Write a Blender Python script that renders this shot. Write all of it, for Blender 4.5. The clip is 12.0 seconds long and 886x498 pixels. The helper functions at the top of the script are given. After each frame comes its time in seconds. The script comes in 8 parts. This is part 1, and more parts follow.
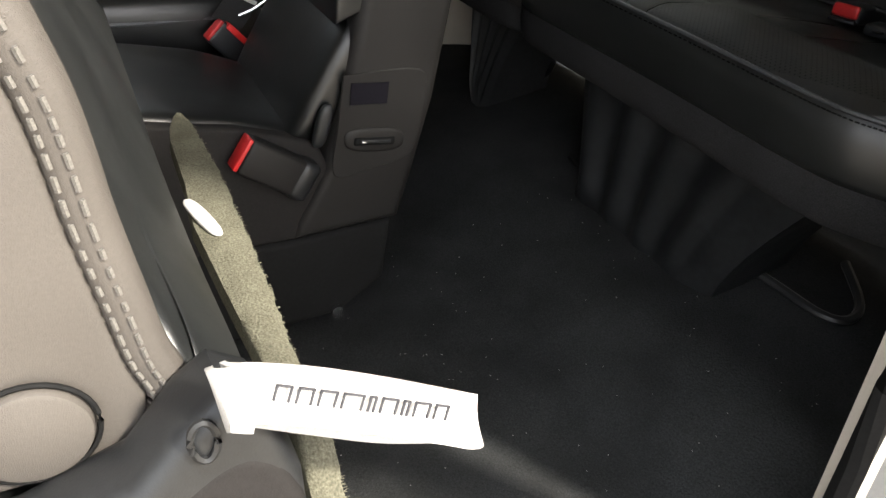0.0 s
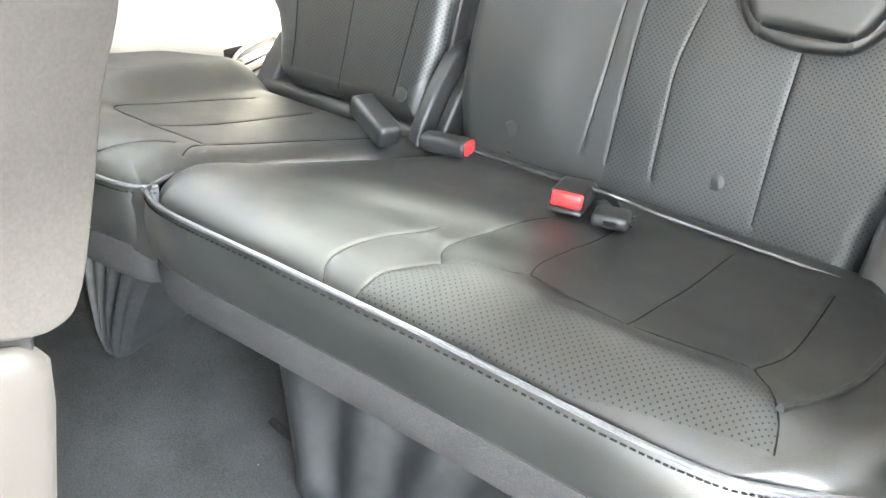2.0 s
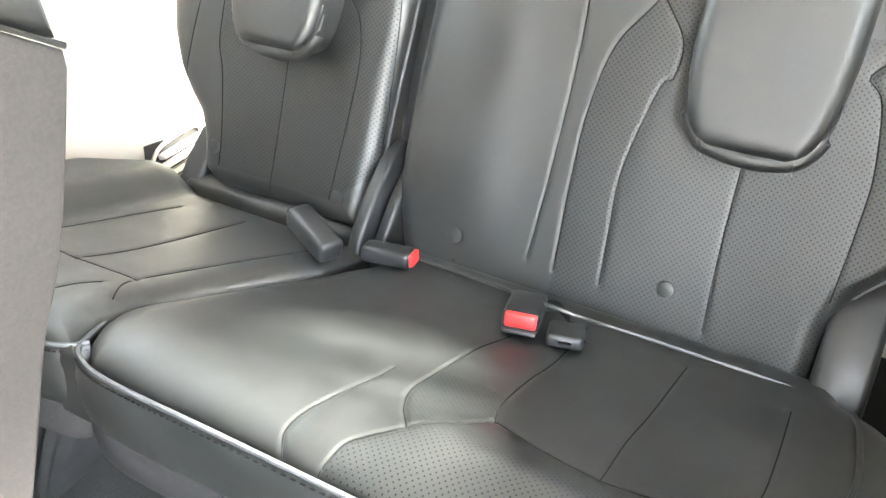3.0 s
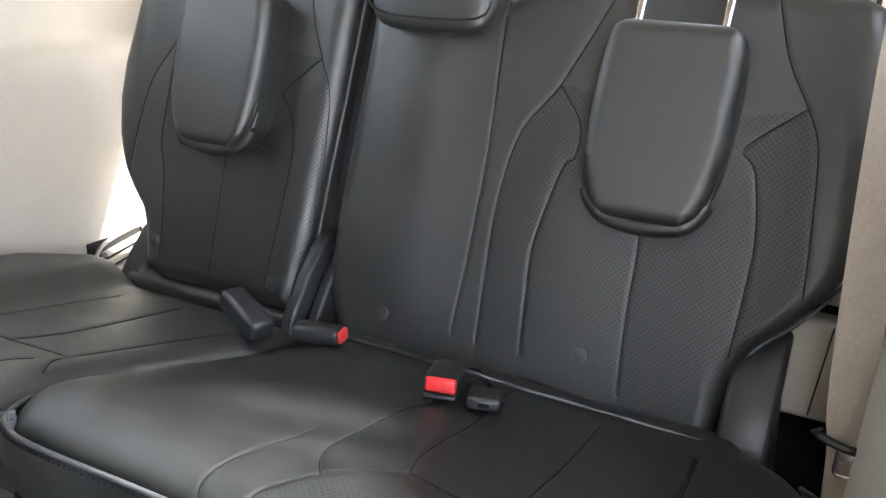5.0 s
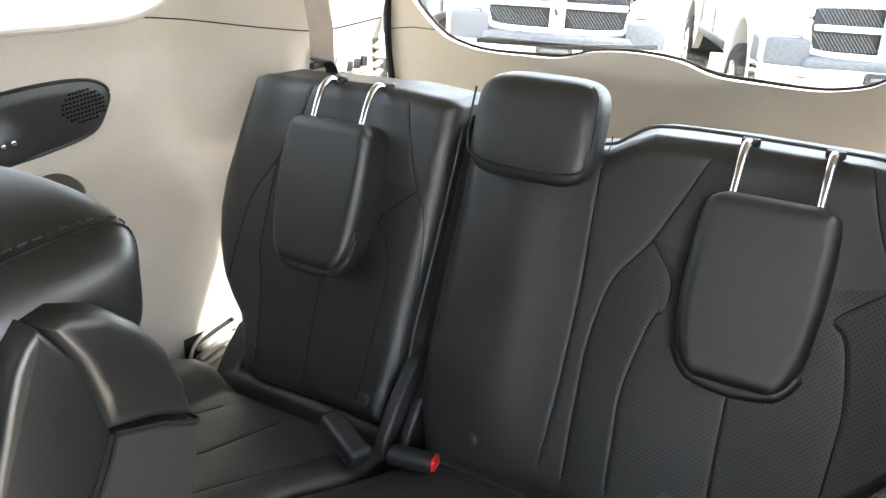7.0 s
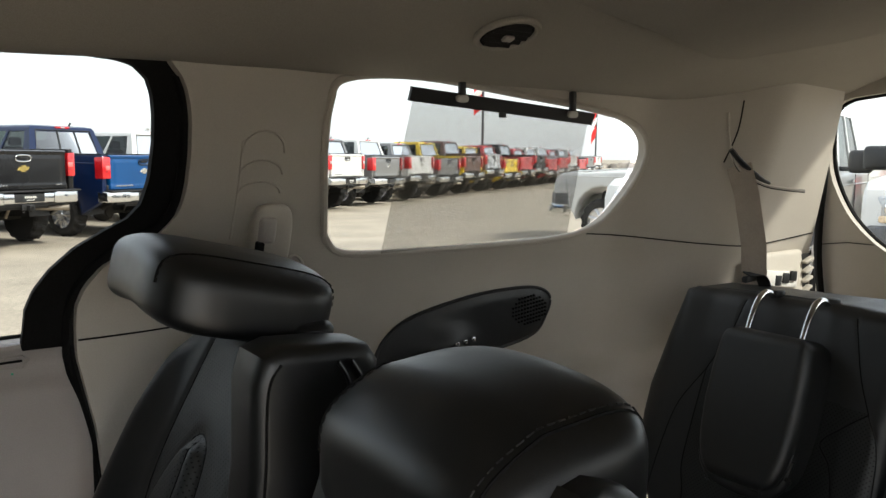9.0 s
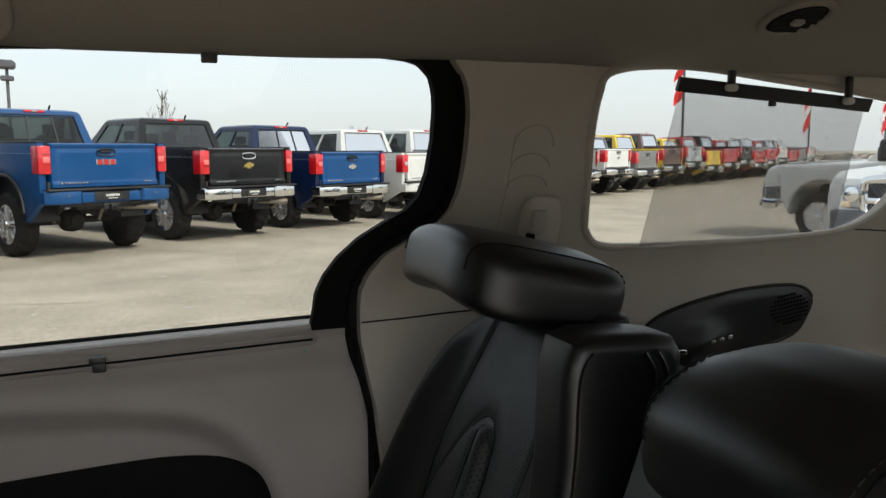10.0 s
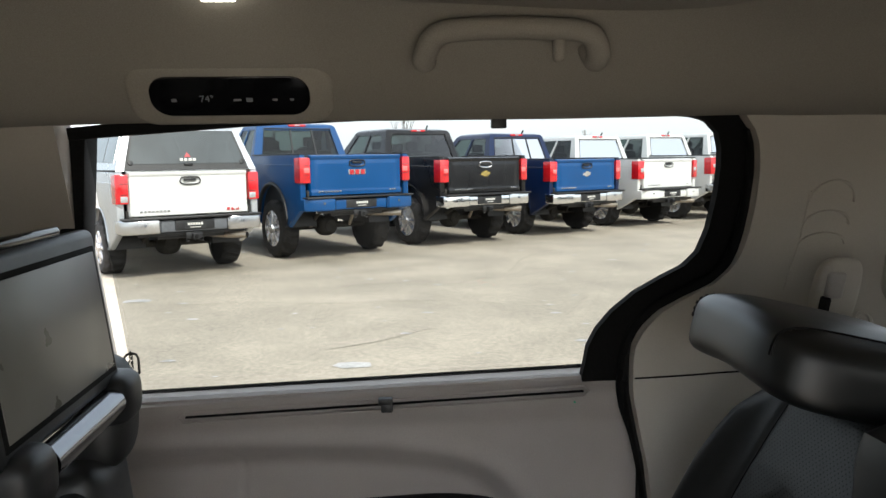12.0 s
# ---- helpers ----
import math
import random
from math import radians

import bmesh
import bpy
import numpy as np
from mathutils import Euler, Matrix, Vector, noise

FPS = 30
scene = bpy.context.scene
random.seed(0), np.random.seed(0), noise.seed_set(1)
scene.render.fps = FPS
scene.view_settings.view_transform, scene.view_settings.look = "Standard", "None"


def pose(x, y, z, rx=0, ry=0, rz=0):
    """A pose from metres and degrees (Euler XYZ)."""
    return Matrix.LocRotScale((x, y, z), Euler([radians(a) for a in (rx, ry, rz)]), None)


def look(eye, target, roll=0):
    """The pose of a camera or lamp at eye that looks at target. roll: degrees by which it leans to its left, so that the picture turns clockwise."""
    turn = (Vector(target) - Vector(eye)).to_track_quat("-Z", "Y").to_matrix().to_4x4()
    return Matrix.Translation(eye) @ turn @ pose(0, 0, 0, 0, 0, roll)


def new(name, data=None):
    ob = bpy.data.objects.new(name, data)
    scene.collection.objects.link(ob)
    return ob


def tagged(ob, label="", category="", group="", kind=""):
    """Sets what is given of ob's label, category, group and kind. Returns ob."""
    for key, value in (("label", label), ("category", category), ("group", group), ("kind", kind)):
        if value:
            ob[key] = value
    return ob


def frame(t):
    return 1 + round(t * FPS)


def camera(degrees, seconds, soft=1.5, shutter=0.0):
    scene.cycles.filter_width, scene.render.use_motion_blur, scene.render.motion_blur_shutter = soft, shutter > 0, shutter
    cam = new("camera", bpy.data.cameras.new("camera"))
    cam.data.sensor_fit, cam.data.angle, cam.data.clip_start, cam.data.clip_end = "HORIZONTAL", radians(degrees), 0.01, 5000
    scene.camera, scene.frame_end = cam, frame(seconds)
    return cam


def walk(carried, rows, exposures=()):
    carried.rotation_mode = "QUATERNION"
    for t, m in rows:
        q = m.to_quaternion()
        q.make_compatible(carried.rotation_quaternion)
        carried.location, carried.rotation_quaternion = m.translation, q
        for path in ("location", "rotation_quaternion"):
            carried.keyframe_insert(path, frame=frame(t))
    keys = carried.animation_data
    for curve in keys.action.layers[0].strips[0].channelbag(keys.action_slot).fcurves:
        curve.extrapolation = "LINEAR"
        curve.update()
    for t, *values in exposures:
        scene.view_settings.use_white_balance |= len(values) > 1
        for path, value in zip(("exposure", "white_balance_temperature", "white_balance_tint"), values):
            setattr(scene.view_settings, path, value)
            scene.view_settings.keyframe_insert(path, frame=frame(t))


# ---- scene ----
cam = camera(57.7, 12.0)

PATH = [
    (0, (-0.942, 0.037, 0.767), (0.536, -0.72, -0.349), 2.2),
    (0.3, (-0.865, 0.006, 0.799), (0.541, -0.878, -0.315), 2.4),
    (0.5, (-0.806, -0.009, 0.826), (0.53, -0.986, -0.297), 3.0),
    (0.6, (-0.778, -0.021, 0.831), (0.529, -1.046, -0.283), 3.3),
    (0.9, (-0.704, -0.107, 0.874), (0.556, -1.217, -0.212), 3.0),
    (1, (-0.664, -0.134, 0.868), (0.556, -1.321, -0.181), 3.4),
    (1.5, (-0.566, -0.184, 0.863), (0.558, -1.475, -0.171), 2.5),
    (2, (-0.508, -0.215, 0.86), (0.455, -1.641, -0.16), 3.5),
    (2.5, (-0.473, -0.247, 0.884), (0.384, -1.746, -0.126), 3.6),
    (3, (-0.422, -0.268, 0.953), (0.39, -1.823, -0.008), 3.7),
    (3.2, (-0.4, -0.263, 0.971), (0.415, -1.855, 0.075), 3.7),
    (4.8, (-0.501, -0.233, 0.945), (0.316, -1.924, 0.257), 3.1),
    (5, (-0.511, -0.22, 0.924), (0.291, -1.921, 0.242), 3.1),
    (5.5, (-0.54, -0.196, 0.859), (0.247, -1.901, 0.171), 3.0),
    (6, (-0.536, -0.189, 0.885), (0.251, -1.867, 0.134), 2.9),
    (6.5, (-0.475, -0.204, 1.062), (0.321, -1.857, 0.266), 3.4),
    (6.9, (-0.437, -0.214, 1.141), (0.416, -1.855, 0.38), 3.3),
    (7, (-0.421, -0.197, 1.146), (0.466, -1.845, 0.44), 3.3),
    (7.2, (-0.41, -0.188, 1.159), (0.602, -1.81, 0.572), 3.1),
    (7.5, (-0.405, -0.17, 1.191), (0.791, -1.708, 0.736), 2.4),
    (7.7, (-0.4, -0.161, 1.193), (0.911, -1.622, 0.812), 2.0),
    (9.3, (-0.382, -0.079, 1.127), (1.327, -1.095, 0.911), 0.3),
    (9.5, (-0.368, -0.058, 1.119), (1.392, -0.984, 0.904), 0.1),
    (10, (-0.35, 0.003, 1.143), (1.51, -0.693, 0.901), -0.2),
    (10.5, (-0.339, 0.031, 1.154), (1.583, -0.458, 0.897), -0.5),
    (11, (-0.32, 0.05, 1.161), (1.63, -0.306, 0.895), -0.5),
    (11.5, (-0.329, 0.066, 1.21), (1.639, -0.176, 0.949), -0.7),
    (12, (-0.334, 0.069, 1.219), (1.648, -0.077, 0.991), -0.8),
]
EXPOSURES = [(0.0, 2.0, 6650, 9), (0.4, 3.95, 6450, 5), (0.8, 5.15, 6200, 0), (1.2, 5.75, 6200, 0), (1.6, 6.0, 6300, 4), (2.0, 6.4, 6350, 6), (3.2, 6.25, 6400, 7), (4.8, 4.55, 6150, 10), (5.1, 4.85, 6150, 10), (5.6, 5.15, 6150, 10), (6.2, 5.4, 6100, 8), (6.6, 4.85, 6100, 9), (7.0, 3.95, 6200, 9), (7.3, 3.0, 6450, 9), (7.7, 2.4, 6450, 9), (9.3, 1.4, 6450, 8), (10.0, 1.05, 6400, 8), (10.7, 0.92, 6350, 8), (11.4, 0.99, 6250, 8), (12.0, 1.45, 6200, 8)]
walk(cam, [(t, look(eye, target, roll)) for t, eye, target, roll in PATH], EXPOSURES)

# ---------- light ----------
SUN_TO = Vector((-0.63, -0.38, 0.68)).normalized()
world = bpy.data.worlds.new("world")
scene.world = world
world.use_nodes = True
wn = world.node_tree
bg = wn.nodes["Background"]
sky = wn.nodes.new("ShaderNodeTexSky")
sky.sky_type = "NISHITA"
sky.sun_disc = False
sky.sun_elevation = math.asin(SUN_TO.z)
sky.sun_rotation = math.atan2(SUN_TO.x, SUN_TO.y)
sky.air_density, sky.dust_density, sky.ozone_density = 1.0, 3.0, 1.0
haze = wn.nodes.new("ShaderNodeMix")
haze.data_type = "RGBA"
haze.inputs[0].default_value = 0.55
haze.inputs[7].default_value = (9.0, 9.0, 9.2, 1)
wn.links.new(sky.outputs[0], haze.inputs[6])
wn.links.new(haze.outputs[2], bg.inputs[0])
bg.inputs[1].default_value = 0.14
sun = new("sun", bpy.data.lights.new("sun", "SUN"))
sun.data.energy, sun.data.angle, sun.data.color = 3.0, radians(5), (1.0, 0.94, 0.85)
sun.matrix_world = look(SUN_TO * 50, (0, 0, 0))

# ---------- materials ----------
def material(name, color, rough=0.5, metal=0.0, spec=0.5, grain=None, stain=None, bump=None, coat=0.0, fold=None):
    """A principled surface: grain = (size in m, amount), stain = (size, amount), bump = (size, depth in m, kind)."""
    m = bpy.data.materials.new(name)
    m.use_nodes = True
    nt = m.node_tree
    b = nt.nodes["Principled BSDF"]
    b.inputs["Roughness"].default_value = rough
    b.inputs["Metallic"].default_value = metal
    b.inputs["Specular IOR Level"].default_value = spec
    b.inputs["Coat Weight"].default_value = coat
    b.inputs["Coat Roughness"].default_value = 0.06
    tc = nt.nodes.new("ShaderNodeTexCoord")
    col = nt.nodes.new("ShaderNodeRGB")
    col.outputs[0].default_value = (*color, 1)
    last = col.outputs[0]
    for spot in (grain, stain):
        if not spot:
            continue
        n = nt.nodes.new("ShaderNodeTexNoise")
        n.inputs["Scale"].default_value = 1.0 / spot[0]
        n.inputs["Detail"].default_value = 4.0
        nt.links.new(tc.outputs["Object"], n.inputs["Vector"])
        ramp = nt.nodes.new("ShaderNodeMapRange")
        ramp.inputs[1].default_value, ramp.inputs[2].default_value = 0.25, 0.75
        ramp.inputs[3].default_value, ramp.inputs[4].default_value = 1 - spot[1], 1 + spot[1]
        nt.links.new(n.outputs[0], ramp.inputs[0])
        mul = nt.nodes.new("ShaderNodeVectorMath")
        mul.operation = "SCALE"
        nt.links.new(last, mul.inputs[0])
        nt.links.new(ramp.outputs[0], mul.inputs["Scale"])
        last = mul.outputs[0]
        if spot is stain:
            rr = nt.nodes.new("ShaderNodeMapRange")
            rr.inputs[1].default_value, rr.inputs[2].default_value = 0.3, 0.7
            rr.inputs[3].default_value, rr.inputs[4].default_value = max(rough - 0.07, 0.03), min(rough + 0.07, 1)
            nt.links.new(n.outputs[0], rr.inputs[0])
            nt.links.new(rr.outputs[0], b.inputs["Roughness"])
    nt.links.new(last, b.inputs["Base Color"])
    if bump:
        bn = nt.nodes.new("ShaderNodeBump")
        bn.inputs["Distance"].default_value = bump[1]
        bn.inputs["Strength"].default_value = 1.0
        if bump[2] == "cells":
            t = nt.nodes.new("ShaderNodeTexVoronoi")
            t.feature = "DISTANCE_TO_EDGE"
            src = t.outputs[0]
        else:
            t = nt.nodes.new("ShaderNodeTexNoise")
            t.inputs["Detail"].default_value = 5.0
            src = t.outputs[0]
        t.inputs["Scale"].default_value = 1.0 / bump[0]
        nt.links.new(tc.outputs["Object"], t.inputs["Vector"])
        nt.links.new(src, bn.inputs["Height"])
        nt.links.new(bn.outputs[0], b.inputs["Normal"])
        if fold:
            f = nt.nodes.new("ShaderNodeTexNoise")
            f.inputs["Scale"].default_value = 1.0 / fold[0]
            f.inputs["Detail"].default_value = 2.0
            nt.links.new(tc.outputs["Object"], f.inputs["Vector"])
            fb = nt.nodes.new("ShaderNodeBump")
            fb.inputs["Distance"].default_value = fold[1]
            nt.links.new(f.outputs[0], fb.inputs["Height"])
            nt.links.new(fb.outputs[0], bn.inputs["Normal"])
    return m


def perforate(m, pitch=0.0052, radius=0.00085):
    """Punched holes on a staggered grid of the mesh's own surface coordinates (uv in metres)."""
    nt = m.node_tree
    b = nt.nodes["Principled BSDF"]
    uv = nt.nodes.new("ShaderNodeUVMap")
    rot = nt.nodes.new("ShaderNodeMapping")
    rot.inputs["Rotation"].default_value = (0, 0, radians(45))
    rot.inputs["Scale"].default_value = (1 / pitch, 1 / pitch, 1)
    nt.links.new(uv.outputs[0], rot.inputs[0])
    fr = nt.nodes.new("ShaderNodeVectorMath")
    fr.operation = "FRACTION"
    nt.links.new(rot.outputs[0], fr.inputs[0])
    dist = nt.nodes.new("ShaderNodeVectorMath")
    dist.operation = "DISTANCE"
    dist.inputs[1].default_value = (0.5, 0.5, 0)
    nt.links.new(fr.outputs[0], dist.inputs[0])
    hole = nt.nodes.new("ShaderNodeMapRange")
    hole.inputs[1].default_value, hole.inputs[2].default_value = radius / pitch * 0.7, radius / pitch * 1.3
    hole.inputs[3].default_value = 0.30
    nt.links.new(dist.outputs["Value"], hole.inputs[0])
    old = b.inputs["Base Color"].links[0].from_socket
    mul = nt.nodes.new("ShaderNodeVectorMath")
    mul.operation = "SCALE"
    nt.links.new(old, mul.inputs[0])
    nt.links.new(hole.outputs[0], mul.inputs["Scale"])
    nt.links.new(mul.outputs[0], b.inputs["Base Color"])
    bn = nt.nodes.new("ShaderNodeBump")
    bn.inputs["Distance"].default_value = 0.00015
    gloss = nt.nodes.new("ShaderNodeMath")
    gloss.operation = "MULTIPLY"
    gloss.inputs[1].default_value = 0.85
    nt.links.new(hole.outputs[0], gloss.inputs[0])
    nt.links.new(gloss.outputs[0], b.inputs["Specular IOR Level"])
    nt.links.new(hole.outputs[0], bn.inputs["Height"])
    was = b.inputs["Normal"].links
    if was:
        nt.links.new(was[0].from_socket, bn.inputs["Normal"])
    nt.links.new(bn.outputs[0], b.inputs["Normal"])
    return m


def glass(name, tint, gloss=0.08):
    m = bpy.data.materials.new(name)
    m.use_nodes = True
    nt = m.node_tree
    nt.nodes.clear()
    out = nt.nodes.new("ShaderNodeOutputMaterial")
    tr = nt.nodes.new("ShaderNodeBsdfTransparent")
    tr.inputs[0].default_value = (*tint, 1)
    gl = nt.nodes.new("ShaderNodeBsdfGlossy")
    gl.inputs["Roughness"].default_value = 0.02
    fr = nt.nodes.new("ShaderNodeFresnel")
    fr.inputs[0].default_value = 1.45
    mx = nt.nodes.new("ShaderNodeMixShader")
    nt.links.new(fr.outputs[0], mx.inputs[0])
    nt.links.new(tr.outputs[0], mx.inputs[1])
    nt.links.new(gl.outputs[0], mx.inputs[2])
    nt.links.new(mx.outputs[0], out.inputs[0])
    return m


LEATHER = material("black_leather", (0.0085, 0.0098, 0.0096), 0.48, 0, 1.0, (0.004, 0.15), (0.09, 0.18), (0.0016, 0.00022, "cells"), 0.0, (0.06, 0.0008))
PERF = perforate(material("perforated_leather", (0.0085, 0.0098, 0.0096), 0.48, 0, 1.0, (0.004, 0.15), (0.09, 0.18), (0.0016, 0.0002, "cells"), 0.0, (0.06, 0.0008)))
# Darker copy of black_leather: the second row's shade is put into its colour.
SHADED_LEATHER = material("shaded_black_leather", (0.0050, 0.0057, 0.0057), 0.40, 0, 0.8, (0.004, 0.15), (0.12, 0.15), (0.0015, 0.00010, "cells"))
DARKCHROME = material("smoked_chrome", (0.22, 0.23, 0.25), 0.10, 1.0, 0.5, None, (0.05, 0.05))
PIPING = material("grey_piping", (0.068, 0.072, 0.076), 0.45, 0, 0.5, (0.003, 0.2), (0.06, 0.15), (0.001, 0.0001, "cells"))
THREAD = material("grey_thread", (0.13, 0.122, 0.11), 0.8, 0, 0.2, (0.001, 0.3))
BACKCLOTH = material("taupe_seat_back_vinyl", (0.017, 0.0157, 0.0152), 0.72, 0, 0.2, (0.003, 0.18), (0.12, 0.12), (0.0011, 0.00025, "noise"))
SKIRT = material("dark_grey_seat_skirt", (0.026, 0.026, 0.027), 0.92, 0, 0.1, (0.0016, 0.5), (0.08, 0.2), (0.0014, 0.0006, "noise"))
CARPET = material("black_carpet", (0.029, 0.030, 0.030), 0.97, 0, 0.08, (0.0022, 0.4), (0.13, 0.4), (0.003, 0.002, "noise"))
PILE = material("olive_grey_carpet_edge", (0.125, 0.12, 0.088), 0.97, 0, 0.08, (0.0016, 0.45), (0.03, 0.2), (0.0018, 0.0016, "noise"))
BLACKPLASTIC = material("black_plastic", (0.016, 0.017, 0.018), 0.42, 0, 0.5, (0.005, 0.15), (0.07, 0.2), (0.0012, 0.00012, "noise"))
SCUFFED = material("scuffed_black_plastic", (0.011, 0.012, 0.013), 0.5, 0, 0.5, (0.012, 0.5), (0.05, 0.4), (0.002, 0.0003, "noise"))
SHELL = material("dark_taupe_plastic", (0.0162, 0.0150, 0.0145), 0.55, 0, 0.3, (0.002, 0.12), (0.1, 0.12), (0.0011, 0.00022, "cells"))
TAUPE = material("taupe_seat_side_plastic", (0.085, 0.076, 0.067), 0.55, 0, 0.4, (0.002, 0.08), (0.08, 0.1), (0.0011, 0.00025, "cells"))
CREAM = material("cream_trim_plastic", (0.50, 0.46, 0.40), 0.55, 0, 0.4, (0.002, 0.05), (0.16, 0.06), (0.0013, 0.0002, "cells"))
DOORTRIM = material("warm_grey_trim_plastic", (0.42, 0.38, 0.35), 0.55, 0, 0.4, (0.002, 0.06), (0.16, 0.07), (0.0013, 0.0002, "cells"))
HEADLINER = material("beige_headliner_cloth", (0.39, 0.36, 0.31), 0.95, 0, 0.1, (0.0015, 0.12), (0.2, 0.05), (0.0016, 0.0004, "noise"))
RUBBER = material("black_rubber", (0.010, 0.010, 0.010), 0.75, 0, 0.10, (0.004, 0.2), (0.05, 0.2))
CHROME = material("chrome", (0.78, 0.79, 0.8), 0.08, 1.0, 0.5, None, (0.05, 0.05))
STEEL = material("brushed_steel", (0.62, 0.62, 0.63), 0.25, 1.0, 0.5, (0.002, 0.1))
RED = material("red_button", (0.62, 0.028, 0.03), 0.35, 0, 0.5, (0.004, 0.08))
BELT = material("beige_seat_belt", (0.42, 0.36, 0.30), 0.7, 0, 0.3, (0.0012, 0.25), (0.04, 0.08), (0.0014, 0.0003, "noise"))
BLACKBELT = material("black_webbing", (0.02, 0.02, 0.02), 0.75, 0, 0.3, (0.0012, 0.3), None, (0.0014, 0.0003, "noise"))
WHITEWEB = material("white_webbing", (0.50, 0.49, 0.465), 0.8, 0, 0.2, (0.0011, 0.12), (0.02, 0.06), (0.0016, 0.0004, "noise"))
PRINT = material("grey_print", (0.045, 0.045, 0.05), 0.7, 0, 0.2, (0.001, 0.3))
WHITEPLASTIC = material("white_plastic", (0.72, 0.70, 0.66), 0.45, 0, 0.5, (0.004, 0.05), (0.05, 0.06))
DISPLAY = material("black_display", (0.006, 0.006, 0.007), 0.12, 0, 0.5, None, (0.03, 0.1))
# Screen base is lightened: a pale reflection is put into its colour.
SCREEN = material("painted_reflection_screen", (0.21, 0.205, 0.185), 0.33, 0, 0.6, None, (0.08, 0.1), None)
STICKER = material("dark_violet_sticker", (0.006, 0.005, 0.009), 0.75, 0, 0.2, (0.003, 0.2))
TINT = glass("tinted_window_glass", (0.48, 0.50, 0.49))
PRIVACY = glass("dark_privacy_glass", (0.30, 0.31, 0.31))

# ---------- mesh helpers ----------
def thing(name, label, category, group="", kind="", at=(0, 0, 0)):
    ob = new(name)
    ob.empty_display_size = 0.05
    ob.location = at
    bpy.context.view_layer.update()
    return tagged(ob, label, category, group, kind)


def mesh_ob(name, verts, faces, mat, smooth=True, angle=40, uvs=None):
    me = bpy.data.meshes.new(name)
    me.from_pydata([tuple(v) for v in verts], [], faces)
    if smooth:
        me.shade_smooth()
        me.set_sharp_from_angle(angle=radians(angle))
    if uvs is not None:
        lay = me.uv_layers.new(name="uv")
        for loop in me.loops:
            lay.data[loop.index].uv = uvs[loop.vertex_index]
    mats = mat if isinstance(mat, (list, tuple)) else [mat]
    for one in mats:
        me.materials.append(one)
    me.validate()
    me.update()
    return new(name, me)


def under(ob, parent, label=""):
    if parent is not None:
        ob.parent = parent
        ob.matrix_parent_inverse = parent.matrix_world.inverted()
    if label:
        ob["label"] = label
    return ob


def part(name, bm, mat, parent=None, label="", smooth=True, angle=40, at=None):
    me = bpy.data.meshes.new(name)
    if at is not None:
        bmesh.ops.transform(bm, matrix=at, verts=bm.verts)
    bmesh.ops.recalc_face_normals(bm, faces=bm.faces)
    bm.to_mesh(me)
    bm.free()
    if smooth:
        me.shade_smooth()
        me.set_sharp_from_angle(angle=radians(angle))
    me.materials.append(mat)
    return under(new(name, me), parent, label)


def rbox(sx, sy, sz, r=0.01, seg=3, at=None, bm=None, taper=None):
    """A rounded box about its middle."""
    b = bmesh.new()
    bmesh.ops.create_cube(b, size=1)
    bmesh.ops.scale(b, vec=(sx, sy, sz), verts=b.verts)
    if taper:
        for v in b.verts:
            if v.co.z > 0:
                v.co.x *= taper[0]
                v.co.y *= taper[1]
    r = min(r, 0.49 * min(sx, sy, sz))
    if r > 0:
        bmesh.ops.bevel(b, geom=list(b.edges), offset=r, segments=seg, profile=0.5, affect="EDGES", clamp_overlap=True)
    if at is not None:
        bmesh.ops.transform(b, matrix=at, verts=b.verts)
    if bm is not None:
        tmp = bpy.data.meshes.new("tmp")
        b.to_mesh(tmp)
        b.free()
        bm.from_mesh(tmp)
        bpy.data.meshes.remove(tmp)
        return bm
    return b


def join(*bms):
    out = bms[0]
    for b in bms[1:]:
        tmp = bpy.data.meshes.new("tmp")
        b.to_mesh(tmp)
        b.free()
        out.from_mesh(tmp)
        bpy.data.meshes.remove(tmp)
    return out


def cyl(r, h, seg=24, r2=None, bevel=0.0, at=None):
    b = bmesh.new()
    bmesh.ops.create_cone(b, cap_ends=True, segments=seg, radius1=r, radius2=r if r2 is None else r2, depth=h)
    if bevel:
        rim = [e for e in b.edges if abs(e.verts[0].co.z - e.verts[1].co.z) < 1e-6]
        bmesh.ops.bevel(b, geom=rim, offset=bevel, segments=2, profile=0.5, affect="EDGES")
    if at is not None:
        bmesh.ops.transform(b, matrix=at, verts=b.verts)
    return b


def smooth_path(pts, n=8, closed=False):
    """Catmull-Rom through the points."""
    P = [Vector(p) for p in pts]
    out = []
    m = len(P)
    for i in range(m if closed else m - 1):
        a = P[(i - 1) % m] if closed or i > 0 else P[0]
        b, c = P[i], P[(i + 1) % m]
        d = P[(i + 2) % m] if closed or i + 2 < m else P[-1]
        for k in range(n):
            t = k / n
            out.append(0.5 * ((2 * b) + (c - a) * t + (2 * a - 5 * b + 4 * c - d) * t * t + (3 * b - a - 3 * c + d) * t ** 3))
    if not closed:
        out.append(P[-1])
    return out


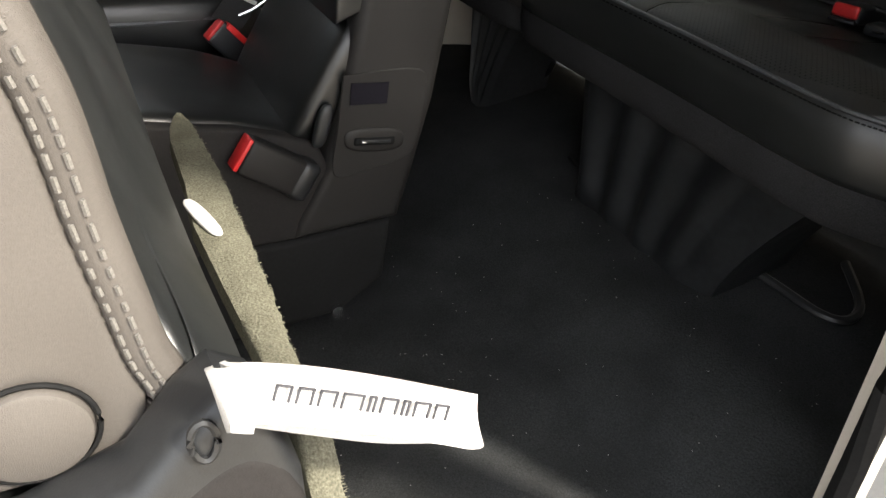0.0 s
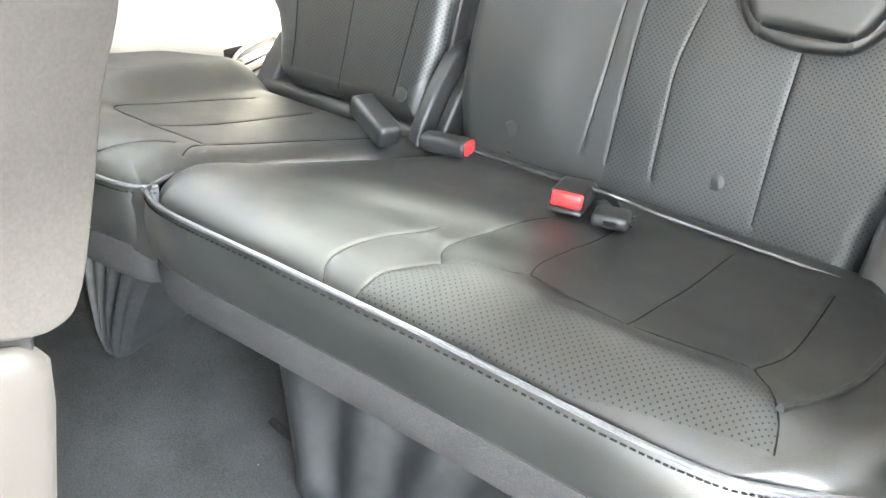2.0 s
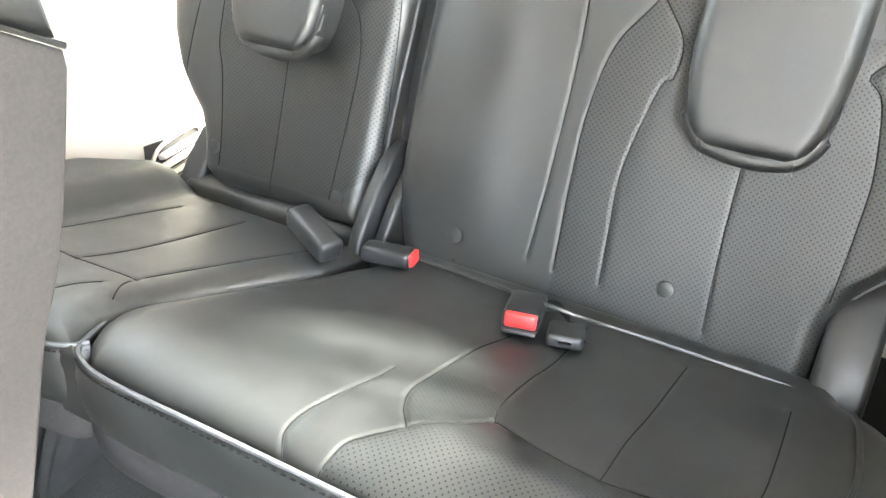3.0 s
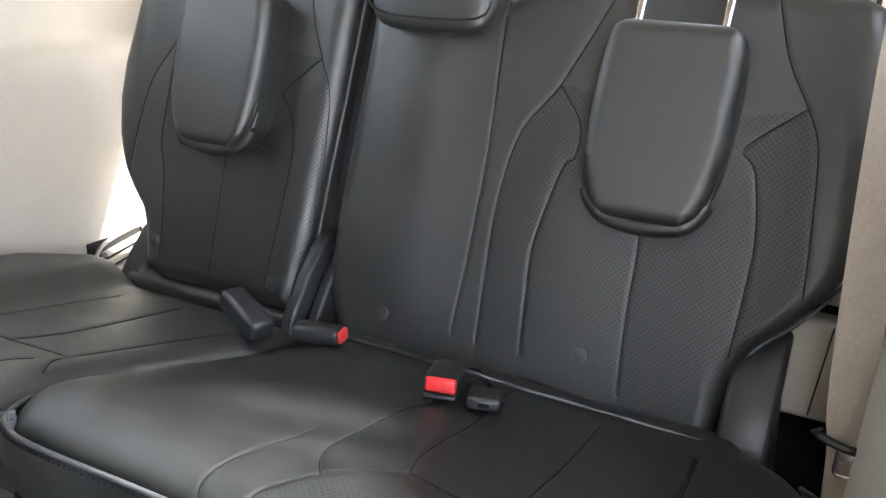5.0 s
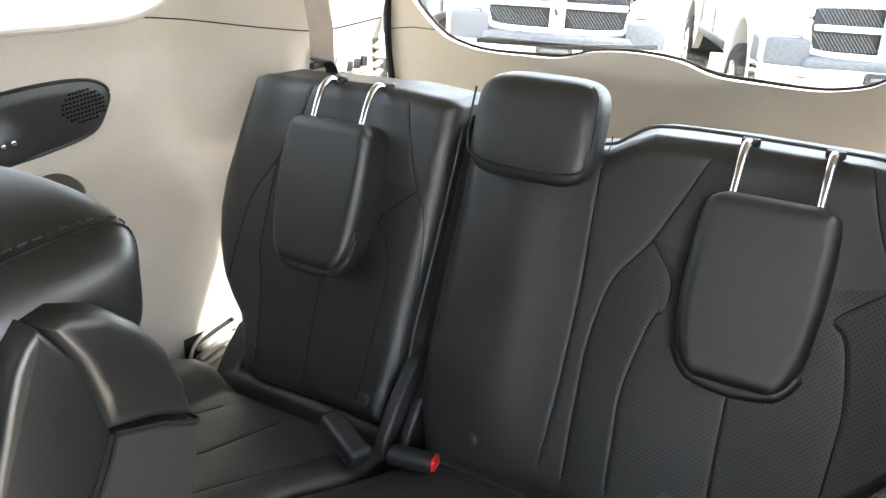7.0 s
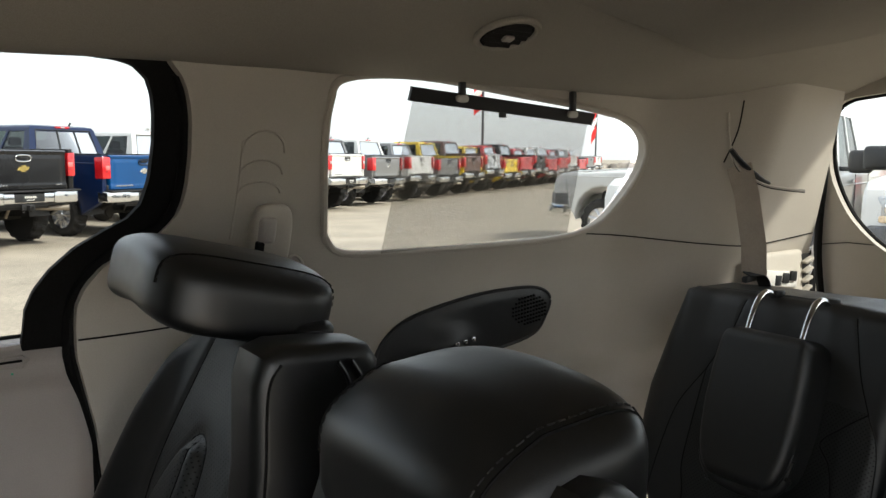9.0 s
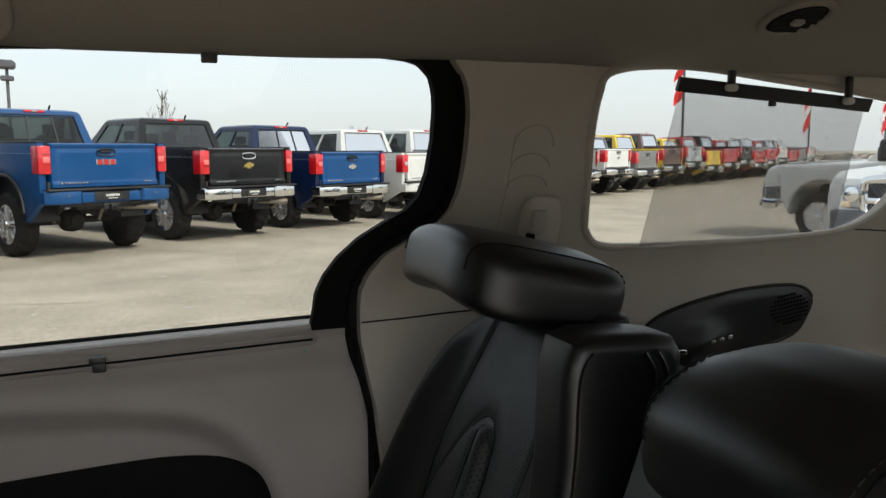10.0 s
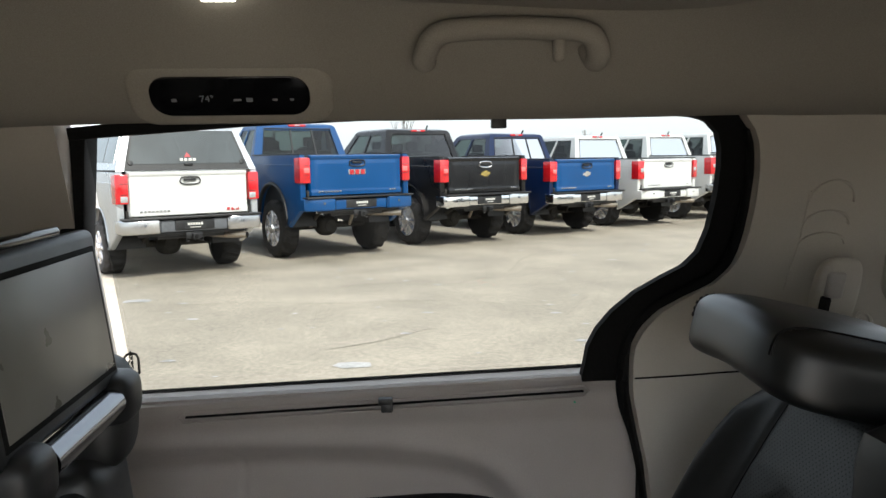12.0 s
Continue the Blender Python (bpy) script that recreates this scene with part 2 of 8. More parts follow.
def tube(pts, r, seg=8, closed=False, flat=1.0, up=(0, 0, 1)):
    """A round (or flattened) bar along a path."""
    P = [Vector(p) for p in pts]
    n = len(P)
    b = bmesh.new()
    rings = []
    for i, p in enumerate(P):
        a = P[i - 1] if (i > 0 or closed) else P[i]
        c = P[(i + 1) % n] if (i + 1 < n or closed) else P[i]
        d = (c - a).normalized()
        side = d.cross(Vector(up))
        if side.length < 1e-4:
            side = d.cross(Vector((1, 0, 0)))
        side.normalize()
        top = side.cross(d)
        rad = r[i] if isinstance(r, (list, tuple)) else r
        rings.append([b.verts.new(p + rad * (math.cos(q) * side + flat * math.sin(q) * top)) for q in [2 * math.pi * k / seg for k in range(seg)]])
    for i in range(n if closed else n - 1):
        r1, r2 = rings[i], rings[(i + 1) % n]
        for k in range(seg):
            b.faces.new((r1[k], r1[(k + 1) % seg], r2[(k + 1) % seg], r2[k]))
    if not closed:
        b.faces.new(rings[0])
        b.faces.new(rings[-1][::-1])
    return b


def ribbon(pts, width, thick, across):
    """A flat strap along a path; across: its width direction."""
    P = [Vector(p) for p in pts]
    b = bmesh.new()
    rows = []
    for i, p in enumerate(P):
        a, c = P[max(i - 1, 0)], P[min(i + 1, len(P) - 1)]
        d = (c - a).normalized()
        w = Vector(across)
        w = (w - d * w.dot(d)).normalized()
        n = d.cross(w)
        rows.append([b.verts.new(p + w * sx * width / 2 + n * sy * thick / 2) for sx, sy in ((-1, -1), (1, -1), (1, 1), (-1, 1))])
    for r1, r2 in zip(rows, rows[1:]):
        for k in range(4):
            b.faces.new((r1[k], r1[(k + 1) % 4], r2[(k + 1) % 4], r2[k]))
    b.faces.new(rows[0][::-1])
    b.faces.new(rows[-1])
    return b


def stitches(pts, r=0.0007, length=0.0045, gap=0.0025, lift=(0, 0, 0.0004)):
    """Short thread bars along a path, as one bmesh."""
    P = smooth_path(pts, 10)
    b = bmesh.new()
    walked, start, on = 0.0, P[0], True
    for a, c in zip(P, P[1:]):
        walked += (c - a).length
        if walked >= (length if on else gap):
            if on:
                mid = Vector(lift)
                t = tube([start + mid, c + mid], r, 5)
                tmp = bpy.data.meshes.new("tmp")
                t.to_mesh(tmp)
                t.free()
                b.from_mesh(tmp)
                bpy.data.meshes.remove(tmp)
            walked, start, on = 0.0, c, not on
    return b


def extrude_poly(poly, depth, axis="x", at=None, bevel=0.0, seg=2):
    """A flat outline (two coordinates) given thickness along an axis, centred on it."""
    b = bmesh.new()
    def put(p, d):
        return {"x": (d, p[0], p[1]), "y": (p[0], d, p[1]), "z": (p[0], p[1], d)}[axis]
    lo = [b.verts.new(put(p, -depth / 2)) for p in poly]
    hi = [b.verts.new(put(p, depth / 2)) for p in poly]
    n = len(poly)
    b.faces.new(lo[::-1])
    b.faces.new(hi)
    for i in range(n):
        b.faces.new((lo[i], lo[(i + 1) % n], hi[(i + 1) % n], hi[i]))
    bmesh.ops.recalc_face_normals(b, faces=b.faces)
    if bevel:
        rim = [e for e in b.edges if abs((e.verts[0].co - e.verts[1].co)["xyz".index(axis)]) < 1e-6]
        bmesh.ops.bevel(b, geom=rim, offset=bevel, segments=seg, profile=0.5, affect="EDGES", clamp_overlap=True)
    if at is not None:
        bmesh.ops.transform(b, matrix=at, verts=b.verts)
    return b


def seg_dist(X, Y, line):
    """Distance of every grid point to a polyline."""
    best = np.full(X.shape, 1e9)
    for (ax, ay), (bx, by) in zip(line, line[1:]):
        dx, dy = bx - ax, by - ay
        q = np.clip(((X - ax) * dx + (Y - ay) * dy) / (dx * dx + dy * dy + 1e-12), 0, 1)
        best = np.minimum(best, np.hypot(X - ax - q * dx, Y - ay - q * dy))
    return best


def curve2(pts, n=6):
    return [(p.x, p.y) for p in smooth_path([(a, b, 0) for a, b in pts], n)]


def inside(X, Y, poly):
    ok = np.zeros(X.shape, bool)
    for (ax, ay), (bx, by) in zip(poly, poly[1:] + poly[:1]):
        hit = ((ay > Y) != (by > Y)) & (X < (bx - ax) * (Y - ay) / (by - ay + 1e-12) + ax)
        ok ^= hit
    return ok


def grid_mesh(P, uv=None, closed_back=None):
    """Vertices and quads of an (n, m, 3) grid; closed_back: a vector by which a copy of the rim goes back, to give it depth."""
    n, m = P.shape[:2]
    V = [tuple(p) for p in P.reshape(-1, 3)]
    F = [(i * m + j, i * m + j + 1, (i + 1) * m + j + 1, (i + 1) * m + j) for i in range(n - 1) for j in range(m - 1)]
    U = [tuple(p) for p in uv.reshape(-1, 2)] if uv is not None else None
    if closed_back is not None:
        rim = [j for j in range(m)] + [i * m + m - 1 for i in range(1, n)] + [(n - 1) * m + j for j in range(m - 2, -1, -1)] + [i * m for i in range(n - 2, 0, -1)]
        base = len(V)
        for k in rim:
            V.append(tuple(np.array(V[k]) + closed_back))
            if U is not None:
                U.append(U[k])
        c = len(rim)
        F += [(rim[k], base + k, base + (k + 1) % c, rim[(k + 1) % c]) for k in range(c)]
        F.append(tuple(base + k for k in range(c)))
    return V, F, U


def smoothstep(a, b, x):
    t = np.clip((x - a) / (b - a), 0, 1)
    return t * t * (3 - 2 * t)


def cut_sheet(outer, holes, res, fn, thick):
    """A sheet over (a, b) inside an outline and outside holes, laid into space by fn(a, b), with a rim of the given depth vector at every edge."""
    loops = [outer] + list(holes)
    lo, hi = np.min(outer, 0), np.max(outer, 0)
    na, nb = int((hi[0] - lo[0]) / res) + 2, int((hi[1] - lo[1]) / res) + 2
    A, B = np.meshgrid(np.linspace(lo[0], hi[0], na), np.linspace(lo[1], hi[1], nb), indexing="ij")
    ca, cb = (A[:-1, :-1] + A[1:, 1:]) / 2, (B[:-1, :-1] + B[1:, 1:]) / 2
    keep = inside(ca, cb, outer)
    for h in holes:
        keep &= ~inside(ca, cb, h)
    quads = [((i, j), (i + 1, j), (i + 1, j + 1), (i, j + 1)) for i, j in zip(*np.nonzero(keep))]
    count = {}
    for q in quads:
        for a, b in zip(q, q[1:] + q[:1]):
            count[frozenset((a, b))] = count.get(frozenset((a, b)), 0) + 1
    rim = {k for e, c in count.items() if c == 1 for k in e}
    for k in rim:
        p = np.array((A[k], B[k]))
        best, where = 1e9, p
        for loop in loops:
            L = np.array(loop + loop[:1])
            d = L[1:] - L[:-1]
            q = np.clip(((p - L[:-1]) * d).sum(1) / ((d * d).sum(1) + 1e-12), 0, 1)
            near = L[:-1] + q[:, None] * d
            dist = np.hypot(*(near - p).T)
            if dist.min() < best:
                best, where = dist.min(), near[dist.argmin()]
        if best < 1.6 * res:
            A[k], B[k] = where
    index, V, F = {}, [], []
    def vid(k):
        if k not in index:
            index[k] = len(V)
            V.append(fn(float(A[k]), float(B[k])))
        return index[k]
    for q in quads:
        F.append(tuple(vid(k) for k in q))
    back = {}
    for q in quads:
        for a, b in zip(q, q[1:] + q[:1]):
            if count[frozenset((a, b))] == 1:
                for k in (a, b):
                    if k not in back:
                        back[k] = len(V)
                        V.append(tuple(np.array(V[index[k]]) + thick))
                F.append((index[b], index[a], back[a], back[b]))
    return V, F


def pillow(w, h, d, p=3.0, n=24, shape=None):
    """A padded block: a super-ellipsoid about its middle, w by h by d (x, z, y); shape(x, y, z) bends it."""
    b = bmesh.new()
    bmesh.ops.create_cube(b, size=2)
    bmesh.ops.subdivide_edges(b, edges=b.edges, cuts=n // 2, use_grid_fill=True)
    for v in b.verts:
        q = (abs(v.co.x) ** p + abs(v.co.y) ** p + abs(v.co.z) ** p) ** (1 / p)
        c = v.co / q
        c = Vector((c.x * w / 2, c.y * d / 2, c.z * h / 2))
        v.co = Vector(shape(*c)) if shape else c
    return b

# ---------- the cabin's shell ----------
GROUND = -0.42
MID = 0.05


def mx(x):
    return 2 * MID - x


def roof_z(x, y):
    d = abs(x - MID)
    low = 1.365 - 0.10 * float(smoothstep(0.22, 0.66, d)) + 0.014 * float(smoothstep(0.64, 0.72, d))
    high = 1.40 - 0.135 * float(smoothstep(0.44, 0.69, d)) + 0.010 * float(smoothstep(0.68, 0.74, d))
    k = float(smoothstep(-0.55, -0.15, y))
    return low + (high - low) * k - 0.03 * max(0.0, -y - 1.0) ** 2 - 0.10 * max(0.0, min(y - 0.35, 0.6)) ** 2


def wall_x(y, z):
    """Inner face of the rear side trim."""
    x = 0.80 - 0.333 * (z - 0.99) if z > 0.93 else 0.82 + 0.0 * z
    if z <= 0.93:
        x = 0.82 - 0.04 * smoothstep(0.80, 0.60, z) - 0.02 * smoothstep(0.68, 0.5, z) * smoothstep(-0.55, -1.0, y)
        x -= 0.05 * smoothstep(0.742, 0.700, z) * smoothstep(-0.80, -1.0, y)
    x -= 0.17 * smoothstep(-1.32, -1.56, y) * (1 - 0.25 * smoothstep(0.9, 0.5, z))
    x += 0.02 * math.exp(-((y + 0.55) / 0.09) ** 2) * smoothstep(1.0, 1.1, z) * -1.0
    return x


DOORWIN = [(0.455, 0.849), (0.082, 0.861), (-0.236, 0.874), (-0.239, 0.896), (-0.241, 0.925), (-0.252, 0.954), (-0.272, 0.983), (-0.303, 1.013), (-0.343, 1.038), (-0.372, 1.054), (-0.390, 1.075), (-0.399, 1.11), (-0.402, 1.16), (-0.400, 1.20), (-0.396, 1.226), (-0.388, 1.247), (-0.370, 1.263), (-0.350, 1.268), (-0.30, 1.272), (-0.079, 1.274), (0.241, 1.262), (0.455, 1.247)]
QUARTER = curve2([(-0.646, 1.153), (-0.645, 1.225), (-0.668, 1.262), (-0.80, 1.272), (-1.0, 1.255), (-1.182, 1.238), (-1.306, 1.215), (-1.352, 1.175), (-1.352, 1.107), (-1.314, 1.034), (-1.249, 0.998), (-1.143, 0.985), (-0.95, 0.981), (-0.792, 0.981), (-0.700, 0.988), (-0.668, 1.02)], 5)
STEP = [(-0.300, 0.905), (-0.302, 0.930), (-0.312, 0.958), (-0.335, 0.987), (-0.367, 1.008), (-0.407, 1.030), (-0.430, 1.054), (-0.438, 1.075), (-0.443, 1.10), (-0.445, 1.144), (-0.443, 1.193), (-0.437, 1.226), (-0.428, 1.248)]
PILLAR = [(-0.30, 0.03), (-0.33, 0.57), (-0.322, 0.75), (-0.30, 0.86)] + STEP + [(-0.405, 1.275), (-0.405, 1.33), (-1.0, 1.33), (-1.70, 1.33), (-1.725, 1.25), (-1.80, 0.97), (-1.84, 0.80), (-1.86, 0.03)]


def door_x(z):
    return 0.895 - 0.37 * (z - 0.86)


PILLAR_L = [(-0.53, 0.03), (-0.53, 0.40), (-0.50, 0.55), (-0.40, 0.72), (-0.32, 0.86)] + PILLAR[4:]


def side_trim(name, sign, label):
    """Rear quarter trim, from the sliding door to the tailgate, with its window opening."""
    def fn(a, b):
        x = wall_x(a, b)
        if sign < 0:
            x = min(x, 0.745 + 0.09 * float(smoothstep(0.5, 0.8, b)))
        return (x if sign > 0 else mx(x), a, b)
    V, F = cut_sheet(PILLAR if sign > 0 else PILLAR_L, [QUARTER], 0.016, fn, np.array((0.022 * sign, 0, 0.0)))
    ob = mesh_ob(name, V, F, CREAM, angle=50)
    return tagged(ob, label, "wall trim", "", "structure")


REARGLASS = glass("lightly_tinted_rear_glass", (0.52, 0.54, 0.53))
wall_right = side_trim("wall_right", 1, "cream moulded plastic rear quarter trim with a window opening")
wall_left = side_trim("wall_left", -1, "cream moulded plastic rear quarter trim beside the open door")

# Seams of the quarter trims: thin dark lines where the upper trim meets the lower one.
def trim_seam(pts, sign, proud=0.0006):
    path = []
    for a, b in curve2(pts, 8):
        x = wall_x(a, b) - proud
        path.append((x if sign > 0 else mx(x), a, b))
    return tube(path, 0.0014, 6)


for side, wall in ((1, wall_right), (-1, wall_left)):
    part("trim_seam", trim_seam([(-0.302, 0.884), (-0.42, 0.888), (-0.56, 0.90), (-0.645, 0.965)], side), RUBBER, wall)
    part("trim_seam", trim_seam([(-1.25, 0.994), (-1.36, 0.985), (-1.48, 0.972), (-1.60, 0.968), (-1.79, 0.985)], side), RUBBER, wall)
    part("trim_seam", trim_seam([(-1.47, 1.26), (-1.475, 1.2), (-1.47, 1.14)], side), RUBBER, wall)

for side, wall in ((1, wall_right), (-1, wall_left)):
    part("window_lip", tube([((wall_x(a, z) - 0.001) if side > 0 else mx(wall_x(a, z) - 0.001), a, z) for a, z in QUARTER], 0.0065, 8, closed=True), CREAM, wall, "rounded cream lip of the window opening")

# Window glass.
def pane(name, poly, fx, sign, label, mat=TINT, group=""):
    b = bmesh.new()
    vs = [b.verts.new((fx(a, z) if sign > 0 else mx(fx(a, z)), a, z)) for a, z in poly]
    face = b.faces.new(vs)
    ob = part(name, b, mat, None, "", False)
    return tagged(ob, label, "window", group, "structure")


pane("window_1", QUARTER, lambda a, z: 0.826 - 0.333 * (z - 0.99), 1, "fixed tinted quarter window with a pull-up shade")
# Unseen left pane: tinted darker than the right one to cut the sun.
pane("window_2", QUARTER, lambda a, z: 0.826 - 0.333 * (z - 0.99), -1, "fixed unseen quarter window, tinted darker to cut the sun", PRIVACY)
pane("window_3", [(y - 0.022 if y < -0.2 else y, z + (0.008 if z > 1.2 else 0.0)) for y, z in DOORWIN], lambda a, z: door_x(z) + 0.009, 1, "tinted sliding door window with a stepped rear edge")

# Black weatherstrip round the door window.
OUTER = [(-0.236, 0.862), (-0.299, 0.862)] + STEP + [(-0.422, 1.262), (-0.408, 1.280), (-0.385, 1.290), (-0.30, 1.294), (-0.079, 1.294), (0.241, 1.282), (0.47, 1.262), (0.47, 1.247)] + DOORWIN[:1:-1][1:] + [(-0.236, 0.874)]
def door_plane(a, b):
    return (door_x(b) - 0.012, a, b)
V, F = cut_sheet(OUTER, [], 0.008, door_plane, np.array((0.018, 0, 0)))
strip = tagged(mesh_ob("trim_door_window", V, F, RUBBER, angle=45), "black rubber and plastic surround of the sliding door window", "window trim", "", "structure")
V, F = cut_sheet([(-0.262, 0.845), (-0.262, 0.90), (-0.275, 0.955), (-0.320, 1.000), (-0.395, 1.045), (-0.425, 1.09), (-0.475, 1.09), (-0.46, 1.03), (-0.39, 0.985), (-0.345, 0.93), (-0.345, 0.845)], [], 0.012, lambda a, b: (door_x(b) + 0.02, a, b), np.array((0.01, 0, 0)))
under(mesh_ob("corner_filler", V, F, RUBBER, angle=45), strip)
seal = smooth_path([(0.870, -0.338, 0.48), (0.870, -0.340, 0.66), (0.868, -0.322, 0.77), (0.868, -0.300, 0.84), (0.862, -0.300, 0.90), (0.852, -0.306, 0.94), (0.840, -0.320, 0.968), (0.826, -0.347, 0.996), (0.812, -0.388, 1.020), (0.800, -0.426, 1.050), (0.788, -0.443, 1.095), (0.755, -0.446, 1.196), (0.735, -0.43, 1.255)], 6)
part("seal", tube(seal, 0.011, 8), RUBBER, strip)
seal2 = smooth_path([(0.866, -0.322, 0.05), (0.866, -0.336, 0.4), (0.866, -0.340, 0.60), (0.864, -0.338, 0.68), (0.862, -0.326, 0.75), (0.858, -0.310, 0.82), (0.858, -0.305, 0.87)], 6)
part("seal", tube(seal2, 0.010, 8), RUBBER, strip)
part("seal_backing", rbox(0.02, 0.09, 0.84, 0.004, 1, pose(0.905, -0.325, 0.44)), RUBBER, strip)
part("sill_cap", ribbon([(0.912, a, 0.8705 - 0.0275 * (a + 0.235)) for a in (-0.27, -0.1, 0.1, 0.3, 0.47)], 0.058, 0.005, (1, 0, 0)), DOORTRIM, strip, "warm grey sill cap")
part("sill_seal", tube([(0.934, a, 0.875 - 0.0275 * (a + 0.235)) for a in (-0.27, -0.1, 0.1, 0.3, 0.47)], 0.0035, 8), RUBBER, strip)
part("clip", rbox(0.012, 0.02, 0.022, 0.002, 2, pose(0.728, -0.085, 1.266)), BLACKPLASTIC, strip)

# ---------- sliding door trim panel ----------
RECESS = curve2([(0.55, 0.792), (0.46, 0.785), (0.294, 0.788), (0.145, 0.782), (0.043, 0.772), (-0.075, 0.745), (-0.145, 0.683), (-0.185, 0.60), (-0.20, 0.45)], 6)
RECESS_POLY = RECESS + [(-0.2, 0.0), (0.55, 0.0)]


def door_face(Y, Z):
    x = 0.868 + 0.012 * smoothstep(0.835, 0.80, Z) + 0.0 * Y
    x = x + 0.016 * smoothstep(0.848, 0.868, Z)
    d = seg_dist(Y, Z, RECESS)
    ins = inside(Y, Z, RECESS_POLY)
    x = x + np.where(ins, 0.028 * smoothstep(0.0, 0.05, d), 0)
    x = x - 0.006 * np.exp(-((d) / 0.02) ** 2)
    return x


ys, zs = np.linspace(-0.325, 0.56, 150), np.linspace(0.03, 0.872, 130)
Yg, Zg = np.meshgrid(ys, zs, indexing="ij")
Zg = Zg - (Zg > 0.5) * smoothstep(0.5, 0.872, Zg) * (0.022 * (Yg + 0.24) / 0.7)
Xg = door_face(Yg, Zg)
cutline = curve2([(0.45, 0.775), (0.36, 0.777), (0.312, 0.765), (0.296, 0.735), (0.30, 0.69), (0.32, 0.64)], 6)
Xg = Xg + 0.003 * np.exp(-(seg_dist(Yg, Zg, cutline) / 0.003) ** 2)
V, F, _ = grid_mesh(np.stack([Xg, Yg, Zg], -1), closed_back=np.array((0.06, 0, 0)))
door_panel = tagged(mesh_ob("door_1", V, F, DOORTRIM, angle=50), "closed sliding door with warm grey moulded trim panel", "door", "", "structure")
# Black armrest insert.
ins_poly = [(0.50, 0.655), (0.302, 0.668), (0.063, 0.679), (-0.03, 0.679), (-0.10, 0.668), (-0.144, 0.648), (-0.165, 0.61), (-0.165, 0.56), (-0.13, 0.52), (0.50, 0.50)]
ins_poly = curve2(ins_poly + ins_poly[:1], 4)[:-1]
def insert_fn(a, b):
    x = float(door_face(np.array(a), np.array(b)))
    d = float(seg_dist(np.array(a), np.array(b), ins_poly + ins_poly[:1]))
    return (x - 0.004 - 0.01 * float(smoothstep(0, 0.03, d)), a, b)
V, F = cut_sheet(ins_poly, [], 0.009, insert_fn, np.array((0.012, 0, 0)))
under(mesh_ob("armrest_insert", V, F, RUBBER, angle=60), door_panel, "black padded armrest insert")
# Shade slot along the sill, with its pull tab.
def sill_pt(a, off):
    return (0.866 - off * 0.4, a, 0.858 - 0.022 * (a + 0.24) / 0.7 - off)
slot_pts = [sill_pt(a, 0.004) for a in np.linspace(-0.235, 0.372, 20)]
part("shade_slot", tube(slot_pts, 0.0035, 8, flat=0.5), RUBBER, door_panel)
rim_pts = [sill_pt(a, -0.004) for a in np.linspace(-0.236, 0.374, 24)] + [sill_pt(0.382, 0.004)] + [sill_pt(a, 0.012) for a in np.linspace(0.374, -0.236, 24)] + [sill_pt(-0.244, 0.004)]
part("slot_frame", tube(rim_pts, 0.0022, 6, closed=True), DOORTRIM, door_panel)
tab = thing("window_shade_tab", "small black pull tab of a retracted window shade", "shade tab", at=(0.86, 0.075, 0.84))
part("tab", rbox(0.014, 0.022, 0.010, 0.002, 2, pose(0.856, 0.072, 0.852)), BLACKPLASTIC, tab)
part("hook", rbox(0.008, 0.018, 0.014, 0.002, 2, pose(0.853, 0.070, 0.842)), BLACKPLASTIC, tab)
green = thing("status_light", "tiny green indicator dot on the door trim", "light", at=(0.868, -0.22, 0.838))
part("lens", cyl(0.0016, 0.003, 10, at=pose(0.8665, -0.222, 0.836, 0, 90, 0)), material("green_lens", (0.05, 0.45, 0.25), 0.3), green)

# ---------- headliner ----------
xs, ys = np.linspace(mx(0.80), 0.80, 60), np.linspace(-1.80, 1.15, 110)
Xg, Yg = np.meshgrid(xs, ys, indexing="ij")
Zg = np.vectorize(roof_z)(Xg, Yg)
V, F, _ = grid_mesh(np.stack([Xg, Yg, Zg], -1), closed_back=np.array((0, 0, 0.06)))
ceiling = tagged(mesh_ob("ceiling", V, F, HEADLINER), "beige woven headliner", "ceiling", "", "structure")

# ---------- floor ----------
def floor_z(x, y):
    return 0.085 * float(smoothstep(-0.46, -0.66, y)) - 0.10 * float(smoothstep(-0.95, -1.2, y)) + 0.004 * math.sin(9 * x + 4 * y) + 0.003 * math.sin(23 * y - 7 * x)
xs, ys = np.linspace(mx(0.90), 0.90, 100), np.linspace(-1.95, 2.0, 200)
Xg, Yg = np.meshgrid(xs, ys, indexing="ij")
Zg = np.vectorize(floor_z)(Xg, Yg)
crease = curve2([(-0.30, -0.33), (-0.18, -0.35), (-0.10, -0.40), (-0.07, -0.50)], 6)
Zg -= 0.006 * np.exp(-(seg_dist(Xg, Yg, crease) / 0.012) ** 2)
V, F, _ = grid_mesh(np.stack([Xg, Yg, Zg], -1), closed_back=np.array((0, 0, -0.15)))
LINT = material("pale_lint", (0.45, 0.44, 0.42), 0.9, 0, 0.1, (0.003, 0.3))
floor = tagged(mesh_ob("floor", V, F, CARPET), "black loop-pile car carpet with lint and a faint crease", "floor", "", "structure")

lint = bmesh.new()
rl = random.Random(11)
for i in range(170):
    x, y = rl.uniform(-0.62, 0.1), rl.uniform(-0.72, 0.0)
    q, ln = rl.uniform(0, 3.14), rl.uniform(0.0008, 0.0022)
    z = floor_z(x, y) + 0.003
    join(lint, tube([(x, y, z), (x + ln * math.cos(q), y + ln * math.sin(q), z + 0.0004)], 0.0004, 4))
ob = part("lint", lint, LINT, floor, "pale specks of lint")
ob["kind"] = "stuff"

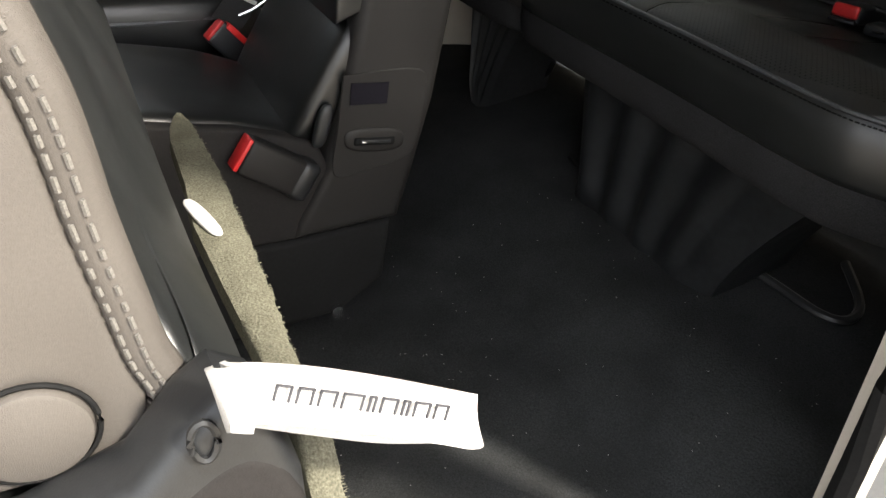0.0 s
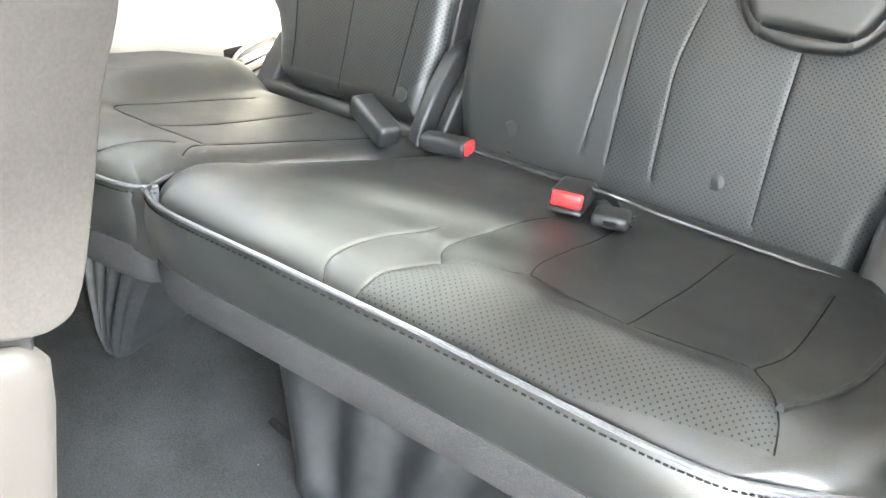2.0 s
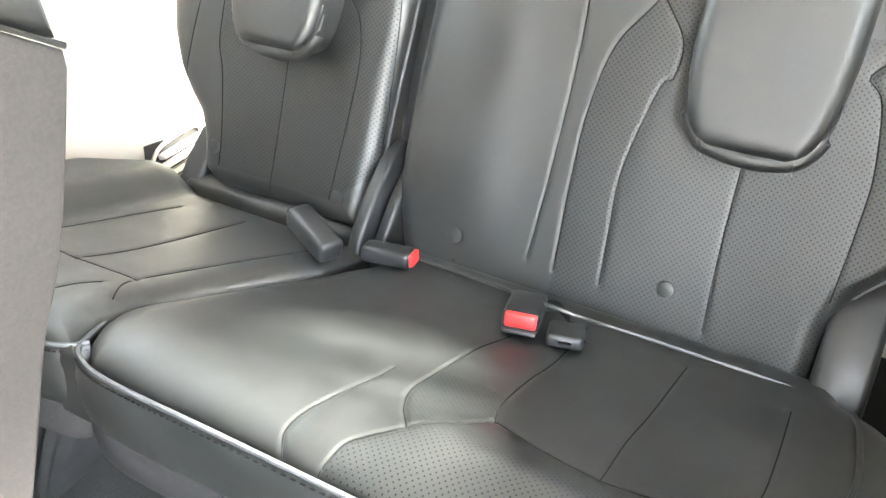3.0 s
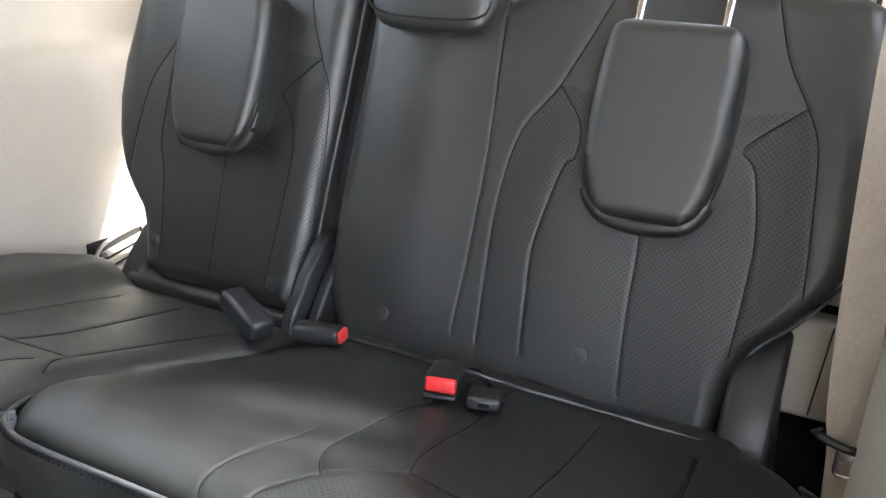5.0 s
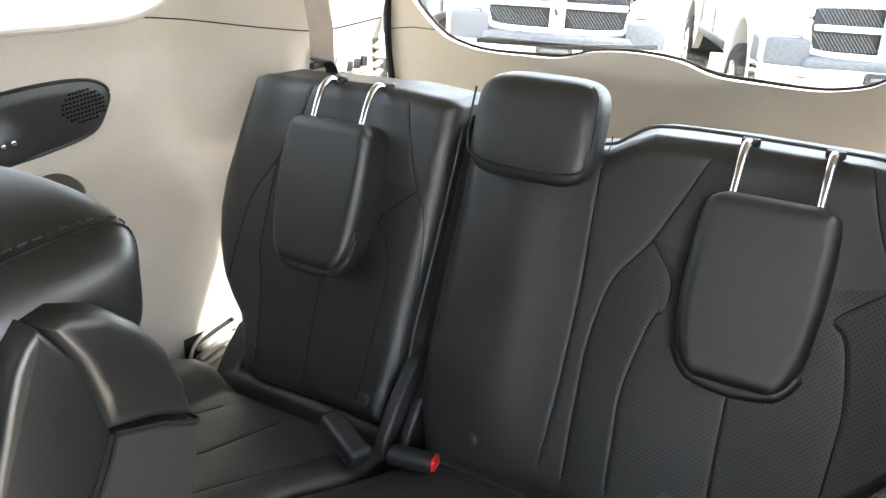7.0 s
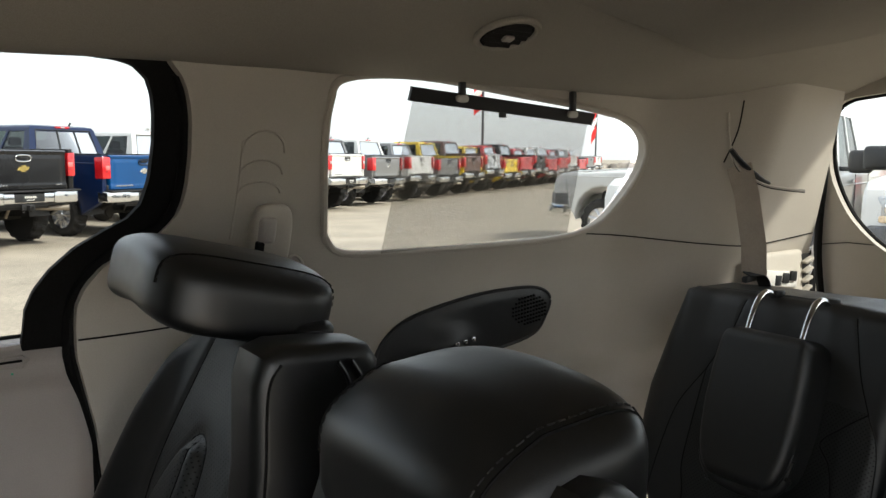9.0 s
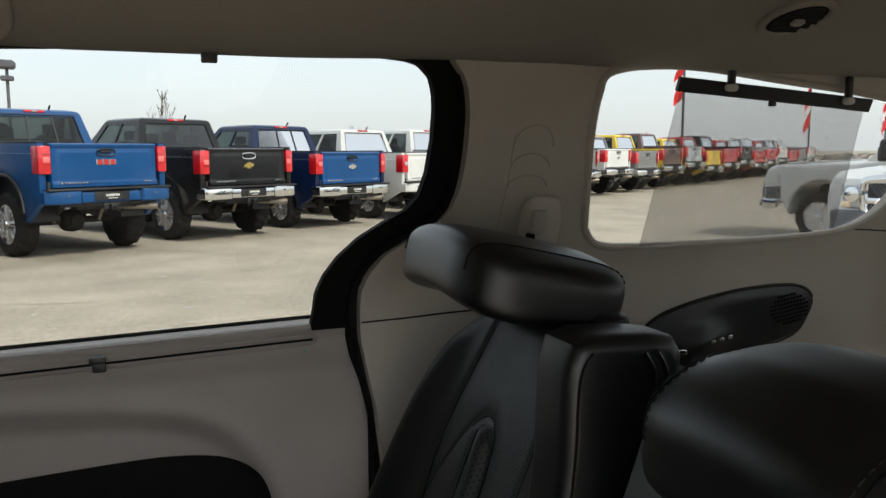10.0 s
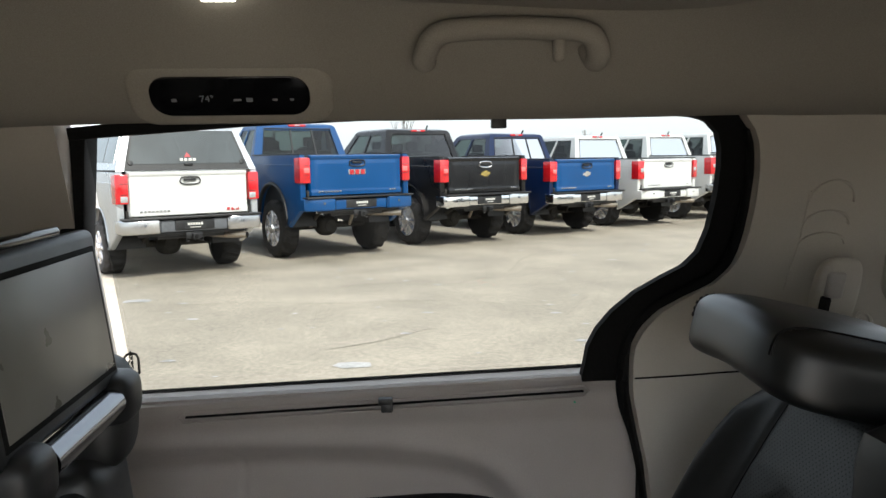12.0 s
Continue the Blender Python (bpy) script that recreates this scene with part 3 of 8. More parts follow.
# ---------- tailgate ----------
def gate_y(z):
    return -1.85 + 0.35 * (z - 0.95)
half = [(0.0, 1.300), (0.25, 1.292), (0.44, 1.278), (0.50, 1.268), (0.53, 1.24), (0.545, 1.17), (0.545, 1.10), (0.515, 1.02), (0.455, 0.957), (0.40, 0.936), (0.34, 0.928), (0.25, 0.930), (0.16, 0.935), (0.09, 0.955), (0.0, 0.962)]
ring = [(MID + a, b) for a, b in half] + [(MID - a, b) for a, b in half[::-1][1:-1]]
ring = [(p[0] , p[1]) for p in curve2(ring + ring[:1], 3)[:-1]]
gate_out = [(MID - 0.64, 0.03), (MID + 0.64, 0.03), (MID + 0.63, 0.80), (MID + 0.60, 0.98), (MID + 0.56, 1.25), (MID + 0.50, 1.34), (MID - 0.50, 1.34), (MID - 0.56, 1.25), (MID - 0.60, 0.98), (MID - 0.63, 0.80)]
def gate_fn(a, b):
    bulge = 0.035 * float(smoothstep(0.97, 0.90, b)) * float(smoothstep(0.42, 0.12, abs(a - MID)))
    return (a, gate_y(b) + bulge, b)
V, F = cut_sheet(gate_out, [ring], 0.02, gate_fn, np.array((0, -0.022, 0.0)))
gate = tagged(mesh_ob("wall_rear", V, F, CREAM, angle=50), "cream moulded tailgate trim round the rear window", "tailgate", "", "structure")
b = bmesh.new()
b.faces.new([b.verts.new((a, gate_y(z) - 0.020, z)) for a, z in ring])
tagged(part("window_4", b, REARGLASS, None, "", False), "curved rear window of the tailgate", "window", "", "structure")
edge = [(a, gate_y(z) - 0.022, z) for a, z in ring]
part("window_seal", tube(edge, 0.006, 6, closed=True), RUBBER, gate)
for s in (1, -1):
    pts = [(MID + s * a, gate_y(z) + 0.012, z) for a, z in ((0.60, 0.55), (0.605, 0.75), (0.60, 0.90), (0.585, 1.0), (0.555, 1.12), (0.545, 1.2), (0.53, 1.27))]
    part("gate_seal", tube(smooth_path(pts, 5), 0.009, 8), RUBBER, gate)
    part("gate_seam", tube([(MID + s * a, gate_y(z) + 0.001, z) for a, z in ((0.595, 0.955), (0.53, 0.965), (0.47, 0.965))], 0.001, 5), RUBBER, gate)
wiper = thing("rear_wiper", "black rear window wiper resting along the glass", "wiper", at=(0.2, -1.93, 0.93))
part("arm", tube([(0.02, gate_y(0.965) - 0.06, 0.972), (0.2, gate_y(0.95) - 0.06, 0.955), (0.42, gate_y(0.955) - 0.06, 0.952)], 0.006, 8), BLACKPLASTIC, wiper)
part("blade", rbox(0.34, 0.012, 0.012, 0.003, 2, pose(0.27, gate_y(0.955) - 0.055, 0.952, 0, 2, 0)), RUBBER, wiper)

# ---------- front of the cabin, closing it ----------
def front_panel(name, sign, label):
    """Front side wall with the front door's window."""
    outer = [(0.482, 0.03), (0.482, 1.33), (1.15, 1.33), (2.3, 0.88), (2.3, 0.03)]
    hole = [(0.60, 0.86), (0.58, 1.20), (0.63, 1.25), (1.05, 1.235), (1.45, 1.02), (1.55, 0.86)]
    def fn(a, z):
        x = (door_x(z) if z > 0.86 else 0.885) - 0.02
        return (x if sign > 0 else mx(x), a, z)
    V, F = cut_sheet(outer, [hole], 0.03, fn, np.array((0.06 * sign, 0, 0)))
    ob = tagged(mesh_ob(name, V, F, CREAM, angle=50), label, "wall trim", "", "structure")
    return ob, hole


front_r, hole_r = front_panel("wall_front_right", 1, "cream centre pillar and closed front door trim")
front_l, hole_l = front_panel("wall_front_left", -1, "cream centre pillar and front door trim")
pane("window_5", hole_r, lambda a, z: door_x(z) + 0.03, 1, "front door window", TINT)
pane("window_6", hole_l, lambda a, z: door_x(z) + 0.03, -1, "front door window", TINT)
part("pillar_strip", extrude_poly([(0.460, 1.262), (0.490, 1.262), (0.515, 1.02), (0.522, 0.86), (0.486, 0.86), (0.480, 1.02)], 0.05, "x", pose(0.80, 0, 0), 0.004), RUBBER, front_r, "black plastic pillar cover")
part("belt_guide_cover", pillow(0.05, 0.22, 0.035, 3.2, 16, lambda x, y, z: (x + 0.79 - 0.3 * z, y + 0.500, z + 0.945)), WHITEPLASTIC, front_r, "cream rounded belt guide cover")
# Unseen plain wall in the windscreen's place, added to keep front light out.
V, F = cut_sheet([(mx(0.92), 0.0), (0.92, 0.0), (0.78, 1.0), (mx(0.78), 1.0)], [], 0.06, lambda a, q: (a, 2.3 - 1.16 * q, 0.86 + 0.47 * q), np.array((0, 0.02, 0.05)))
tagged(mesh_ob("wall_front", V, F, SHELL), "unseen dark wall added to block light from the front", "wall", "", "structure")
part("dashboard", rbox(1.7, 0.6, 0.85, 0.06, 4, pose(MID, 2.05, 0.45)), SHELL, front_r)

# Door sill and jamb of the open sliding door.
part("door_sill", rbox(0.16, 0.80, 0.05, 0.015, 3, pose(mx(0.90), 0.08, -0.01)), BLACKPLASTIC, wall_left)
jamb_bm = bmesh.new()
jp = [(mx(0.80), -0.50, 0.03), (mx(0.80), -0.505, 0.40), (mx(0.82), -0.49, 0.57), (mx(0.85), -0.42, 0.75), (mx(0.862), -0.345, 0.86), (mx(0.85), -0.37, 0.95), (mx(0.82), -0.45, 1.03), (mx(0.78), -0.48, 1.2), (mx(0.76), -0.47, 1.3)]
lo = [jamb_bm.verts.new(p) for p in jp]
hi = [jamb_bm.verts.new((p[0] - 0.16, p[1] - 0.03, p[2])) for p in jp]
for i in range(len(jp) - 1):
    jamb_bm.faces.new((lo[i], lo[i + 1], hi[i + 1], hi[i]))
ob = part("door_jamb", jamb_bm, material("pale_grey_body_paint", (0.36, 0.355, 0.34), 0.4, 0, 0.5, (0.003, 0.06), (0.1, 0.08)), wall_left, "pale painted metal door jamb")
part("jamb_seal", tube(smooth_path([(mx(0.785), -0.49, 0.03), (mx(0.785), -0.497, 0.40), (mx(0.80), -0.48, 0.57), (mx(0.83), -0.41, 0.75), (mx(0.848), -0.33, 0.86), (mx(0.84), -0.34, 0.94), (mx(0.80), -0.42, 1.015), (mx(0.775), -0.46, 1.08), (mx(0.74), -0.46, 1.2)], 5), 0.012, 8), RUBBER, wall_left)

# ---------- fittings on the right wall ----------
# Pull-up shade in the quarter window.
def q_at(a, z, off=0.0):
    return Vector((0.80 - 0.333 * (z - 0.99) - off, a, z))
shade = thing("roller_shade", "raised black mesh window shade with a dark top rail", "window shade", at=q_at(-0.97, 0.98))
MESH = bpy.data.materials.new("shade_mesh")
MESH.use_nodes = True
nt = MESH.node_tree
nt.nodes.clear()
out = nt.nodes.new("ShaderNodeOutputMaterial")
tr = nt.nodes.new("ShaderNodeBsdfTransparent")
df = nt.nodes.new("ShaderNodeBsdfDiffuse")
df.inputs[0].default_value = (0.20, 0.19, 0.16, 1)
mixn = nt.nodes.new("ShaderNodeMixShader")
uvn = nt.nodes.new("ShaderNodeUVMap")
mp = nt.nodes.new("ShaderNodeMapping")
mp.inputs["Scale"].default_value = (900, 900, 1)
frn = nt.nodes.new("ShaderNodeVectorMath")
frn.operation = "FRACTION"
dsn = nt.nodes.new("ShaderNodeVectorMath")
dsn.operation = "DISTANCE"
dsn.inputs[1].default_value = (0.5, 0.5, 0)
cmpn = nt.nodes.new("ShaderNodeMapRange")
cmpn.inputs[1].default_value, cmpn.inputs[2].default_value = 0.30, 0.50
nt.links.new(uvn.outputs[0], mp.inputs[0])
nt.links.new(mp.outputs[0], frn.inputs[0])
nt.links.new(frn.outputs[0], dsn.inputs[0])
nt.links.new(dsn.outputs["Value"], cmpn.inputs[0])
nt.links.new(cmpn.outputs[0], mixn.inputs[0])
nt.links.new(tr.outputs[0], mixn.inputs[1])
nt.links.new(df.outputs[0], mixn.inputs[2])
nt.links.new(mixn.outputs[0], out.inputs[0])
c = [(-0.775, 0.982), (-1.195, 0.998), (-1.172, 1.218), (-0.785, 1.243)]
V = [q_at(a, z, 0.012) for a, z in c]
ob = mesh_ob("mesh", V, [(0, 1, 2, 3)], MESH, False, uvs=[(a, z) for a, z in c])
under(ob, shade, "black see-through mesh")
part("rail", ribbon([q_at(-0.775, 1.244, 0.017), q_at(-0.98, 1.231, 0.017), q_at(-1.178, 1.218, 0.017)], 0.022, 0.006, (-0.33, 0, 1)), BLACKPLASTIC, shade)
part("pull", rbox(0.006, 0.014, 0.014, 0.002, 2, Matrix.Translation(q_at(-0.965, 1.220, 0.018))), BLACKPLASTIC, shade)
for a, z in ((-0.870, 1.24), (-1.118, 1.224)):
    hk = thing("shade_hook", "black window shade hook with a pale catch", "hook", "shade hooks", at=q_at(a, z + 0.03))
    part("stem", rbox(0.010, 0.012, 0.038, 0.003, 2, Matrix.Translation(q_at(a, z + 0.022, 0.018))), BLACKPLASTIC, hk)
    part("catch", pillow(0.012, 0.013, 0.024, 2.6, 10, lambda x, y, zz, a=a, z=z: tuple(q_at(a, z, 0.026) + Vector((x, y, zz)))), WHITEPLASTIC, hk)

# Black armrest with sockets below the quarter window.
ARM = curve2([(-0.765, 0.755), (-0.79, 0.815), (-0.834, 0.851), (-0.90, 0.871), (-1.0, 0.888), (-1.10, 0.893), (-1.155, 0.887), (-1.182, 0.866), (-1.172, 0.832), (-1.14, 0.797), (-1.05, 0.778), (-0.942, 0.766), (-0.84, 0.752)], 5)
arm = thing("side_armrest", "black recessed armrest panel with sockets in the side trim", "armrest", at=(0.82, -0.97, 0.78))
def arm_fn(a, z):
    d = float(seg_dist(np.array(a), np.array(z), ARM + ARM[:1]))
    dome = 0.02 * math.exp(-(((a + 0.92) / 0.06) ** 2 + ((z - 0.80) / 0.03) ** 2))
    return (wall_x(a, z) - 0.004 - 0.004 * float(smoothstep(0, 0.02, d)) - dome, a, z)
V, F = cut_sheet(ARM, [], 0.008, arm_fn, np.array((0.012, 0, 0)))
under(mesh_ob("panel", V, F, BLACKPLASTIC, angle=60), arm)
part("rim", tube([(wall_x(a, z) - 0.003, a, z) for a, z in ARM], 0.0035, 6, closed=True), BLACKPLASTIC, arm)
part("usb_socket", rbox(0.006, 0.034, 0.010, 0.003, 2, pose(0.790, -0.862, 0.793, 4, 0, 0)), STEEL, arm, "steel rimmed usb socket")
part("socket_hole", rbox(0.006, 0.012, 0.006, 0.001, 1, pose(0.788, -0.868, 0.793)), RUBBER, arm)
part("socket_hole", rbox(0.006, 0.010, 0.006, 0.001, 1, pose(0.788, -0.854, 0.794)), RUBBER, arm)
for i in range(3):
    part("button", rbox(0.005, 0.010, 0.008, 0.002, 2, pose(0.790, -0.935 - 0.018 * i, 0.805 + 0.003 * i)), STEEL, arm)
spk = bmesh.new()
for i in range(13):
    for j in range(9):
        a, z = -1.075 - 0.0075 * i, 0.815 + 0.0075 * j + 0.001 * i
        if (a + 1.125) ** 2 / 0.045 ** 2 + (z - 0.848) ** 2 / 0.03 ** 2 < 1:
            join(spk, cyl(0.0022, 0.003, 6, at=pose(wall_x(a, z) - 0.009, a, z, 0, 90, 0)))
ob = part("speaker_grille", spk, RUBBER, arm)
ob["kind"] = "stuff"

# Cup holder ledge.
cup = thing("cup_holder", "cream oval cup holder sunk into the side shelf", "cup holder", at=(0.78, -1.0, 0.71))
oval = [(0.04 * math.sin(q), 0.020 * math.cos(q)) for q in np.linspace(0, 2 * math.pi, 33)[:-1]]
def on_shelf(a, c, off):
    return (wall_x(-1.04 + a, 0.722 + c) - off, -1.04 + a, 0.722 + c)
part("ring", tube([on_shelf(a, c, 0.001) for a, c in oval], 0.003, 6, closed=True), CREAM, cup)
# Flat taupe disc replaces a real hollow, with shade put into its colour.
wellbm = bmesh.new()
wellbm.faces.new([wellbm.verts.new(on_shelf(a, c, 0.0035)) for a, c in oval])
bmesh.ops.solidify(wellbm, geom=list(wellbm.faces), thickness=0.002)
part("well", wellbm, TAUPE, cup, "flat taupe plate with the hollow's shade in its colour")

# Air outlet louvres low on the trim, beside the rear bench.
def louvre(x, sign, label):
    v = thing("air_louvre", label, "air vent", at=(x, -1.28, 0.33))
    part("frame", tube(smooth_path([(x, -1.215, 0.30), (x, -1.225, 0.345), (x, -1.25, 0.372), (x, -1.31, 0.385), (x, -1.35, 0.38), (x, -1.35, 0.28), (x, -1.24, 0.275)], 4, True), 0.004, 6, closed=True), CREAM, v)
    for i in range(4):
        part("slat", rbox(0.02, 0.11, 0.011, 0.003, 2, pose(x - 0.003 * sign, -1.285 - 0.004 * i, 0.297 + 0.021 * i, -8, 20 * sign, 0)), CREAM, v)
    part("backing", rbox(0.004, 0.14, 0.10, 0.001, 1, pose(x + 0.006 * sign, -1.285, 0.33)), SHELL, v)
louvre(0.695, 1, "cream slatted air outlet in the side trim")

# Belt guide, seat belt and stowage clip on the rear pillar.
def rear_belt(sign):
    def at(x, y, z):
        return (x if sign > 0 else mx(x), y, z)
    s = thing("seat_belt", "beige seat belt hanging from a black pillar guide", "seat belt", "rear seat belts", at=at(0.56, -1.47, 1.1))
    part("webbing", ribbon([at(0.585, -1.452, 1.135), at(0.572, -1.462, 1.08), at(0.552, -1.465, 0.98), at(0.535, -1.45, 0.88), at(0.53, -1.40, 0.70)], 0.046, 0.0014, (0.8 * sign, 0.6, 0.0)), BELT, s)
    part("guide", tube(smooth_path([at(0.585, -1.425, 1.165), at(0.575, -1.45, 1.138), at(0.572, -1.50, 1.11), at(0.578, -1.535, 1.10)], 5), 0.0075, 8, flat=0.6), BLACKPLASTIC, s)
    rim = smooth_path([at(0.598, -1.43, 1.235), at(0.594, -1.432, 1.18), at(0.586, -1.45, 1.13), at(0.566, -1.50, 1.10), at(0.556, -1.56, 1.09), at(0.55, -1.62, 1.085)], 6)
    part("cover_edge", tube(rim, [0.0035] * len(rim), 8, flat=0.7), CREAM, s)
    part("cover_line", tube([p + Vector((-0.001 * sign, 0, -0.004)) for p in rim], 0.0012, 5), SHELL, s)
    part("clip", rbox(0.012, 0.05, 0.012, 0.003, 2, pose(*at(0.522, -1.415, 0.925), 0, 0, 12)), BLACKPLASTIC, s)
    part("strap_loop", ribbon(smooth_path([at(0.52, -1.40, 0.935), at(0.512, -1.43, 0.93), at(0.51, -1.445, 0.905), at(0.515, -1.43, 0.885), at(0.50, -1.42, 0.87)], 4), 0.022, 0.002, (0.8, 0.5, 0.2)), BLACKBELT, s)
    return s
rear_belt(1)
panel = thing("cargo_switch_panel", "small framed row of dark switches in cream trim", "switch panel", at=(0.60, -1.67, 0.89))
part("surround", rbox(0.02, 0.20, 0.16, 0.03, 4, pose(0.628, -1.66, 0.87, 0, 4, 4)), CREAM, panel)
part("frame", rbox(0.008, 0.13, 0.034, 0.003, 2, pose(0.617, -1.66, 0.893, 6, 0, 4)), WHITEPLASTIC, panel)
for i in range(4):
    part("switch", rbox(0.006, 0.024, 0.022, 0.002, 2, pose(0.613, -1.615 - 0.028 * i, 0.888 + 0.003 * i, 6, 0, 4)), BLACKPLASTIC, panel)
gv = thing("pillar_vent", "column of cream louvre slots on the rear pillar", "air vent", at=(0.6, -1.76, 0.86))
for i in range(7):
    part("slat", rbox(0.014, 0.030, 0.007, 0.002, 2, pose(0.622, -1.765, 0.80 + 0.021 * i, -20, 0, 0)), CREAM, gv)
part("backing", rbox(0.006, 0.036, 0.16, 0.002, 1, pose(0.632, -1.765, 0.86)), SHELL, gv)

# Belt height adjuster on the middle pillar.
adj = thing("belt_adjuster", "cream sliding seat belt height adjuster on the pillar", "belt adjuster", at=(0.70, -0.545, 1.06))
def slot(zc, w, h, wall_off):
    pts = [(wall_x(-0.545 + w * math.cos(q), zc + h * math.sin(q)) - wall_off, -0.545 + w * math.cos(q), zc + h * math.sin(q)) for q in np.linspace(0, math.pi, 14)]
    return tube(pts, 0.002, 6)
for zc, h in ((1.150, 0.03), (1.118, 0.02), (1.090, 0.016)):
    part("step", slot(zc, 0.032, h, 0.002), CREAM, adj)
part("track", tube([(wall_x(-0.513, z) - 0.001, -0.513 + 0.0 * z, z) for z in (1.165, 1.10, 1.02)], 0.002, 6), CREAM, adj)
part("slider", pillow(0.03, 0.105, 0.062, 3.5, 16, lambda x, y, z: (x + 0.712 - 0.33 * z, y - 0.545, z + 1.025)), CREAM, adj)
part("thumb_button", rbox(0.014, 0.026, 0.04, 0.006, 3, pose(0.695, -0.535, 1.04, 0, -18, 0)), DOORTRIM, adj)
part("belt_slot", rbox(0.012, 0.012, 0.05, 0.003, 2, pose(0.704, -0.525, 1.0, 0, -18, 0)), RUBBER, adj)
part("belt_ring", tube([(0.69 + 0.004 * math.sin(q), -0.575 + 0.012 * math.cos(q), 0.985 + 0.016 * math.sin(q)) for q in np.linspace(0, 2 * math.pi, 16)[:-1]], 0.003, 6, closed=True), CREAM, adj)

# ---------- fittings on the headliner ----------
def on_roof(x, y, off=0.0):
    return Vector((x, y, roof_z(x, y) - off))
def roof_frame(x, y):
    slope = math.degrees(math.atan((roof_z(x - 0.01, y) - roof_z(x + 0.01, y)) / 0.02))
    return Matrix.Translation(on_roof(x, y)) @ pose(0, 0, 0, 0, slope, 0)
def round_plate(w, h, r, depth, at, bevel):
    """A plate w along y by h along x with rounded corners, depth along z."""
    pts = []
    for cx, cy, q0 in ((h / 2 - r, w / 2 - r, 0), (-h / 2 + r, w / 2 - r, 90), (-h / 2 + r, -w / 2 + r, 180), (h / 2 - r, -w / 2 + r, 270)):
        for k in range(8):
            q = radians(q0 + 90 * k / 7)
            pts.append((cx + r * math.cos(q), cy + r * math.sin(q)))
    return extrude_poly(pts, depth, "z", at, bevel, 3)
hv = thing("climate_panel", "black glossy rear climate display in a beige roof housing", "control panel", at=on_roof(0.595, 0.225))
M = pose(0.652, 0.2465, 1.296, 0, 0, 0) @ pose(0, 0, 0, 0, 52, 0)
part("housing", round_plate(0.242, 0.086, 0.030, 0.036, M @ pose(0, 0, 0.0145), 0.006), HEADLINER, hv)
part("display", round_plate(0.187, 0.054, 0.023, 0.008, M @ pose(0, 0, -0.0015), 0.0015), DISPLAY, hv)
GLYPH = material("pale_display_marks", (0.28, 0.29, 0.30), 0.5)
for dy, w, h in ((0.066, 0.008, 0.010), (-0.008, 0.012, 0.004), (-0.022, 0.010, 0.014), (-0.052, 0.008, 0.006), (-0.052, 0.004, 0.004), (-0.072, 0.006, 0.005)):
    part("mark", rbox(0.0012 + h * 0.3, w * 0.75, 0.0008, 0.0002, 1, M @ pose(0.004, dy, -0.0058)), GLYPH, hv)
curve = bpy.data.curves.new("reading", "FONT")
curve.body, curve.size, curve.extrude = "74\u00b0", 0.012, 0.0003
txt = new("reading", curve)
txt.matrix_world = M @ Matrix(((0, -1, 0, 0.006), (-1, 0, 0, 0.036), (0, 0, -1, -0.0057), (0, 0, 0, 1)))
bpy.context.view_layer.update()
tm = bpy.data.meshes.new_from_object(txt)
world_m = txt.matrix_world.copy()
bpy.data.objects.remove(txt)
tm.transform(world_m)
tm.materials.clear()
tm.materials.append(GLYPH)
under(new("reading", tm), hv, "pale temperature reading")

gh = thing("grab_handle", "beige moulded roof grab handle", "handle", at=(0.59, -0.08, 1.34))
pts = smooth_path([(0.605, 0.015, 1.345), (0.597, 0.018, 1.326), (0.580, 0.018, 1.334), (0.562, 0.004, 1.352), (0.558, -0.04, 1.357), (0.558, -0.12, 1.357), (0.562, -0.162, 1.352), (0.580, -0.178, 1.334), (0.597, -0.178, 1.326), (0.605, -0.172, 1.345)], 6)
part("grip", tube(pts, 0.0135, 12, flat=0.9, up=(0.5, 0, 1)), HEADLINER, gh)
part("coat_hook", rbox(0.014, 0.014, 0.030, 0.006, 3, pose(0.562, -0.128, 1.336)), HEADLINER, gh)

lamp = thing("dome_lamp", "roof lamp bezel with a small lit reading lens", "roof lamp", at=on_roof(0.485, 0.15))
part("bezel", rbox(0.11, 0.27, 0.022, 0.010, 4, roof_frame(0.485, 0.15)), HEADLINER, lamp)
LENS = bpy.data.materials.new("lit_lens")
LENS.use_nodes = True
LENS.node_tree.nodes["Principled BSDF"].inputs["Emission Color"].default_value = (1, 0.93, 0.8, 1)
LENS.node_tree.nodes["Principled BSDF"].inputs["Emission Strength"].default_value = 3.0
part("lens", rbox(0.03, 0.035, 0.006, 0.002, 2, roof_frame(0.515, 0.232) @ pose(0, 0, -0.011)), LENS, lamp)
part("switch", rbox(0.03, 0.05, 0.008, 0.003, 2, roof_frame(0.505, 0.07) @ pose(0, 0, -0.011)), DOORTRIM, lamp)

rv = thing("roof_vent", "round black slatted air vent in the headliner", "air vent", at=on_roof(0.49, -0.80))
M = roof_frame(0.49, -0.80)
part("ring", tube([M @ Vector((0.043 * math.cos(q), 0.043 * math.sin(q), -0.004)) for q in np.linspace(0, 2 * math.pi, 28)[:-1]], 0.005, 8, closed=True), HEADLINER, rv)
part("dish", cyl(0.04, 0.006, 28, at=M @ pose(0, 0, -0.001)), RUBBER, rv)
for i in range(5):
    w = 0.07 * math.sqrt(max(0.05, 1 - ((i - 2) / 2.7) ** 2))
    part("slat", rbox(0.010, w, 0.003, 0.001, 1, M @ pose(-0.024 + 0.012 * i, 0, -0.006, 0, 25, 0)), SHELL, rv)
part("thumb_wheel", rbox(0.012, 0.016, 0.006, 0.002, 2, M @ pose(0.0, 0, -0.010)), DOORTRIM, rv)

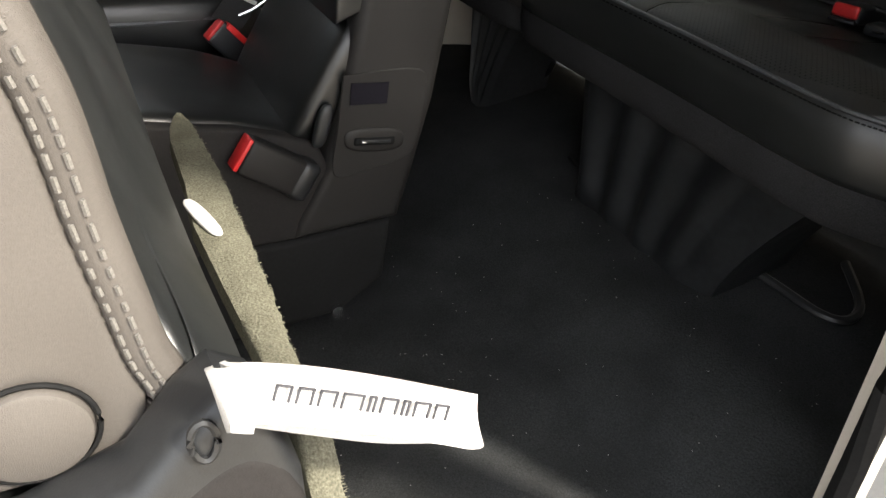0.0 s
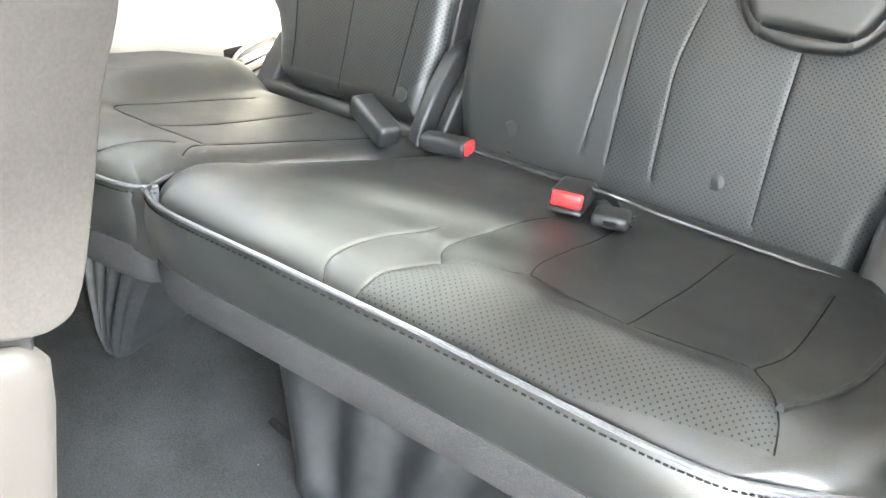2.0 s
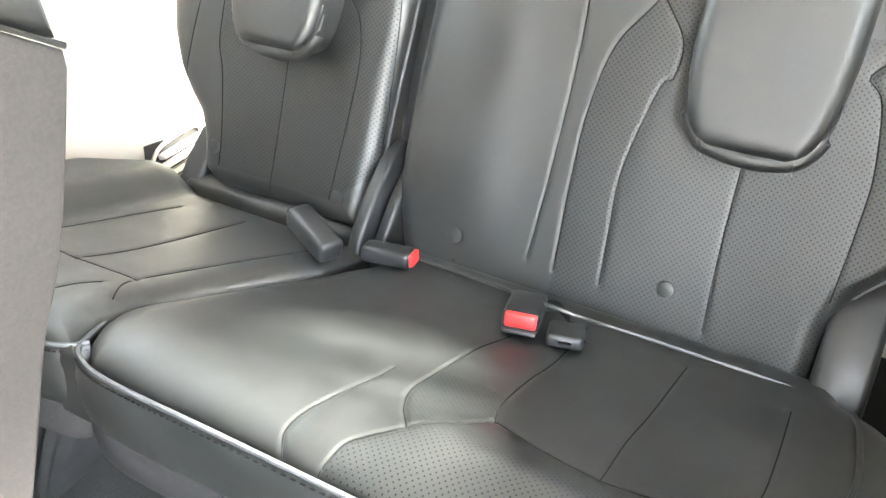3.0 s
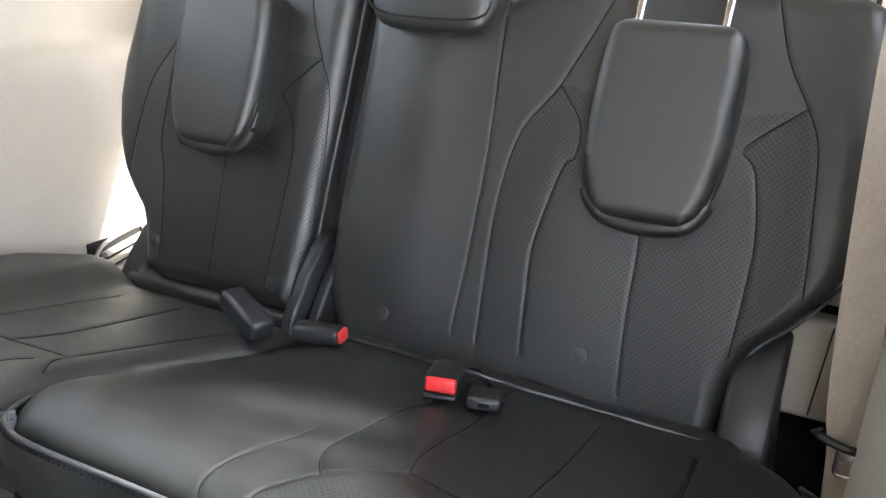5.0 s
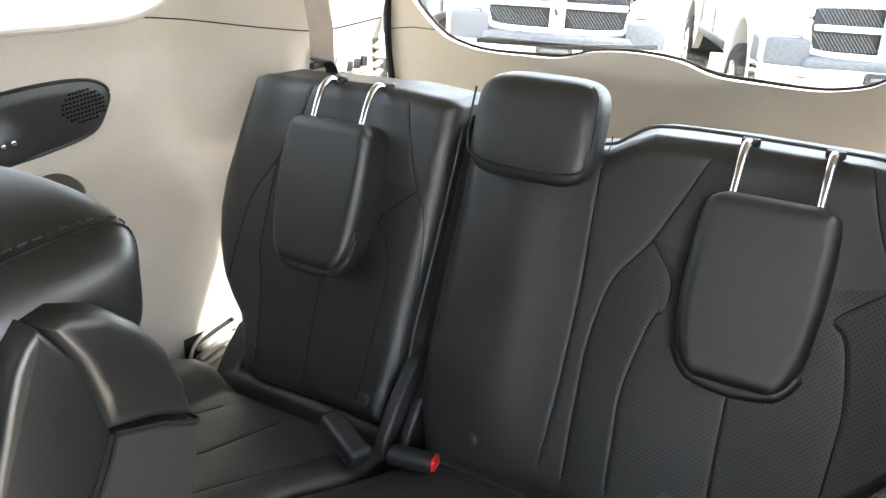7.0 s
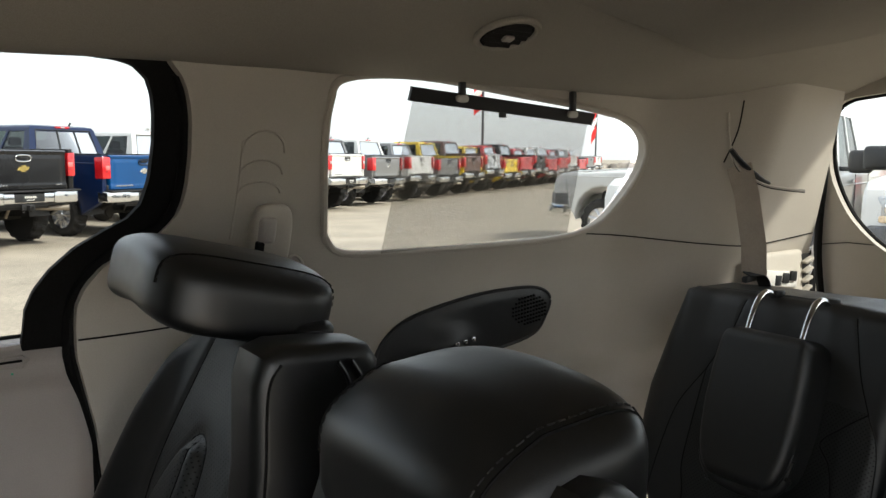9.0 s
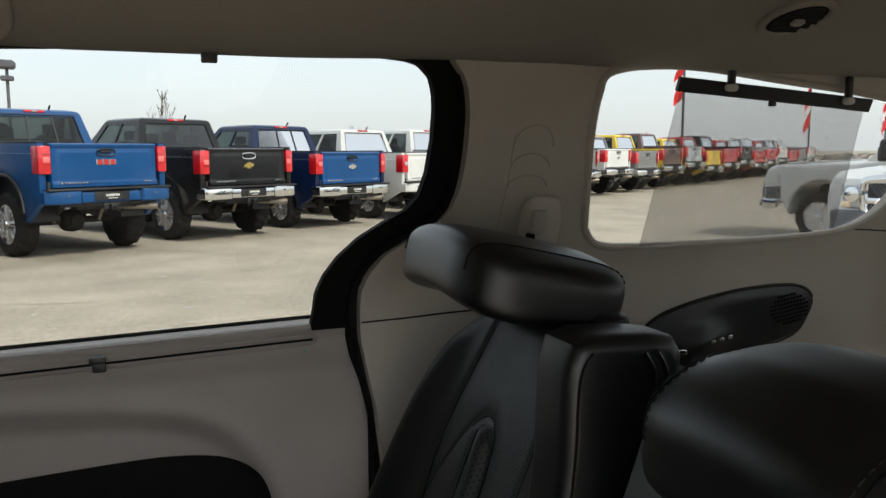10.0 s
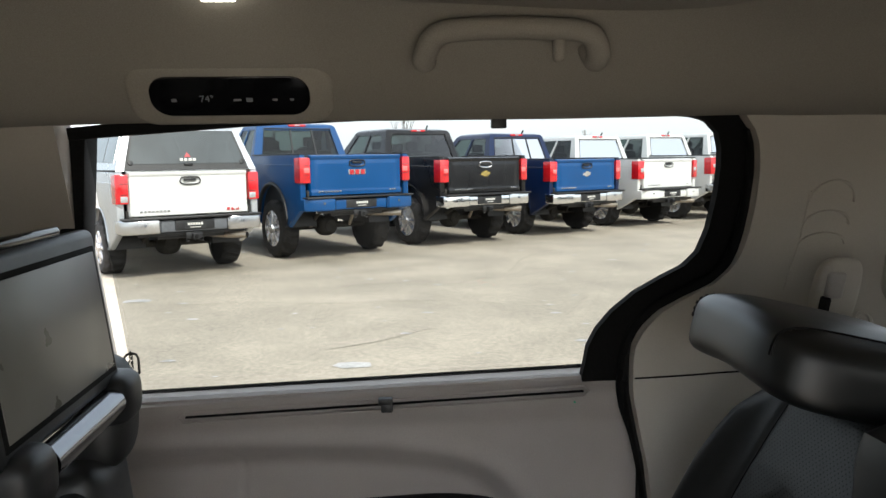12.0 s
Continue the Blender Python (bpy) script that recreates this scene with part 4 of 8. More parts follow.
# ---------- third row bench ----------
def back_y(z, off=0.0):
    return -1.2 - (z - 0.41) * 0.275 + off


def back_pt(x, z, off=0.0):
    """A point on the bench's backrest, off metres proud of it."""
    return (x, back_y(z) + 0.964 * off, z + 0.265 * off)


def upholster(name, parent, bounds, ztop, zbot, seams, perf_polys, place, nu=110, nv=110, edge=0.045, deep=0.035, swell=None, back=(0, -0.09, 0), label="", seam_w=0.0050, seam_d=0.0032, broad=0.0014, plain=LEATHER):
    """A padded panel over (x, z): bounds = rows of (z, x from, x to); seams = polylines sunk into it; place(x, z, off) lays it into space."""
    bz = [r[0] for r in bounds]
    U, W = np.meshgrid(np.linspace(0, 1, nu), np.linspace(0, 1, nv), indexing="ij")
    zn = zbot + W * (max(bz) - zbot)
    xa, xb = np.interp(zn, bz, [r[1] for r in bounds]), np.interp(zn, bz, [r[2] for r in bounds])
    for _ in range(3):
        xa[:, 1:-1] = (xa[:, :-2] + 2 * xa[:, 1:-1] + xa[:, 2:]) / 4
        xb[:, 1:-1] = (xb[:, :-2] + 2 * xb[:, 1:-1] + xb[:, 2:]) / 4
    X = xa + U * (xb - xa)
    Z = zn + (np.vectorize(ztop)(X) - max(bz)) * W ** 5 if ztop else zn
    dside = np.minimum(np.abs(X - xa), np.abs(xb - X))
    dvert = np.minimum(np.abs(Z - Z[:, :1]), np.abs(Z[:, -1:] - Z))
    d = np.minimum(dside, dvert)
    q = np.clip(d / edge, 0, 1)
    off = -deep * (1 - np.sqrt(np.clip(1 - (1 - q) ** 2, 0, 1)))
    for line in seams:
        off -= seam_d * np.exp(-(seg_dist(X, Z, line) / seam_w) ** 2) + broad * np.exp(-(seg_dist(X, Z, line) / 0.020) ** 2)
    if swell is not None:
        off += swell(X, Z)
    P = np.array([[place(X[i, j], Z[i, j], off[i, j]) for j in range(nv)] for i in range(nu)])
    V, F, UV = grid_mesh(P, np.stack([X, Z], -1), np.array(back))
    ob = mesh_ob(name, V, F, [plain, PERF], angle=60, uvs=UV)
    for line in seams:
        path = []
        for x, z in line:
            k = int(np.argmin((X - x) ** 2 + (Z - z) ** 2))
            path.append(place(x, z, off.ravel()[k] + 0.0004))
        under(part("seam", tube(path, 0.0008, 5), RUBBER), ob)
    cx, cz = (X[:-1, :-1] + X[1:, 1:]) / 2, (Z[:-1, :-1] + Z[1:, 1:]) / 2
    hole = np.zeros(cx.shape, bool)
    for poly in perf_polys:
        hole |= inside(cx, cz, poly)
    flat = hole.ravel()
    for k in np.nonzero(flat)[0]:
        ob.data.polygons[int(k)].material_index = 1
    under(ob, parent, label)
    return ob


# Seams drawn on the backrests (x, z).
R_SEAMS = [curve2(s) for s in (
    [(-0.069, 0.405), (-0.075, 0.50), (-0.079, 0.663), (-0.075, 0.78), (-0.071, 0.90)],
    [(-0.110, 0.40), (-0.106, 0.52), (-0.107, 0.612), (-0.124, 0.70), (-0.168, 0.767), (-0.224, 0.89)],
    [(-0.177, 0.40), (-0.172, 0.48), (-0.170, 0.553), (-0.191, 0.657), (-0.206, 0.676), (-0.205, 0.72), (-0.168, 0.767)],
    [(-0.321, 0.38), (-0.315, 0.48), (-0.312, 0.60)],
    [(-0.452, 0.46), (-0.455, 0.55), (-0.454, 0.616), (-0.439, 0.69), (-0.42, 0.715), (-0.45, 0.745), (-0.484, 0.772)],
    [(-0.523, 0.55), (-0.515, 0.64), (-0.504, 0.728), (-0.484, 0.772), (-0.45, 0.83), (-0.423, 0.91)],
)]
L_SEAMS = [curve2(s) for s in (
    [(0.397, 0.385), (0.394, 0.48), (0.393, 0.60)],
    [(0.274, 0.40), (0.262, 0.52), (0.256, 0.611), (0.268, 0.672), (0.290, 0.704), (0.26, 0.735), (0.226, 0.764)],
    [(0.205, 0.45), (0.203, 0.55), (0.204, 0.706), (0.226, 0.764), (0.25, 0.82), (0.273, 0.90)],
    [(0.504, 0.40), (0.506, 0.457), (0.518, 0.55), (0.530, 0.598), (0.528, 0.68), (0.523, 0.77)],
    [(0.585, 0.52), (0.575, 0.62), (0.560, 0.70), (0.523, 0.77), (0.49, 0.84), (0.475, 0.90)],
)]
R_PERF = [[(-0.18, 0.33)] + R_SEAMS[2] + [(-0.40, 0.75)] + R_SEAMS[4][::-1] + [(-0.452, 0.33)], [(-0.11, 0.33)] + R_SEAMS[1][:20] + R_SEAMS[2][::-1] + [(-0.18, 0.33)], R_SEAMS[4] + R_SEAMS[5][::-1][8:]]
L_PERF = [[(0.274, 0.40)] + L_SEAMS[1] + [(0.45, 0.78)] + L_SEAMS[3][::-1], L_SEAMS[2][:18] + L_SEAMS[1][::-1]]


def r_top(x):
    return float(np.interp(x, [-0.56, -0.52, -0.42, -0.25, -0.135, -0.10, -0.075, -0.03, 0.10, 0.16], [0.89, 0.908, 0.916, 0.918, 0.914, 0.898, 0.882, 0.876, 0.876, 0.872]))


def l_top(x):
    return float(np.interp(x, [0.17, 0.2, 0.3, 0.5, 0.58, 0.62], [0.905, 0.918, 0.924, 0.918, 0.912, 0.90]))


bench_r = thing("rear_bench_seat", "black leather two-place rear bench section with grey piping", "car seat", "third row seats", at=(-0.2, -1.0, 0.0))
bench_l = thing("rear_bench_seat", "black leather single rear bench section with grey piping", "car seat", "third row seats", at=(0.42, -1.0, 0.0))


def r_swell(X, Z):
    return 0.012 * np.exp(-((X - 0.045) / 0.07) ** 2) * smoothstep(0.36, 0.5, Z) - 0.005 * np.exp(-((X + 0.32) / 0.10) ** 2) + 0.010 * np.exp(-((X + 0.54) / 0.05) ** 2)


R_BOUNDS = [(0.33, -0.445, 0.10), (0.36, -0.458, 0.135), (0.435, -0.460, 0.158), (0.475, -0.478, 0.162), (0.51, -0.512, 0.162), (0.56, -0.552, 0.161), (0.628, -0.586, 0.158), (0.70, -0.598, 0.155), (0.76, -0.597, 0.152), (0.84, -0.583, 0.15), (0.89, -0.565, 0.15), (0.925, -0.548, 0.15)]
L_BOUNDS = [(0.365, 0.215, 0.50), (0.39, 0.212, 0.543), (0.44, 0.210, 0.55), (0.48, 0.203, 0.562), (0.548, 0.20, 0.612), (0.60, 0.197, 0.64), (0.66, 0.192, 0.652), (0.72, 0.188, 0.650), (0.82, 0.183, 0.628), (0.88, 0.180, 0.612), (0.92, 0.178, 0.602)]
upholster("backrest", bench_r, R_BOUNDS, r_top, 0.33, R_SEAMS, R_PERF, back_pt, 340, 240, swell=r_swell, edge=0.035, deep=0.03, seam_w=0.0034, seam_d=0.0010, broad=0.0005)
upholster("backrest", bench_l, L_BOUNDS, l_top, 0.365, L_SEAMS, L_PERF, back_pt, 190, 220, edge=0.035, deep=0.03, seam_w=0.0034, seam_d=0.0010, broad=0.0005, swell=lambda X, Z: -0.008 * np.exp(-((X - 0.39) / 0.09) ** 2) + 0.014 * np.exp(-((X - 0.59) / 0.04) ** 2))
# Buttons low on the backrests.
for x, z, who, off in ((0.043, 0.409, bench_r, 0.0065), (-0.264, 0.420, bench_r, -0.0005), (0.256, 0.408, bench_l, 0.001), (0.515, 0.43, bench_l, 0.001)):
    b = join(cyl(0.010, 0.006, 20, bevel=0.002), tube([(0.0105 * math.cos(q), 0.0105 * math.sin(q), 0.001) for q in np.linspace(0, 2 * math.pi, 20)[:-1]], 0.0016, 6, closed=True))
    part("tether_button", b, LEATHER, who, "", at=Matrix.Translation(back_pt(x, z, off)) @ pose(0, 0, 0, -90 + 15, 0, 0))
# Piping down the backs' inner and outer edges.
def back_piping(who, rows, r=0.0026, off=-0.028):
    part("piping", tube(smooth_path([back_pt(x, z, off) for z, x in rows], 4), r, 6), PIPING, who, "grey piping")
back_piping(bench_r, [(0.345, -0.452), (0.40, -0.464), (0.455, -0.470), (0.485, -0.490), (0.51, -0.516), (0.56, -0.556), (0.628, -0.590), (0.70, -0.602), (0.76, -0.600), (0.84, -0.586)])
back_piping(bench_r, [(0.48, 0.163), (0.56, 0.163), (0.66, 0.159), (0.76, 0.154), (0.86, 0.152)])
back_piping(bench_l, [(0.48, 0.200), (0.56, 0.197), (0.66, 0.190), (0.76, 0.184), (0.88, 0.178)])
back_piping(bench_l, [(0.39, 0.548), (0.44, 0.555), (0.48, 0.566), (0.548, 0.616), (0.60, 0.644), (0.66, 0.656), (0.74, 0.65), (0.84, 0.626), (0.90, 0.608)])
back_piping(bench_r, [(0.86, -0.578), (0.905, -0.556), (0.917, -0.52), (0.925, -0.42), (0.928, -0.25), (0.924, -0.137), (0.906, -0.10), (0.89, -0.075), (0.885, -0.03)], 0.003, -0.03)
back_piping(bench_l, [(0.91, 0.60), (0.916, 0.50), (0.92, 0.38), (0.92, 0.30), (0.914, 0.2), (0.90, 0.182)], 0.003, -0.03)


# Cushions.
def cush_z(x, y):
    return 0.447 - 0.16 * (-0.665 - y)


R_CUSH = [(-1.195, -0.485, 0.118), (-1.16, -0.50, 0.125), (-1.13, -0.53, 0.135), (-1.07, -0.585, 0.16), (-1.0, -0.592, 0.185), (-0.95, -0.592, 0.205), (-0.88, -0.588, 0.232), (-0.82, -0.580, 0.246), (-0.77, -0.565, 0.246), (-0.738, -0.545, 0.240), (-0.710, -0.515, 0.225), (-0.693, -0.48, 0.205), (-0.681, -0.44, 0.192)]
C_SEAMS = [curve2(s) for s in (
    [(-0.054, -0.686), (-0.043, -0.706), (-0.044, -0.737), (-0.051, -0.78), (-0.054, -0.878)],
    [(-0.095, -0.686), (-0.097, -0.698), (-0.101, -0.721), (-0.116, -0.740), (-0.138, -0.763), (-0.166, -0.81), (-0.186, -0.857)],
    [(-0.186, -0.857), (-0.204, -0.850), (-0.245, -0.835), (-0.308, -0.822), (-0.363, -0.830), (-0.423, -0.849)],
    [(-0.423, -0.849), (-0.442, -0.794), (-0.457, -0.761), (-0.466, -0.74), (-0.472, -0.712)],
    [(-0.138, -0.763), (-0.111, -0.803), (-0.093, -0.852), (-0.096, -0.917), (-0.103, -0.984), (-0.120, -1.04)],
    [(-0.186, -0.857), (-0.177, -0.900), (-0.179, -0.967), (-0.187, -1.03), (-0.188, -1.14)],
    [(-0.308, -0.822), (-0.305, -0.921), (-0.311, -1.0), (-0.322, -1.125)],
    [(-0.423, -0.849), (-0.440, -0.903), (-0.445, -0.982), (-0.447, -1.10)],
)]


def r_cush_swell(X, Y):
    front = 0.015 * np.exp(-((Y + 0.765) / 0.070) ** 2) + 0.013 * np.exp(-((Y + 0.762) / 0.048) ** 2) * smoothstep(-0.09, -0.17, X) * smoothstep(-0.50, -0.44, X)
    dip = -0.016 * np.exp(-(((X + 0.30) / 0.12) ** 2 + ((Y + 0.98) / 0.13) ** 2)) - 0.006 * np.exp(-(((X - 0.07) / 0.09) ** 2 + ((Y + 1.0) / 0.12) ** 2))
    side = 0.012 * np.exp(-((X + 0.535) / 0.035) ** 2)
    return front + dip + side + 0.016 * np.exp(-((Y + 1.195) / 0.028) ** 2)


upholster("cushion", bench_r, R_CUSH, None, -1.195, C_SEAMS, [C_SEAMS[1] + C_SEAMS[2] + C_SEAMS[3] + [(-0.30, -0.684)], C_SEAMS[4][:len(C_SEAMS[4]) * 3 // 5] + C_SEAMS[5][:len(C_SEAMS[5]) // 3][::-1] + [(-0.166, -0.81)]],
          lambda x, y, o: (x, y, cush_z(x, y) + o), 360, 240, edge=0.045, deep=0.026, swell=r_cush_swell, back=(0, 0, -0.07), seam_w=0.0032, seam_d=0.0016, broad=0.0008)
part("welt", tube(smooth_path([(x, y, cush_z(x, y) + float(r_cush_swell(x, y)) + 0.0015) for x, y in ((-0.462, -0.753), (-0.482, -0.819), (-0.502, -0.89), (-0.517, -0.976), (-0.516, -1.078), (-0.509, -1.122))], 6), 0.0034, 8), LEATHER, bench_r)
L_CUSH = [(-1.16, 0.165, 0.60), (-1.05, 0.175, 0.70), (-0.95, 0.215, 0.72), (-0.88, 0.24, 0.72), (-0.82, 0.255, 0.72), (-0.74, 0.252, 0.715), (-0.71, 0.24, 0.70), (-0.681, 0.205, 0.67)]
CL_SEAMS = [curve2(s) for s in ([(0.30, -0.84), (0.41, -0.832), (0.50, -0.842), (0.50, -0.93), (0.47, -1.08)], [(0.40, -0.832), (0.375, -0.95), (0.36, -1.1)], [(0.27, -0.78), (0.30, -0.84), (0.27, -0.95), (0.22, -1.08)], [(0.34, -0.688), (0.33, -0.74), (0.31, -0.80)])]
upholster("cushion", bench_l, L_CUSH, None, -1.16, CL_SEAMS, [], lambda x, y, o: (x, y, cush_z(x, y) + o), 200, 190, edge=0.045, deep=0.026,
          swell=lambda X, Y: 0.038 * smoothstep(0.50, 0.575, X) * smoothstep(-0.80, -0.90, Y) * smoothstep(0.74, 0.66, X) + 0.015 * np.exp(-((Y + 0.765) / 0.070) ** 2), back=(0, 0, -0.07), seam_w=0.0034, seam_d=0.0016, broad=0.0008)


def skirt(who, path, closed=False):
    """Front apron of a cushion along its edge: piping, stitched leather band, then rough cloth."""
    P = smooth_path(path, 8)
    def band(profile, mat, name, label=""):
        V, F = [], []
        k = len(profile)
        for i, p in enumerate(P):
            a, c = P[max(i - 1, 0)], P[min(i + 1, len(P) - 1)]
            d = (c - a).normalized()
            n = Vector((d.y, -d.x, 0)).normalized()
            for o, z in profile:
                V.append(p + n * o * 0.6 + Vector((0, 0, z)))
        for i in range(len(P) - 1):
            for j in range(k - 1):
                F.append((i * k + j, i * k + j + 1, (i + 1) * k + j + 1, (i + 1) * k + j))
        return under(mesh_ob(name, V, F, mat, angle=60), who, label)
    band([(0.0, 0.0), (0.012, -0.008), (0.017, -0.026), (0.017, -0.046), (0.012, -0.069), (0.004, -0.078), (-0.02, -0.080)], LEATHER, "front_band")
    band([(-0.002, -0.072), (0.005, -0.081), (0.006, -0.100), (0.003, -0.118), (-0.003, -0.130), (-0.010, -0.134), (-0.014, -0.130)], SKIRT, "skirt", "dark grey cloth seat skirt")
    out = []
    for i, p in enumerate(P):
        a, c = P[max(i - 1, 0)], P[min(i + 1, len(P) - 1)]
        d = (c - a).normalized()
        n = Vector((d.y, -d.x, 0)).normalized()
        out.append((p, n))
    part("piping", tube([p + n * 0.003 + Vector((0, 0, 0.002)) for p, n in out], 0.0027, 8), PIPING, who, "grey piping")
    part("stitching", stitches([p + n * 0.0068 + Vector((0, 0, -0.0046)) for p, n in out[::2]], 0.0010, 0.0034, 0.0014), RUBBER, who)


skirt(bench_r, [(0.243, -0.748, 0.428), (0.228, -0.708, 0.433), (0.205, -0.686, 0.437), (0.15, -0.674, 0.438), (0.0, -0.674, 0.439), (-0.2, -0.675, 0.439), (-0.36, -0.672, 0.439), (-0.44, -0.677, 0.438), (-0.478, -0.692, 0.436), (-0.510, -0.713, 0.433), (-0.545, -0.746, 0.427), (-0.570, -0.782, 0.42), (-0.588, -0.835, 0.41), (-0.597, -0.92, 0.395), (-0.598, -1.02, 0.38), (-0.59, -1.08, 0.37), (-0.56, -1.12, 0.362)])
skirt(bench_l, [(0.71, -0.80, 0.42), (0.70, -0.73, 0.432), (0.67, -0.688, 0.436), (0.60, -0.673, 0.438), (0.45, -0.671, 0.439), (0.32, -0.673, 0.439), (0.25, -0.684, 0.437), (0.225, -0.71, 0.433)])
# Leather fillers added to close light leaks between back and cushion.
for who, x0, x1 in ((bench_r, -0.50, 0.14), (bench_l, 0.19, 0.60)):
    part("rear_filler", rbox(x1 - x0, 0.08, 0.12, 0.02, 3, pose((x0 + x1) / 2, -1.238, 0.298)), LEATHER, who)
part("flap_edge", tube(smooth_path([(-0.48, -1.160, 0.366), (-0.30, -1.150, 0.374), (-0.22, -1.130, 0.386), (-0.185, -1.105, 0.402), (-0.15, -1.098, 0.408), (-0.10, -1.11, 0.40), (-0.05, -1.15, 0.378), (0.10, -1.162, 0.372)], 6), 0.0030, 6), LEATHER, bench_r)

# Headrests of the outer places, folded down in front of the backs.
def folded_headrest(who, xc, flip=1):
    rows = [(0.606, 0.036, 0.036), (0.609, 0.050, 0.050), (0.616, 0.062, 0.062), (0.628, 0.072, 0.072), (0.648, 0.080, 0.080), (0.68, 0.086, 0.086), (0.72, 0.089, 0.090), (0.78, 0.088, 0.091), (0.82, 0.084, 0.089), (0.84, 0.080, 0.085), (0.848, 0.072, 0.078), (0.852, 0.055, 0.06)]
    bounds = [(z, xc - b, xc + a) for z, a, b in rows]
    return upholster("headrest", who, bounds, None, 0.607, [], [], lambda x, z, o: back_pt(x, z, 0.062 + o), 60, 60, edge=0.020, deep=0.020, back=(0, -0.045, -0.012), label="padded headrest folded down")


for who, xc, posts in ((bench_r, -0.317, (-0.266, -0.374)), (bench_l, 0.387, (0.433, 0.333))):
    hr = folded_headrest(who, xc)
    part("headrest_band", tube(smooth_path([back_pt(xc + a, z, 0.036) for a, z in ((0.080, 0.668), (0.074, 0.640), (0.064, 0.622), (0.046, 0.609), (0.0, 0.603), (-0.046, 0.609), (-0.064, 0.622), (-0.074, 0.640), (-0.080, 0.668))], 6), [0.006] * 6 + [0.0125] * 37 + [0.006] * 6, 10), LEATHER, hr)
    part("headrest_piping", tube(smooth_path([back_pt(xc + a, z, 0.046) for a, z in ((0.086, 0.68), (0.078, 0.640), (0.066, 0.622), (0.046, 0.611), (0.0, 0.606), (-0.046, 0.611), (-0.066, 0.622), (-0.078, 0.640), (-0.086, 0.68))], 6), 0.002, 6), BLACKPLASTIC, hr)
    for a in (0.052, -0.052):
        for dx in (-0.003, 0.003):
            part("stitching", stitches([back_pt(xc + a + dx, z, o) for z, o in ((0.622, 0.058), (0.612, 0.056), (0.602, 0.05), (0.597, 0.042))], 0.0006, 0.003, 0.002, (0, 0.001, -0.001)), PIPING, hr)
    for px in posts:
        part("post", tube(smooth_path([back_pt(px, 0.835, 0.035), back_pt(px, 0.875, 0.030), back_pt(px, 0.905, 0.02), back_pt(px, 0.918, 0.002), back_pt(px, 0.915, -0.02)], 5), 0.0058, 10), CHROME, who, "bright steel headrest post")
        part("post_sleeve", cyl(0.013, 0.012, 18, bevel=0.003, at=Matrix.Translation(back_pt(px, 0.922, -0.028))), BLACKPLASTIC, who)
# Small upright headrest of the centre place.
def mid_shape(x, y, z):
    return (x + 0.032, y - 1.325 - 0.25 * (z), z + 0.896)
part("headrest", pillow(0.200, 0.152, 0.085, 4.5, 24, mid_shape), LEATHER, bench_r, "small upright centre headrest")
part("headrest_piping", tube(smooth_path([(0.128, -1.295, 0.95), (0.13, -1.28, 0.88), (0.115, -1.275, 0.848), (0.032, -1.272, 0.842), (-0.05, -1.275, 0.848), (-0.066, -1.28, 0.88), (-0.064, -1.295, 0.95), (-0.05, -1.31, 0.968)], 6), 0.002, 6), BLACKPLASTIC, bench_r)

# Hinge covers beside and between the backs.
prof = [(-1.13, 0.34), (-1.145, 0.39), (-1.185, 0.445), (-1.225, 0.485), (-1.27, 0.50), (-1.33, 0.49), (-1.33, 0.31), (-1.16, 0.31)]
part("hinge_cover", extrude_poly(prof, 0.024, "x", pose(0.184, 0, 0), 0.007, 3), BLACKPLASTIC, bench_l)
part("hinge_cover", extrude_poly([(y - 0.02, z - 0.02) for y, z in prof], 0.020, "x", pose(0.158, 0, 0), 0.006, 3), BLACKPLASTIC, bench_r)
part("hinge_cover", extrude_poly([(y - 0.045, z - 0.06) for y, z in prof], 0.05, "x", pose(0.585, 0, 0), 0.01, 3), BLACKPLASTIC, bench_l)
part("hinge_cover", extrude_poly([(y - 0.03, z - 0.01) for y, z in prof], 0.066, "x", pose(-0.490, 0, 0), 0.01, 3), BLACKPLASTIC, bench_r)
# Black block added to close a light leak beside the hinge cover.
part("leak_block", rbox(0.05, 0.08, 0.26, 0.012, 3, pose(-0.478, -1.30, 0.44, 15, 0, 0)), BLACKPLASTIC, bench_r)
part("hinge_edge", tube([(-0.514, -1.27, 0.452), (-0.519, -1.262, 0.40), (-0.528, -1.25, 0.30)], 0.005, 8), SHELL, bench_r, "taupe edge strip")

# Black panel added behind the slit between the backs to keep it dark.
part("gap_filler", rbox(0.05, 0.03, 0.44, 0.008, 2, pose(0.172, back_y(0.67) - 0.075, 0.67, 15.4, 0, 0)), BLACKPLASTIC, bench_l)

# Ribbed risers under the bench and the rear frame.
def riser(who, top, bottom, y0, label):
    """Ribbed plastic leg cover: top and bottom edges as (x from, x to), narrowing to the floor."""
    n, m = 120, 20
    P = np.zeros((n, m, 3))
    for i in range(n):
        u = i / (n - 1)
        for j in range(m):
            v = j / (m - 1)
            a = bottom[0] + (top[0] - bottom[0]) * v
            c = bottom[1] + (top[1] - bottom[1]) * v ** 1.35
            rib = 0.010 * math.sin(u * 2 * math.pi * 4.5 - 0.9) * (0.25 + 0.75 * min(1.0, v / 0.18)) * (1 - 0.3 * v) * (1 - smoothstep(0.80, 0.88, u))
            flare = -0.018 * max(0.0, u - 0.84) / 0.16
            P[i, j] = (a + (c - a) * u, y0 + rib + flare - 0.01 * v, 0.088 + 0.23 * v)
    V, F, _ = grid_mesh(P, closed_back=np.array((0, -0.14, 0.02)))
    return under(mesh_ob("riser", V, F, SCUFFED, angle=50), who, label)
